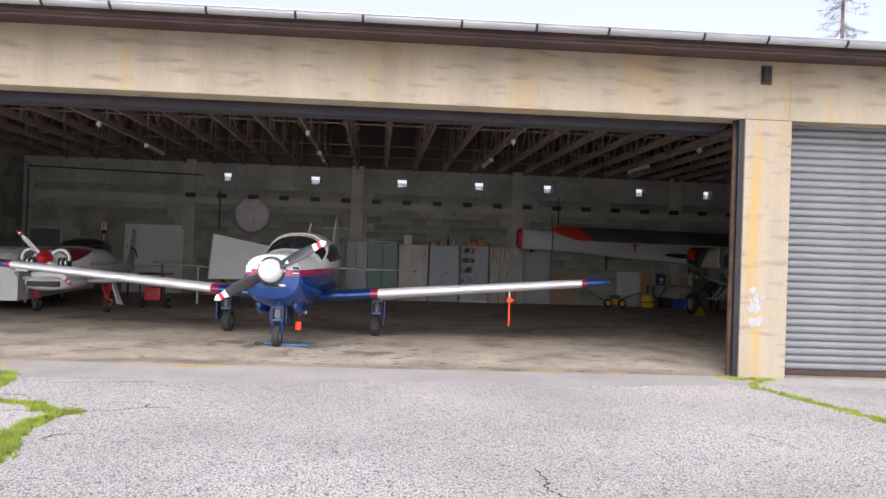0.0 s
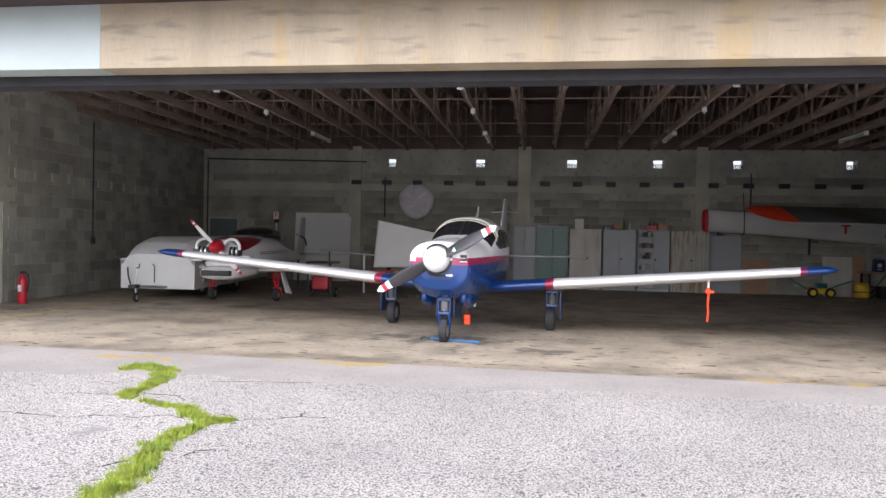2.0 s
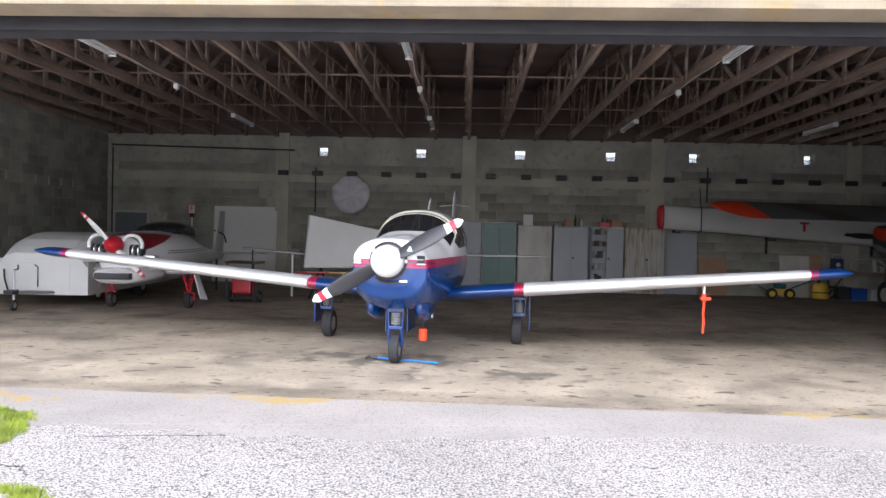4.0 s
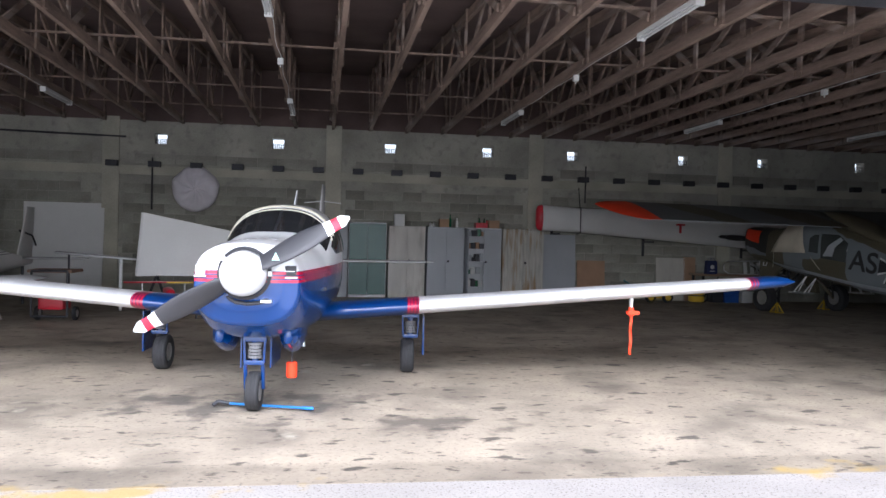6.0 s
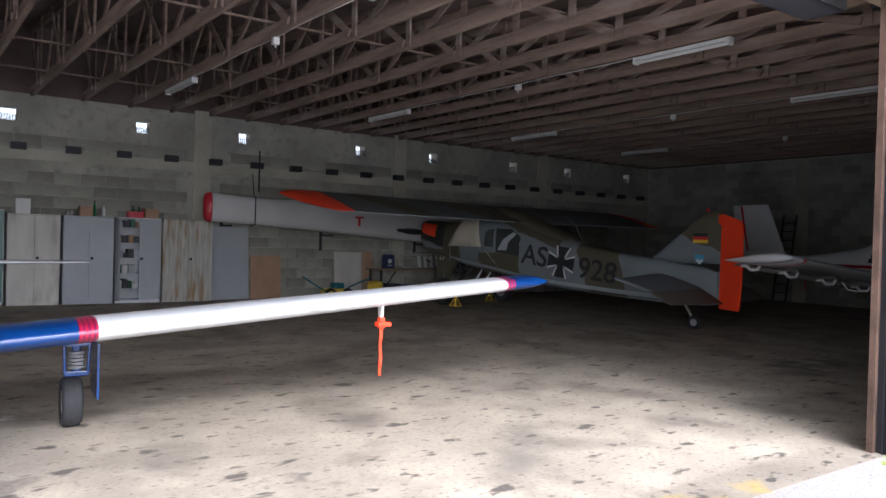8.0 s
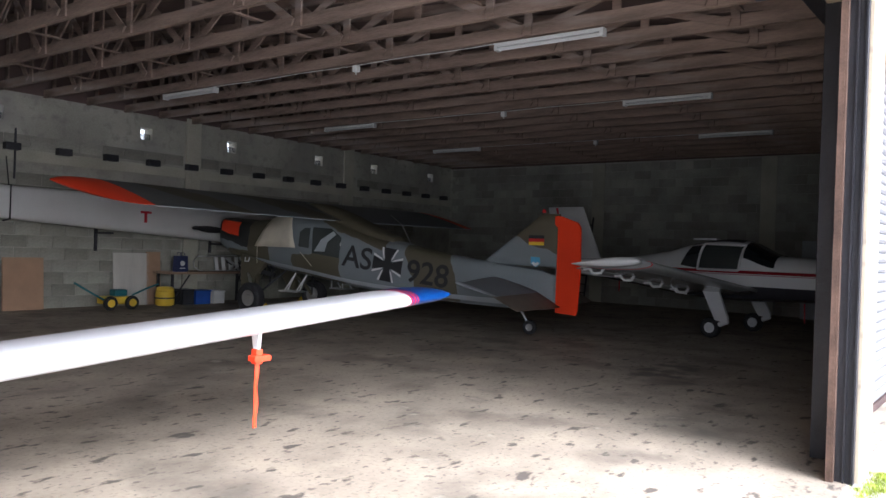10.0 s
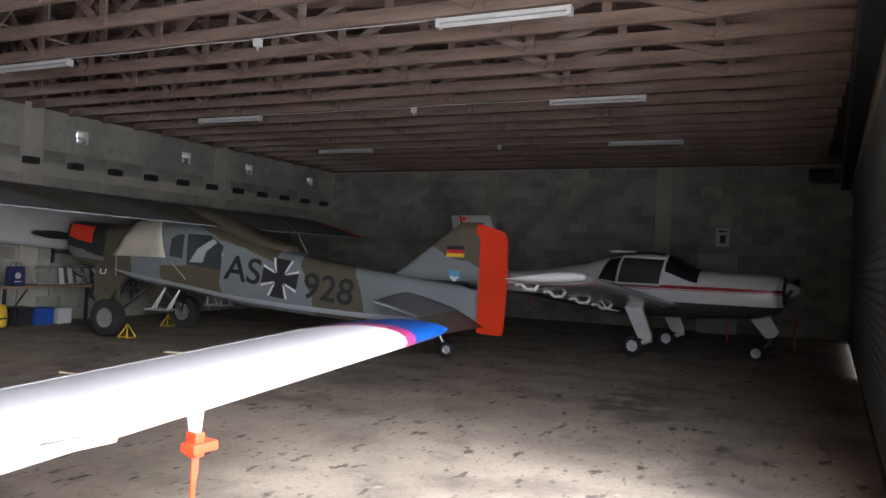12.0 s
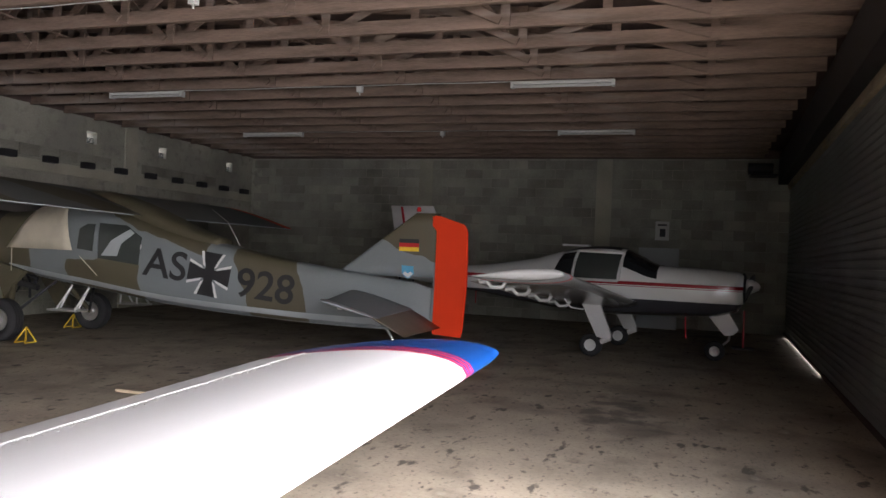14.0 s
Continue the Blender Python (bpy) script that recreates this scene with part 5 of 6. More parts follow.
def low_wing_trainer():
    """White low-wing aeroplane with a red line, nose to the closed shutter."""
    M = pose(14.55, 13.35, 0, 0, 0, -8)
    t = thing("low_wing_trainer_aeroplane", "white low-wing aeroplane with red side stripe and dark belly", "aeroplane", M)
    skin = painted("trainer_skin", (0.85, 0.85, 0.85), [((0.06, 0.06, 0.07), [("z", -1, 0.99)]), ((0.35, 0.02, 0.03), [("z", 1.225, 1.285)]), ((0.35, 0.02, 0.03), [("z", 1.20, 1.21)])], 0.25, 0.4)
    b = Body([(-2.3, 0.30, 0.98, 1.48), (-2.22, 0.40, 0.86, 1.52), (-1.9, 0.46, 0.76, 1.55), (-1.2, 0.52, 0.72, 1.57), (-0.85, 0.54, 0.70, 1.60), (-0.35, 0.56, 0.68, 1.84), (0.2, 0.57, 0.68, 1.87), (0.75, 0.55, 0.70, 1.78), (1.3, 0.47, 0.76, 1.62), (2.4, 0.30, 0.90, 1.45), (3.6, 0.15, 1.02, 1.38), (4.6, 0.05, 1.12, 1.32)], p=2.8)
    body = b.mesh("fuselage", skin, t)
    part("canopy_top", b.band(-0.3, 0.75, 62, 118), BLACK, body, "dark canopy roof")
    part("windscreen", b.band(-0.95, -0.38, 20, 160), GLASS_CABIN, body, "dark windscreen")
    for sx in (1, -1):
        part("side_window", b.side_panel([(-0.28, 1.30), (-0.34, 1.74), (0.42, 1.76), (0.48, 1.30)], sx), GLASS_HAZY, body, "dark side window")
        part("rear_window", b.side_panel([(0.53, 1.30), (0.48, 1.76), (0.72, 1.72), (0.88, 1.34)], sx), GLASS_CABIN, body, "dark rear side window")
        bm = bmesh.new()
        for q in ([(-0.31, 1.28), (-0.37, 1.76), (0.45, 1.785), (0.51, 1.28), (-0.31, 1.28)],):
            pts = []
            for (ya, za), (yb, zb) in zip(q, q[1:]):
                for k in range(6):
                    y, z = ya + (yb - ya) * k / 6, za + (zb - za) * k / 6
                    pts.append((sx * (b.side(y, z) + 0.012), y, z))
            pts.append(pts[0])
            rods(pts, 0.024, 6, bm)
        part("window_frame", bm, WHITE, body, "white canopy frame")
        w = part("wing", wing((sx * 0.4, -0.66, 0.90), 1.3, (sx * 4.72, -0.64, 1.42), 1.22, 0.14, n=8, rounded=False, nose_up=0.07), TRAINER_WING, t, smooth=True)
        tip = part("wing_tip", loft([airfoil((sx * (4.72 + dx), -0.64 + dy, 1.42 + 0.125 * dx), 1.22 - dy * 1.6, 0.14 * k, nose_up=0.07) for dx, dy, k in ((0.0, 0.0, 1.0), (0.05, 0.01, 0.98), (0.09, 0.03, 0.8), (0.11, 0.06, 0.3))]), WHITE, w, "white wing tip cap", smooth=True)
        part("tip_stripe", loft([airfoil((sx * xx, -0.645, 1.42 - 0.12 * (4.72 - xx)), 1.24, 0.144, nose_up=0.07) for xx in (4.40, 4.45)]), RED, w, "thin red band", smooth=True)
        for u in (0.22, 0.45, 0.68, 0.9):
            px, pz = 0.4 + 4.32 * u, 0.86 + 0.54 * u - 0.02
            bm = rods([(sx * px, 0.28, pz - 0.03), (sx * px, 0.34, pz - 0.12), (sx * px, 0.48, pz - 0.13), (sx * px, 0.56, pz - 0.06), (sx * px, 0.66, pz - 0.07)], 0.026, 8)
            part("flap_hinge", bm, WHITE, w, "white flap hinge arm")
        part("flap", wing((sx * 0.7, 0.46, 0.86), 0.36, (sx * 4.3, 0.46, 1.32), 0.34, 0.12, n=4, nose_up=0.18), WHITE, w, smooth=True)
        # landing gear: slab legs
        leg = part("main_leg", prism([(sx * 0.92, -0.12, 0.90), (sx * 0.92, 0.20, 0.90), (sx * 0.98, -0.10, 0.34), (sx * 0.98, -0.34, 0.30), (sx * 0.98, -0.34, 0.40)], (sx * 0.07, 0, 0)), WHITE, t, "white slab landing gear leg")
        part("axle_fairing", rods([(sx * 1.02, -0.33, 0.33), (sx * 1.02, -0.20, 0.27), (sx * 1.0, 0.0, 0.19)], 0.045), WHITE, leg)
        wheel(t, sx * 1.0, 0.0, 0.19, 0.15, WHITE)
        part("tailplane", wing((sx * 0.03, 3.55, 1.30), 0.85, (sx * 1.75, 3.6, 1.30), 0.75, 0.08, n=3), WHITE, t, smooth=True)
    part("fin", fin(3.05, 1.32, 1.3, 3.62, 1.0, 2.58, 0.07), WHITE, t, smooth=True)
    part("fin_stripe", prism([(-0.05, 4.10, 1.5), (-0.05, 4.14, 1.5), (-0.05, 4.36, 2.56), (-0.05, 4.32, 2.56)], (0.10, 0, 0)), RED, t)
    part("nose_leg", prism([(-0.035, -2.06, 0.84), (-0.035, -1.66, 0.86), (-0.035, -2.02, 0.44), (-0.035, -2.16, 0.46), (-0.035, -2.24, 0.56)], (0.07, 0, 0)), WHITE, t, "white faired nose leg")
    part("nose_fork", rods([(0.0, -2.1, 0.48), (0.07, -2.08, 0.36), (0.08, -1.87, 0.16)], 0.02), METAL, t)
    wheel(t, 0.0, -1.87, 0.165, 0.12, METAL)
    part("spinner", lathe([(0.12, -2.32), (0.115, -2.42), (0.06, -2.52), (0.002, -2.55)], 18, pose(0, 0, 1.29)), DULL_WHITE, t, smooth=True)
    part("cowl_front", lathe([(0.001, -2.33), (0.22, -2.33), (0.27, -2.29), (0.2, -2.2)], 22, pose(0, 0, 1.25)), BLACK, body)
    for a in (12, 192):
        part("propeller_blade", blade(a, 0.92, 0.14, (0, -2.4, 1.29)), BLACK, t, smooth=True)
    part("roof_vent", boxed(-0.08, 0.08, 0.35, 0.85, 1.86, 1.9, 0.01), WHITE, t)
    part("pitot_probe", rods([(-2.6, 0.0, 1.02), (-2.6, -0.1, 0.9), (-2.6, -0.3, 0.88)], 0.012), WHITE, t)
    part("streamer", rods([(-0.2, -1.4, 0.72), (-0.22, -1.42, 0.36)], 0.014), RED, t, "red warning streamer")
    part("streamer", rods([(0.0, 2.6, 1.0), (0.0, 2.6, 0.68)], 0.012), RED, t, "red warning streamer")


TRAINER_WING = material("polished_wing_paint", (0.70, 0.71, 0.72), 0.2, vary=0.08, bump=0.0, metal=0.5)
low_wing_trainer()


def radial_sports_plane():
    """White and dark red sports plane with open cowling and red lattice legs."""
    M = pose(-6.72, 17.1, 0, 0, 0, 4.5)
    t = thing("sports_aeroplane", "white and dark red sports aeroplane on red lattice legs", "aeroplane", M)
    skin = painted("sports_skin", (0.74, 0.74, 0.73), [((0.22, 0.01, 0.02), [((0, -0.2, 1), 1.40, 9), ((0, 0.06, 1), 0, 1.385), ("y", -1.3, 0.6)]), ((0.03, 0.03, 0.035), [("z", 1.06, 1.075), ("y", -0.6, 3.5)]), ((0.03, 0.03, 0.035), [("z", 1.10, 1.115), ("y", -0.6, 3.5)])], 0.28, 0.4)
    b = Body([(-1.45, 0.36, 0.72, 1.36), (-1.1, 0.46, 0.64, 1.42), (-0.5, 0.54, 0.6, 1.46), (0.0, 0.56, 0.6, 1.47), (0.45, 0.56, 0.62, 1.48), (1.2, 0.50, 0.66, 1.42), (2.2, 0.34, 0.70, 1.24), (3.4, 0.21, 0.74, 1.08), (4.8, 0.08, 0.80, 0.96)], p=2.5)
    body = b.mesh("fuselage", skin, t)
    rings = smooth_sections([(-0.1, 0.05, 1.40, 1.45), (0.25, 0.40, 1.36, 1.58), (0.8, 0.46, 1.32, 1.66), (1.5, 0.40, 1.28, 1.58), (2.2, 0.12, 1.16, 1.27)], 5, n=24)
    part("canopy", loft(rings), GLASS_CABIN, t, "dark bubble canopy", smooth=True)
    # cowl cheeks with exposed cylinders
    part("lower_cowl", loft(smooth_sections([(-1.75, 0.10, 0.62, 0.76), (-1.6, 0.38, 0.56, 0.82), (-1.2, 0.5, 0.54, 0.86), (-0.6, 0.5, 0.55, 0.84)], 4, n=24)), WHITE, t, "white lower cowling", smooth=True)
    part("cowl_inlet", boxed(-0.3, 0.3, -1.77, -1.6, 0.64, 0.75, 0.03), BLACK, t)
    for sx in (1, -1):
        bm = bmesh.new()
        pts = [(sx * 0.28 + 0.17 * math.cos(a), -1.62, 1.22 + 0.17 * math.sin(a)) for a in np.linspace(-0.3, math.pi + 0.3, 12)]
        rods(pts, 0.03, 8, bm)
        part("cowl_ring", bm, WHITE, t, "white cowling lip")
        for k in range(5):
            part("cylinder_fin", rod(bmesh.new(), (sx * (0.22 + 0.045 * k), -1.5, 1.12), (sx * (0.245 + 0.045 * k), -1.5, 1.12), 0.11, seg=16), METAL if k % 2 else STEEL_DARK, t)
        part("engine_pipe", rods([(sx * 0.2, -1.55, 1.0), (sx * 0.35, -1.5, 0.93), (sx * 0.42, -1.2, 0.9)], 0.035), STEEL_DARK, t)
        part("carburettor", boxed(sx * 0.36, sx * 0.62, -1.5, -1.25, 0.92, 1.05, 0.03), METAL, t)
        # legs

        x = sx * 0.73
        bm = rods([(x - 0.1, -0.05, 0.66), (x - 0.02, 0, 0.30)], 0.016)
        rods([(x + 0.1, -0.05, 0.66), (x + 0.02, 0, 0.30)], 0.016, bm=bm)
        rods([(x - 0.1, -0.05, 0.66), (x + 0.05, -0.03, 0.50), (x - 0.06, -0.02, 0.42), (x + 0.03, 0, 0.32)], 0.012, bm=bm)
        rods([(x + 0.1, -0.05, 0.66), (x - 0.06, -0.03, 0.48), (x + 0.05, -0.01, 0.38)], 0.012, bm=bm)
        box(bm, x - 0.09, x + 0.09, -0.03, 0.03, 0.28, 0.31, 0.006)
        lg = part("lattice_leg", bm, RED, t, "red welded lattice leg")
        part("leg_door", prism([(x + sx * 0.12, -0.12, 0.66), (x + sx * 0.12, 0.14, 0.66), (x + sx * 0.3, 0.16, 0.16), (x + sx * 0.24, -0.1, 0.2)], (sx * 0.015, 0, 0)), WHITE, lg, "white undercarriage door")
        part("wheel_fork", rods([(x + sx * 0.1, 0, 0.3), (x + sx * 0.1, 0, 0.16)], 0.02), RED, lg)
        wheel(t, x, 0.0, 0.155, 0.12, METAL)
        w = part("wing_stub", wing((sx * 0.35, -0.45, 0.70), 1.5, (sx * 1.3, -0.3, 0.76), 1.25, 0.13, n=3), WHITE, t, smooth=True)
        part("tailplane", wing((sx * 0.03, 3.9, 0.95), 0.7, (sx * 1.2, 4.0, 0.96), 0.5, 0.08, n=3), WHITE, t, smooth=True)
    part("spinner", lathe([(0.15, -1.62), (0.15, -1.7), (0.11, -1.83), (0.05, -1.91), (0.002, -1.93)], 22, pose(0, 0, 1.22)), RED, t, "dark red spinner", smooth=True)
    for a in (135, 315):
        bl = part("propeller_blade", blade(a, 0.76, 0.12, (0, -1.72, 1.22)), SPORT_BLADE, t, "white blade with red tip bands", smooth=True)
    part("fin", fin(4.0, 1.0, 0.86, 4.62, 0.5, 2.0, 0.09), DULL_WHITE, t, smooth=True)
    part("rudder_strap", rods([(-0.05, 4.35, 1.5), (0.12, 4.6, 1.4), (0.1, 4.9, 1.2)], 0.02), RUBBER, t)
    part("tail_support", rods([(0, 4.4, 0.86), (0, 4.45, 0.0)], 0.03), STEEL_DARK, t)


SPORT_BLADE = blade_paint("white_blade_paint", (0.72, 0.72, 0.71), (0, -1.72, 1.22), ((0.60, (0.5, 0.02, 0.04)), (0.645, (0.75, 0.75, 0.74)), (0.69, (0.5, 0.02, 0.04))))
radial_sports_plane()


# ---- along the back wall ----
CAB_GREY = material("grey_enamel", (0.36, 0.38, 0.40), 0.45, vary=0.06, scale=2)
CAB_LIGHT = material("pale_grey_enamel", (0.58, 0.60, 0.61), 0.45, vary=0.06, scale=2)
CAB_GREEN = material("green_glass_front", (0.06, 0.14, 0.12), 0.35, vary=0.1, bump=0)
CAB_PALE = material("stained_beige_enamel", (0.55, 0.53, 0.48), 0.6, vary=0.15, scale=2, second=(0.30, 0.27, 0.23), amount=0.5, stretch=(2, 1, 0.5))
CAB_RUST = material("rust_streaked_enamel", (0.44, 0.43, 0.38), 0.6, vary=0.25, scale=4, second=(0.30, 0.20, 0.10), amount=0.62, stretch=(4, 1, 0.5))
CARD = material("cardboard", (0.38, 0.24, 0.15), 0.85, vary=0.12)
GREENBOT = material("green_bottle", (0.02, 0.12, 0.05), 0.2, bump=0)
TEAL = material("teal_paint", (0.02, 0.16, 0.18), 0.5)
YW = 24.35


def cabinet(x0, x1, h, mat, door_mat, label, handle=True, open_left=False):
    t = thing("steel_cabinet", label, "cabinet", pose((x0 + x1) / 2, YW + 0.2, 0), "cabinets along the wall")
    w = (x1 - x0) / 2 - 0.008
    bm = boxed(-w, -w + 0.02, -0.18, 0.2, 0, h)
    for a in ((w - 0.02, w, -0.18, 0.2, 0, h), (-w, w, 0.18, 0.2, 0, h), (-w, w, -0.18, 0.2, h - 0.03, h), (-w, w, -0.18, 0.2, 0, 0.07)):
        box(bm, *a, bevel=0.002)
    part("body", bm, mat, t)
    for sx in (-1, 1):
        if open_left and sx < 0:
            continue
        d = part("door", boxed(sx * 0.004, sx * (w - 0.015), -0.2, -0.182, 0.075, h - 0.035, 0.004), door_mat, t)
        if handle and sx > 0:
            part("handle", lathe([(0.03, 0), (0.03, -0.02), (0.02, -0.03), (0.001, -0.03)], 14, pose(0.06, -0.2, h * 0.52)), STEEL_DARK, d, "round dark lock handle")
    if open_left:
        for k in range(5):
            part("shelf", boxed(-w + 0.02, w - 0.02, -0.17, 0.18, 0.3 + 0.33 * k, 0.315 + 0.33 * k), mat, t)
        part("door", boxed(-w - 0.01, -w + 0.01, -0.6, -0.19, 0.075, h - 0.035, 0.004), door_mat, t, "door standing open")
    return t


cabinet(-1.15, -0.46, 1.92, CAB_GREY, CAB_GREY, "grey steel cabinet against the block wall")
cabinet(-0.45, 0.53, 1.92, CAB_LIGHT, CAB_GREEN, "cabinet with pale frame and green sliding glass fronts", False)
cabinet(0.57, 1.53, 1.85, CAB_PALE, CAB_PALE, "stained beige steel cabinet with closed doors")
cabinet(1.57, 2.56, 1.85, CAB_GREY, CAB_GREY, "closed blue-grey steel cabinet with two doors")
cabinet(2.58, 3.54, 1.85, CAB_LIGHT, CAB_GREY, "grey steel cabinet, one door open on full shelves", True, True)
cabinet(3.56, 4.68, 1.85, CAB_RUST, CAB_RUST, "rust-streaked steel cabinet with two closed doors")
rng = random.Random(11)
for k in range(5):
    x = 2.64
    while x < 3.0:
        w, h = rng.uniform(0.06, 0.14), rng.uniform(0.1, 0.22)
        z = 0.315 + 0.33 * k if k else 0.315
        o = tagged(part("stored_box", boxed(x, x + w, YW + 0.06, YW + 0.3, z, z + h, 0.006), rng.choice((CARD, STEEL_DARK, STEEL_DARK, DULL_WHITE, CAB_GREY, GREENBOT))), "small box of stores on a cabinet shelf", "box", "boxes on the shelves")
        x += w + 0.015
for x, w, h, m in ((0.72, 0.26, 0.30, DULL_WHITE), (1.9, 0.24, 0.2, CARD), (2.85, 0.3, 0.13, RED), (3.2, 0.28, 0.2, CARD)):
    b0 = thing("carton", "small carton standing on top of a steel cabinet", "box", pose(x + w / 2, YW + 0.2, 1.851), "cartons on the cabinets")
    part("carton_body", boxed(-w / 2, w / 2, -0.12, 0.12, 0, h, 0.006), m, b0)
    part("carton_lid", boxed(-w / 2 - 0.003, w / 2 + 0.003, -0.123, 0.123, h - 0.05, h + 0.004, 0.004), m, b0)
for x, h, m in ((1.66, 0.12, METAL), (1.75, 0.12, METAL), (2.18, 0.32, GREENBOT), (2.36, 0.25, DULL_WHITE), (2.95, 0.26, GREENBOT), (3.08, 0.24, GREENBOT), (3.15, 0.2, RED)):
    b0 = thing("bottle", "bottle standing on top of a steel cabinet", "bottle", pose(x, YW + 0.15, 1.851), "bottles on the cabinets")
    part("bottle_body", lathe([(0.03, 0), (0.036, 0.005), (0.036, h * 0.6), (0.015, h * 0.78), (0.014, h)], 14, pose(0, 0, 0, 90)), m, b0, smooth=True)
    part("cap", rod(bmesh.new(), (0, 0, h), (0, 0, h + 0.015), 0.016), STEEL_DARK, b0)


def board(x0, x1, h, mat, label, lean=4, y=24.62, name="board"):
    return tagged(part(name, boxed(x0, x1, -0.012, 0.012, 0, h, 0.003, m=pose(0, y, 0.002, -lean)), mat), label, "board")


board(4.70, 5.65, 1.73, CAB_GREY, "pale grey panel leaning against the wall")
bd = board(5.70, 6.48, 1.05, CARD, "brown hardboard panel leaning on the wall")
board(7.96, 8.8, 1.17, CAB_PALE, "grey sheet leaning against the wall")
board(8.75, 9.1, 1.2, CARD, "brown board leaning behind a table")
board(-8.35, -6.47, 2.22, DULL_WHITE, "large white board leaning against the back wall")
# round cover hung on the wall
cv = bmesh.new()
rings = []
for r, d in ((0.56, 0.0), (0.57, -0.08), (0.5, -0.16), (0.36, -0.19), (0.18, -0.17), (0.05, -0.13)):
    rings.append([(r * math.cos(a) * (1 + 0.03 * math.sin(5 * a)), d + 0.035 * math.sin(9 * a + r * 9), r * math.sin(a) * (1 + 0.02 * math.cos(4 * a))) for a in np.linspace(0, 2 * math.pi, 60)[:-1]])
loft(rings, cv)
rc = part("round_cover", cv, fabric("grey_cloth", (0.72, 0.69, 0.72)), smooth=True)
tagged(rc, "round grey wrinkled fabric cover hanging on the wall", "cover")
rc.location = (-4.3, YB - 0.005, 2.65)
# long white wing stored along the wall
lw = thing("stored_wing", "long white glider wing stored on brackets along the wall", "wing", pose(0, 24.35, 0))
rings = []
for x, z0, z1, w in ((4.62, 1.83, 2.50, 0.14), (5.6, 1.80, 2.44, 0.17), (8.3, 1.62, 2.42, 0.2), (11.6, 1.40, 2.3, 0.22), (13.2, 1.3, 2.25, 0.22)):
    rings.append([(x, w * math.cos(a), (z0 + z1) / 2 + (z1 - z0) / 2 * math.sin(a)) for a in np.linspace(0, 2 * math.pi, 25)[:-1]])
part("wing_skin", loft(rings), DULL_WHITE, lw, smooth=True)
rings = [[(x, w * math.cos(a), 2.165 + h * math.sin(a)) for a in np.linspace(0, 2 * math.pi, 25)[:-1]] for x, w, h in ((4.44, 0.05, 0.22), (4.48, 0.11, 0.31), (4.58, 0.14, 0.345), (4.60, 0.14, 0.345))]
part("wing_end", loft(rings), RED, lw, "dark red end cap", smooth=True)
part("strap", rods([(5.6, -0.19, 2.45), (5.6, -0.19, 1.8), (5.6, 0.1, 1.76)], 0.014), RUBBER, lw)
part("strap", rods([(5.62, -0.05, 2.44), (5.62, 0.1, 3.0)], 0.012), RUBBER, lw)
part("red_tag", box(boxed(8.25, 8.5, -0.225, -0.21, 2.05, 2.1), 8.34, 8.4, -0.225, -0.21, 1.85, 2.06), RED, lw, "red T-shaped lock")
for x in (5.0, 7.6, 10.5, 12.8):
    part("wall_arm", box(boxed(x - 0.03, x + 0.03, -0.25, 0.44, 1.35 - 0.06 * (x - 5) + 0.38, 1.39 - 0.06 * (x - 5) + 0.38), x - 0.03, x + 0.03, 0.4, 0.45, 1.2, 1.9), STEEL_DARK, lw)
# work table and what stands round it
tb = thing("work_table", "wooden work table on dark steel legs by the wall", "table", pose(10.1, 24.3, 0))
part("tabletop", boxed(-1.2, 1.2, -0.35, 0.35, 0.72, 0.77, 0.008), material("table_wood", (0.3, 0.2, 0.13), 0.6, stretch=(0.3, 3, 3)), tb)
for sx in (-1.1, 1.1):
    for sy in (-0.28, 0.28):
        part("leg", boxed(sx - 0.025, sx + 0.025, sy - 0.025, sy + 0.025, 0, 0.72), STEEL_DARK, tb)
    part("brace", rods([(sx, -0.28, 0.1), (sx * 0.6, -0.28, 0.7)], 0.018), STEEL_DARK, tb)
NAVY = material("navy_paper", (0.02, 0.03, 0.1), 0.6)
bag = thing("carrier_bag", "dark blue paper carrier bag with a pale round emblem", "bag", pose(9.28, 24.15, 0.771))
part("bag_body", loft([[(x * k, y * k, z) for x, y in ((-0.15, -0.08), (0.15, -0.08), (0.15, 0.08), (0.0, 0.05), (-0.15, 0.08))] for z, k in ((0.0, 0.96), (0.02, 1.0), (0.2, 0.97), (0.36, 0.9))]), NAVY, bag)
for sy in (-0.07, 0.06):
    part("bag_handle", rods([(-0.06, sy, 0.35), (-0.05, sy, 0.43), (0.05, sy, 0.43), (0.06, sy, 0.35)], 0.006), NAVY, bag)
part("emblem", lathe([(0.035, 0), (0.06, 0), (0.06, 0.003), (0.035, 0.003)], 20, pose(0, -0.083, 0.19)), DULL_WHITE, bag, "pale ring emblem")
part("emblem_bar", boxed(-0.07, 0.07, -0.083, -0.08, 0.07, 0.09), DULL_WHITE, bag)
rk = thing("step_ladder", "folded aluminium step ladder lying on the work table", "ladder", pose(10.6, 24.25, 0.771))
for k in range(4):
    part("step", boxed(-0.3 + 0.2 * k, -0.2 + 0.2 * k, -0.01, 0.01, 0.02, 0.34, 0.003, m=pose(0, 0, 0, -12)), DULL_WHITE, rk)
for z in (0.01, 0.35):
    part("side_rail", beam(bmesh.new(), (-0.75, 0.02 + 0.2 * z, z), (0.55, 0.02 + 0.2 * z, z + (0.03 if z > 0.1 else 0)), 0.05, 0.025), METAL, rk)
part("hoop", rods([(-0.75, 0.02, 0.02), (-0.86, 0.04, 0.1), (-0.86, 0.06, 0.24), (-0.75, 0.09, 0.35)], 0.012), METAL, rk)
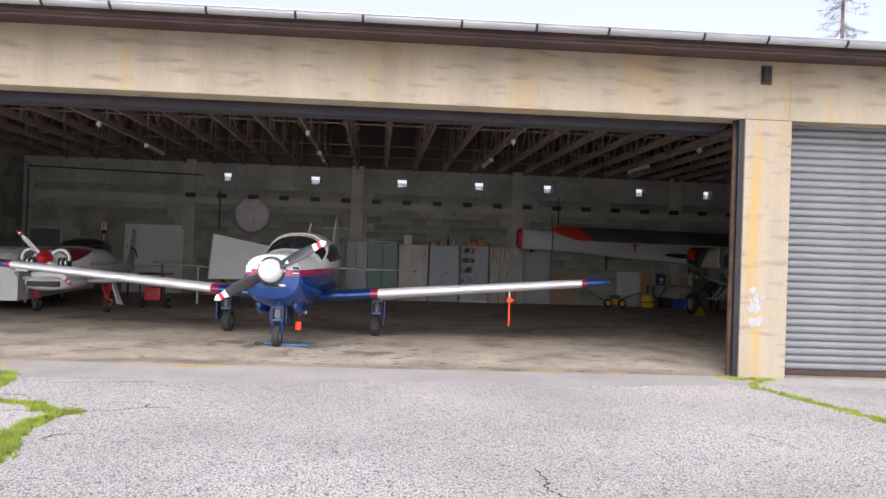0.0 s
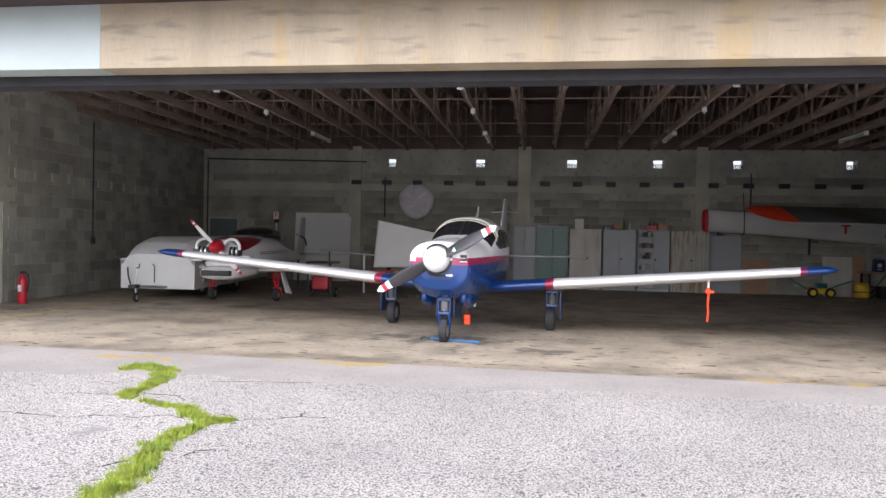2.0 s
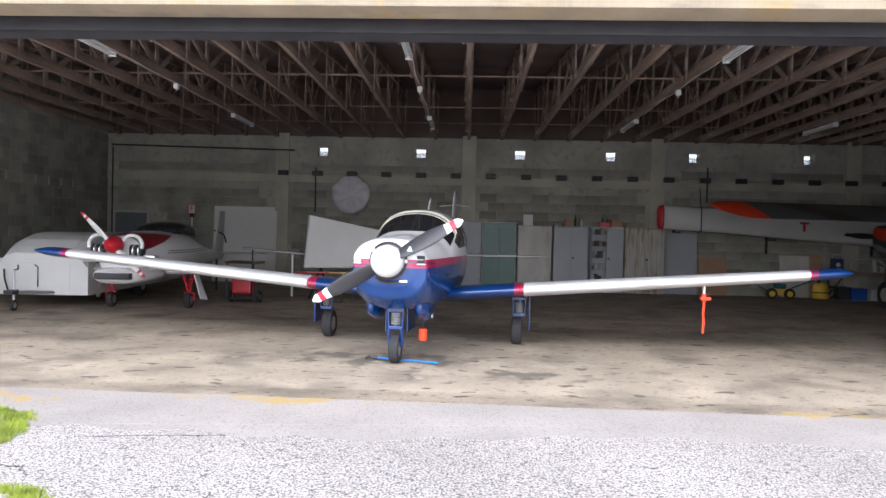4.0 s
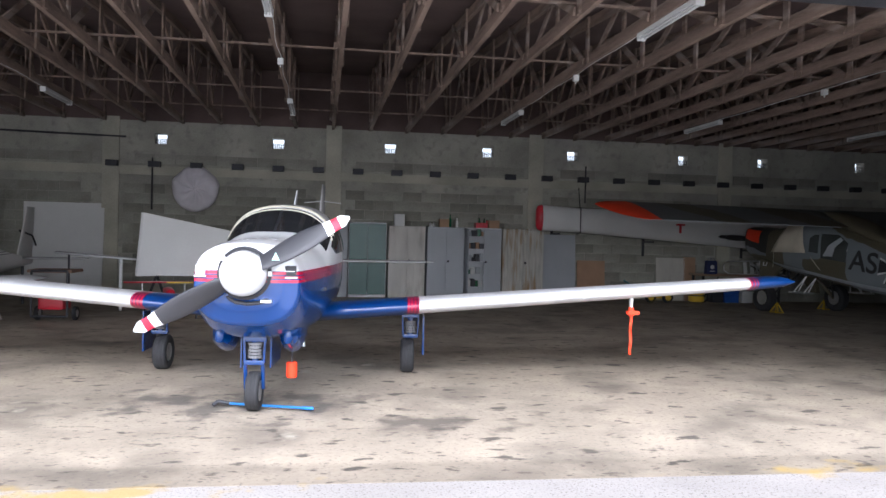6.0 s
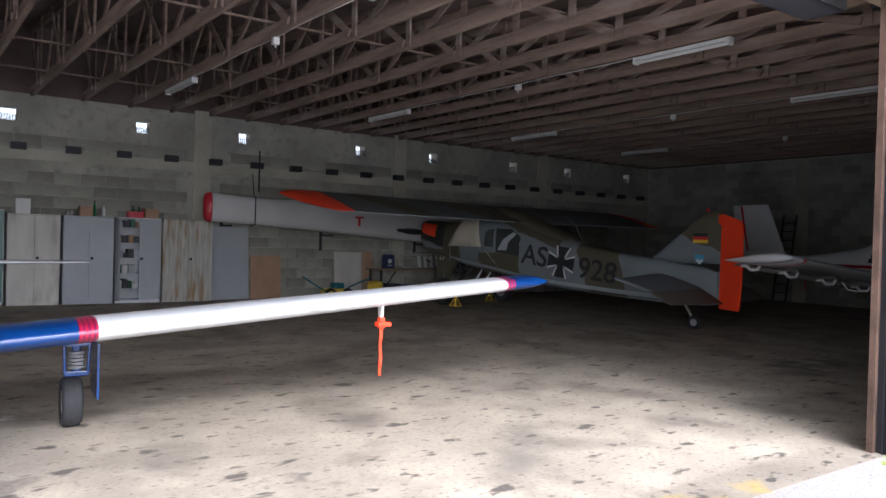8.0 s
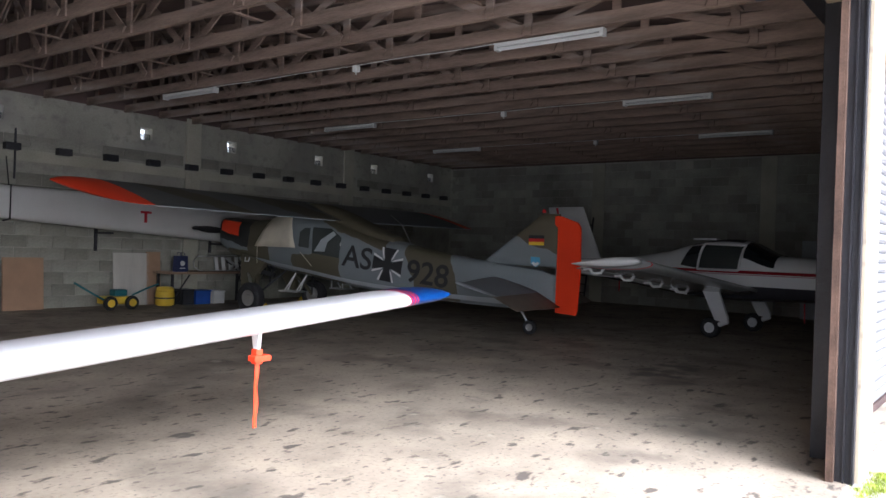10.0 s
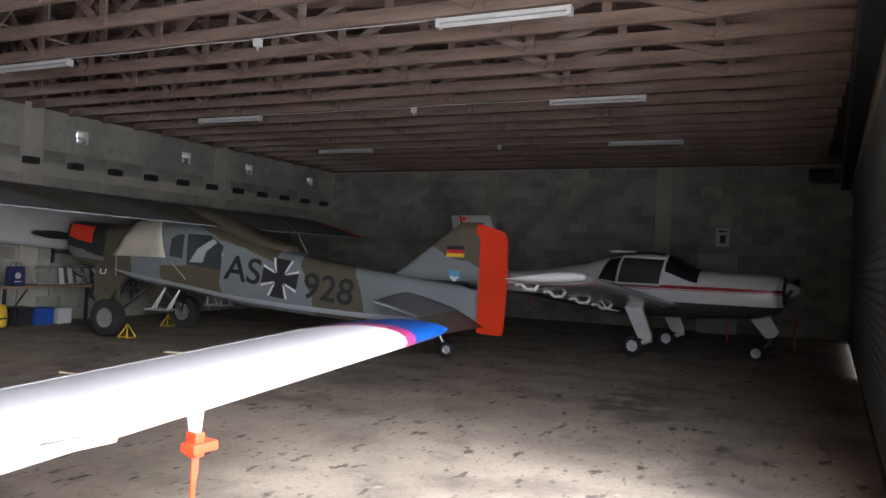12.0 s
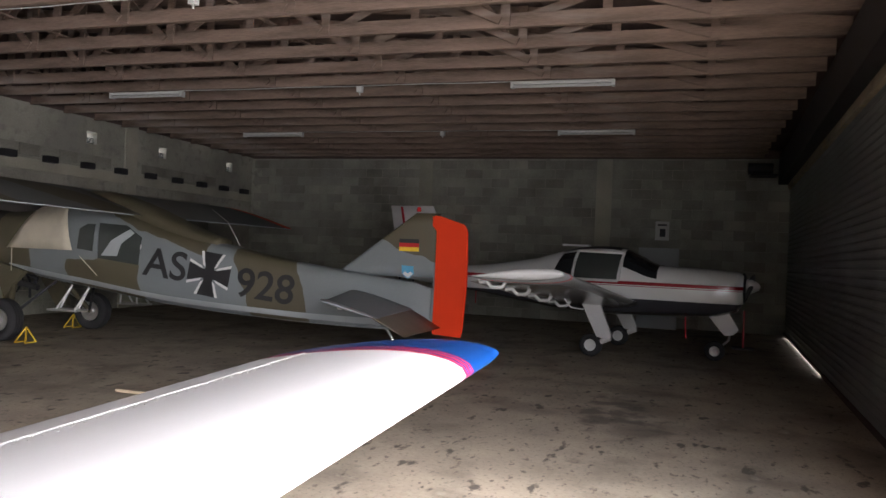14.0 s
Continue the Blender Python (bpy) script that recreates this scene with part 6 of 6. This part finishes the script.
for x, w, h, m in ((9.9, 0.4, 0.32, material("blue_crate", (0.02, 0.08, 0.35), 0.5)), (10.35, 0.3, 0.3, DULL_WHITE), (9.5, 0.3, 0.35, STEEL_DARK)):
    k = thing("storage_crate", "plastic storage crate on the floor under a table", "crate", pose(x, 24.3, 0), "crates under the table")
    part("crate_body", boxed(-w / 2, w / 2, -0.18, 0.18, 0, h, 0.015), m, k)
    part("crate_rim", boxed(-w / 2 - 0.012, w / 2 + 0.012, -0.192, 0.192, h - 0.03, h + 0.006, 0.006), m, k)
vc = thing("yellow_vacuum", "round yellow wet vacuum cleaner with dark lid", "vacuum cleaner", pose(8.78, 23.95, 0))
part("drum", lathe([(0.15, 0.03), (0.2, 0.05), (0.21, 0.2), (0.2, 0.34), (0.17, 0.37)], 22, pose(0, 0, 0, 90)), YELLOW, vc, smooth=True)
part("lid", lathe([(0.19, 0.345), (0.2, 0.37), (0.16, 0.44), (0.001, 0.46)], 22, pose(0, 0, 0, 90)), YELLOW, vc, "yellow domed lid", smooth=True)
part("band", lathe([(0.214, 0.19), (0.214, 0.22)], 22, pose(0, 0, 0, 90)), BLACK, vc)
part("hose", rods([(0.15, -0.1, 0.38), (0.28, -0.15, 0.36), (0.32, -0.1, 0.15), (0.3, 0.1, 0.03)], 0.022), RUBBER, vc)
mw = thing("lawn_scarifier", "yellow and teal lawn scarifier with folding handles", "garden machine", pose(7.65, 23.95, 0))
part("deck", boxed(-0.32, 0.3, -0.2, 0.2, 0.12, 0.28, 0.04), YELLOW, mw)
part("motor", boxed(-0.1, 0.18, -0.12, 0.12, 0.28, 0.42, 0.04), TEAL, mw)
for x in (-0.25, 0.22):
    part("wheel", lathe([(0.05, -0.04), (0.14, -0.04), (0.15, 0), (0.14, 0.04), (0.05, 0.04)], 20, pose(x, -0.22, 0.15)), RUBBER, mw)
    part("wheel_cap", lathe([(0.001, -0.05), (0.08, -0.05), (0.08, 0.04), (0.001, 0.04)], 16, pose(x, -0.22, 0.15)), YELLOW, mw)
part("handle", rods([(-0.3, -0.1, 0.2), (-0.65, -0.1, 0.4), (-0.95, -0.1, 0.58)], 0.02), TEAL, mw)
part("handle", rods([(0.3, -0.1, 0.3), (0.6, -0.1, 0.42), (0.9, -0.1, 0.52)], 0.02), TEAL, mw)

# ---- left side: trailer, stored panels, small machines ----
tr = thing("box_trailer", "white closed glider trailer with a jockey wheel", "trailer", pose(-8.4, 16.35, 0, 0, 0, 6))
body = [(-0.82, 0.26), (0.82, 0.26), (0.82, 0.92), (0.80, 1.02), (0.66, 1.32), (0.5, 1.40), (-0.5, 1.40), (-0.66, 1.32), (-0.80, 1.02), (-0.82, 0.92)]
rings = []
for y, s, h in ((0.0, 1.0, 0.66), (0.15, 1.0, 0.76), (0.4, 1.0, 0.88), (0.75, 1.0, 0.965), (1.15, 1.0, 1.0), (5.5, 1.0, 1.0)):
    rings.append([(x * s, y, 0.26 + (z - 0.26) * (h if z > 0.95 else 1.0)) for x, z in body])
part("trailer_body", loft(rings), DULL_WHITE, tr)
part("seam_strip", boxed(-0.83, 0.83, -0.012, 0.02, 0.88, 0.91), DULL_WHITE, tr)
part("front_hatch", boxed(-0.5, 0.5, -0.008, 0.0, 0.32, 0.84, 0.004), DULL_WHITE, tr)
part("drawbar", rods([(-0.5, 0.1, 0.3), (-0.28, -0.45, 0.34), (0.3, 0.1, 0.3)], 0.03), METAL, tr)
part("jockey_post", rods([(-0.28, -0.42, 0.18), (-0.28, -0.42, 0.72)], 0.022), METAL, tr)
part("crank", rods([(-0.28, -0.42, 0.72), (-0.20, -0.44, 0.74), (-0.20, -0.44, 0.82)], 0.012), STEEL_DARK, tr)
part("coupling", boxed(-0.36, -0.2, -0.62, -0.4, 0.30, 0.38, 0.02), STEEL_DARK, tr)
part("lid_seam", rods([(-0.83, 0.02, 0.885), (-0.83, 1.2, 0.885), (-0.83, 2.5, 0.885)], 0.008), STEEL_DARK, tr)
part("hatch_rail", rods([(-0.12, -0.015, 0.80), (-0.06, -0.03, 0.76), (-0.06, -0.03, 0.40)], 0.010), STEEL_DARK, tr)
wheel(tr, -0.28, -0.42, 0.1, 0.06, METAL, "jockey_wheel")
for sx in (-1, 1):
    wheel(tr, sx * 0.7, 3.0, 0.28, 0.16, METAL)
    part("marker_lamp", boxed(sx * 0.8, sx * 0.9, -0.03, 0.02, 0.9, 0.95, 0.008), STEEL_DARK, tr)
part("grip_bar", rods([(-0.55, -0.10, 0.34), (-0.60, -0.12, 0.55), (-0.63, -0.08, 0.72)], 0.016), STEEL_DARK, tr)
pn = thing("wing_panel", "white aircraft wing panel stored standing on edge", "wing panel", pose(0, 20.0, 0))
part("panel_skin", prism([(-4.45, 0, 0.70), (-3.1, 0, 0.72), (-2.2, 0.1, 0.8), (-2.2, 0.1, 1.48), (-4.35, 0, 1.90)], (0, 0.09, 0)), DULL_WHITE, pn)
part("panel_edge", rods([(-4.45, 0.045, 0.7), (-4.35, 0.045, 1.9)], 0.05), DULL_WHITE, pn)
for x in (-4.1, -2.6):
    part("trestle", rods([(x - 0.2, -0.2, 0), (x, 0.04, 0.72), (x + 0.2, 0.3, 0)], 0.025), STEEL_DARK, pn)
sp = thing("stored_tailplane", "white tailplane lying on a stand behind the wing", "tailplane", pose(0, 20.2, 0))
part("panel_skin", wing((-6.0, 0, 1.10), 0.6, (-4.6, 0, 1.0), 0.55, 0.1, n=3), WHITE, sp, smooth=True)
part("stand", rods([(-4.85, 0.2, 0), (-4.85, 0.2, 1.0)], 0.03), WHITE, sp)
part("stand", rods([(-5.8, 0.2, 0), (-5.8, 0.2, 1.08)], 0.02), STEEL_DARK, sp)
gn = thing("red_generator", "red wheeled generator with black frame on the floor", "generator", pose(-5.4, 18.6, 0))
part("tank", boxed(-0.2, 0.2, -0.2, 0.2, 0.2, 0.52, 0.05), RED, gn)
part("frame", rods([(-0.28, -0.25, 0.1), (0.28, -0.25, 0.1), (0.28, -0.25, 0.85), (-0.28, -0.25, 0.85), (-0.28, -0.25, 0.1)], 0.02), STEEL_DARK, gn)
part("tray", boxed(-0.35, 0.35, -0.25, 0.3, 0.82, 0.87, 0.01), material("tray_wood", (0.25, 0.15, 0.1), 0.7), gn)
for sx in (-0.3, 0.3):
    wheel(gn, sx, 0.1, 0.12, 0.07, METAL)
for x, y, m, lab in ((-3.7, 19.2, RED, "small red model biplane on the floor"), (-3.0, 19.3, YELLOW, "small yellow model biplane on the floor")):
    mp = thing("model_biplane", lab, "model aeroplane", pose(x, y, 0.0, 0, 0, 20))
    part("model_body", loft(smooth_sections([(-0.35, 0.07, 0.38, 0.52), (0, 0.09, 0.34, 0.56), (0.6, 0.02, 0.44, 0.5)], 3, n=12)), m, mp, smooth=True)
    for z in (0.36, 0.64):
        part("model_wing", boxed(-0.75, 0.75, -0.2, 0.05, z, z + 0.02, 0.008), m, mp)
    part("model_strut", rods([(-0.45, -0.1, 0.37), (-0.45, -0.1, 0.65)], 0.01), METAL, mp)
    part("model_strut", rods([(0.45, -0.1, 0.37), (0.45, -0.1, 0.65)], 0.01), METAL, mp)
    part("stand", rods([(-0.2, -0.1, 0.36), (-0.25, -0.1, 0.0), (0.25, -0.1, 0.0), (0.2, -0.1, 0.36)], 0.015), STEEL_DARK, mp)

# ---- right wall ----
sg = thing("notice_sign", "pale notice sign with a dark plain symbol on the wall", "sign", pose(XR - 0.012, 12.65, 2.45, 0, 0, -90))
part("plate", boxed(-0.17, 0.17, -0.006, 0.006, -0.24, 0.24, 0.003), DULL_WHITE, sg)
part("symbol_bar", boxed(-0.06, 0.08, -0.01, -0.006, -0.15, 0.05), STEEL_DARK, sg)
part("symbol_bar", boxed(-0.11, 0.11, -0.01, -0.006, 0.13, 0.17), STEEL_DARK, sg)
gc = thing("grey_locker", "tall grey steel locker against the side wall", "cabinet", pose(XR - 0.26, 12.7, 0))
part("body", boxed(-0.25, 0.25, -0.48, 0.48, 0, 2.0, 0.008), CAB_GREY, gc)
part("door", boxed(-0.262, -0.25, -0.46, 0.46, 0.06, 1.96, 0.004), CAB_GREY, gc)
part("handle", boxed(-0.285, -0.262, 0.36, 0.39, 0.95, 1.1, 0.004), STEEL_DARK, gc)
mt = thing("shutter_motor", "dark electric shutter motor high on the side wall", "motor", pose(XR - 0.35, 10.15, 3.9))
part("motor_body", rod(bmesh.new(), (0.0, 0, 0.1), (0.0, 0.55, 0.1), 0.14, seg=20), STEEL_DARK, mt, smooth=False)
part("bracket", boxed(-0.2, 0.35, -0.1, 0.5, -0.08, -0.04), STEEL_DARK, mt)
ld = thing("ladder", "dark aluminium ladder leaning on the side wall", "ladder", pose(19.9, 19.4, 0, 0, 0, 0))
for sy in (-0.2, 0.2):
    part("rail", beam(bmesh.new(), (0, sy, 0), (0.5, sy, 2.6), 0.03, 0.06), STEEL_DARK, ld)
for k in range(9):
    part("rung", rod(bmesh.new(), (0.05 + 0.05 * k, -0.2, 0.28 + 0.26 * k), (0.05 + 0.05 * k, 0.2, 0.28 + 0.26 * k), 0.015), STEEL_DARK, ld)
tp = thing("red_stand", "thin red metal stand on the floor by the shutter", "stand", pose(16.6, 10.9, 0))
part("stand_post", rod(bmesh.new(), (0, 0, 0), (0, 0, 0.75), 0.02), RED, tp)
part("stand_base", boxed(-0.2, 0.2, -0.2, 0.2, 0, 0.03, 0.005), STEEL_DARK, tp)

# ---- outdoors ----
GRASS = material("grass_blades", (0.31, 0.38, 0.045), 0.7, vary=0.45, scale=5, fine=40, bump=0, second=(0.16, 0.27, 0.04), amount=0.5)


def grass_strip(name, pts, width, count, label, seed):
    """Tufts along a broken line of (x, y, share of the width)."""
    rng = random.Random(seed)
    verts, faces = [], []
    seg = [(a, b) for a, b in zip(pts, pts[1:])]
    weights = [math.hypot(b[0] - a[0], b[1] - a[1]) * (a[2] + b[2] + 0.1) for a, b in seg]
    tufts = []
    for i in range(count // 22):
        (xa, ya, wa), (xb, yb, wb) = rng.choices(seg, weights)[0]
        u = rng.random()
        w = (wa + (wb - wa) * u) * width
        tufts.append((xa + (xb - xa) * u + rng.gauss(0, 0.42) * w, ya + (yb - ya) * u + rng.gauss(0, 0.42) * w, w, rng.uniform(0.4, 1.3)))
    for i in range(count):
        tx, ty, tw, th = rng.choice(tufts)
        x, y = tx + rng.gauss(0, 0.022), ty + rng.gauss(0, 0.022)
        a, h, l = rng.uniform(0, 6.28), rng.uniform(0.008, 0.05) * th * (0.5 + 3 * tw), rng.uniform(0.008, 0.04)
        c, s, k = math.cos(a), math.sin(a), len(verts)
        verts += [(x - c * 0.004, y - s * 0.004, -0.013), (x + c * 0.004, y + s * 0.004, -0.013), (x - s * l, y + c * l, h)]
        faces.append((k, k + 1, k + 2))
    me = bpy.data.meshes.new(name)
    me.from_pydata(verts, [], faces)
    me.materials.append(GRASS)
    return tagged(new(name, me), label, "grass", kind="stuff")


grass_strip("grass", [(-4.5, 8.9, 0.7), (-4.4, 9.12, 1.3), (-4.05, 8.98, 1.2), (-3.86, 8.62, 0.9), (-3.76, 8.1, 0.6), (-3.77, 7.8, 0.9), (-3.66, 7.62, 0.5)], 0.13, 7000, "bright green grass growing along a crack in asphalt", 1)
grass_strip("grass", [(-3.47, 7.58, 0.5), (-3.38, 7.55, 0.4), (-3.18, 7.44, 0.5), (-3.0, 7.4, 0.9), (-2.81, 7.2, 1.0), (-2.6, 7.06, 0.8), (-2.4, 7.09, 0.3), (-2.58, 6.92, 0.8), (-2.61, 6.62, 1.0), (-2.62, 6.38, 1.1), (-2.55, 6.08, 1.1), (-2.43, 5.79, 1.2), (-2.36, 5.0, 1.3), (-2.3, 4.4, 1.2)], 0.10, 14000, "bright green grass growing along a crack in asphalt", 3)
grass_strip("grass", [(4.9, 9.86, 1.2), (5.25, 9.8, 1.0), (5.6, 9.84, 0.7), (5.15, 9.5, 0.6), (5.05, 9.2, 0.6), (5.25, 8.4, 0.6), (5.5, 7.3, 0.7), (5.9, 6.4, 0.8)], 0.12, 6000, "grass and weeds along the foot of the post", 2)
CRACK = material("crack_filling", (0.06, 0.058, 0.055), 0.95, vary=0.3)
rng = random.Random(5)
for pts in ([(-4.34, 7.71), (-4.14, 7.73), (-3.96, 7.75), (-3.79, 7.76)], [(-4.6, 6.95), (-3.73, 6.9), (-3.56, 7.0), (-3.2, 7.02), (-3.01, 7.15), (-2.77, 7.06)],
            [(-2.43, 7.05), (-2.33, 7.14), (-2.12, 7.22), (-1.93, 7.35), (-1.93, 7.58)], [(-1.93, 7.35), (-1.8, 7.36), (-1.65, 7.38)], [(-3.62, 7.87), (-3.44, 7.85), (-3.28, 7.85), (-3.11, 7.64)],
            [(-2.66, 7.32), (-2.5, 7.25), (-2.37, 7.13)], [(-2.73, 5.78), (-2.67, 5.86), (-2.62, 5.96)], [(-2.32, 6.08), (-2.27, 6.26), (-2.15, 6.3)],
            [(1.51, 5.49), (1.55, 5.22), (1.5, 5.03), (1.61, 4.86), (1.75, 4.7)], [(3.74, 6.71), (3.86, 6.47), (3.96, 6.16)], [(-3.3, 8.55), (-2.6, 8.7), (-2.2, 8.72)]):
    bm = bmesh.new()
    prev = None
    for (xa, ya), (xb, yb) in zip(pts, pts[1:]):
        for k in range(7):
            u = k / 7
            p = Vector((xa + (xb - xa) * u + rng.uniform(-0.018, 0.018), ya + (yb - ya) * u + rng.uniform(-0.018, 0.018), -0.0125))
            if prev is not None:
                beam(bm, prev, p, rng.choice((0.006, 0.008, 0.012, 0.02)), 0.004)
            prev = p
    structure("asphalt_crack", bm, CRACK, "dark narrow crack in the asphalt", "crack")


def spruce(x, y, h):
    t = thing("spruce_tree", "tall sparse grey-green spruce behind the hangar", "tree", pose(x, y, 0))
    part("trunk", rod(bmesh.new(), (0, 0, 0), (0, 0, h), 0.3, 0.02), TIMBER, t)
    rng = random.Random(9)
    verts, faces = [], []
    for i in range(260):
        z = h * (0.3 + 0.7 * rng.random())
        r = (h - z) * 0.17 + 0.35
        a = rng.uniform(0, 6.28)
        for k in range(26):
            u = rng.random()
            px, py, pz = r * u * math.cos(a), r * u * math.sin(a), z - 0.35 * r * u + 0.15 * r * u * u
            d = Vector((rng.gauss(0, 1), rng.gauss(0, 1), rng.gauss(-0.6, 0.6))).normalized() * rng.uniform(0.15, 0.4)
            n = len(verts)
            verts += [(px, py, pz), (px + 0.06, py + 0.05, pz), (px + d.x, py + d.y, pz + d.z)]
            faces.append((n, n + 1, n + 2))
    me = bpy.data.meshes.new("crown")
    me.from_pydata(verts, [], faces)
    me.materials.append(material("spruce_needles", (0.2, 0.22, 0.18), 0.8, vary=0.3))
    o = new("crown", me)
    o.parent = t


spruce(28.2, 45.0, 25.0)

# ---- blocks of the back wall, pieces last ----
blk = bmesh.new()
box(blk, -0.243, 0.243, -0.012, 0.03, -0.118, 0.118, 0.006)
me0 = part("block", blk, BLOCK_FACE, WALL_BACK).data
rng = random.Random(2)
first_block = bpy.data.objects["block"]
spots = []
for row in range(17):
    z = 0.125 + 0.25 * row
    if 2.85 < z < 3.33 or 3.6 < z < 4.15 or z > 4.3:
        continue
    for col in range(60):
        x = -11.3 + 0.5 * col + (0.25 if row % 2 else 0.0)
        if any(abs(x - p) < 0.46 for p in (-6.35, -0.87, 4.52, 9.95, 15.3)) or (x < -10 and z < 2.3):
            continue
        spots.append((x, z))
near = sorted(spots, key=lambda s: abs(s[0] - 4.0) + (0 if s[1] > 1.7 else 6))[:300]
keep = set(near)
first_block.location = (near[0][0], YB - 0.001, near[0][1])
for x, z in near[1:]:
    o = new("block", me0)
    o.parent = WALL_BACK
    o.location = (x, YB - 0.001 + rng.uniform(-0.003, 0.003), z)
rest = bmesh.new()
for x, z in spots:
    if (x, z) not in keep:
        d = rng.uniform(-0.003, 0.003)
        beam(rest, (x - 0.243, YB + 0.008 + d, z), (x + 0.243, YB + 0.008 + d, z), 0.04, 0.236)
o = part("blocks", rest, BLOCK_FACE, WALL_BACK)
o["kind"] = "stuff"
# side walls: the same courses, seen from farther off
for wall, frame_m, length, y_from in ((WALL_RIGHT, pose(XR, 0, 0, 0, 0, 180), 15.3, -24.7), (WALL_LEFT, WL, 10.4, 1.4)):
    rest = bmesh.new()
    for row in range(17):
        z = 0.125 + 0.25 * row
        for col in range(int(length / 0.5)):
            y = y_from + 0.25 + 0.5 * col + (0.25 if row % 2 else 0.0)
            d = rng.uniform(-0.003, 0.003)
            p, q = frame_m @ Vector((-0.008 + d, y - 0.243, z)), frame_m @ Vector((-0.008 + d, y + 0.243, z))
            beam(rest, p, q, 0.04, 0.236)
    o = part("blocks", rest, BLOCK_SIDE, wall)
    o["kind"] = "stuff"
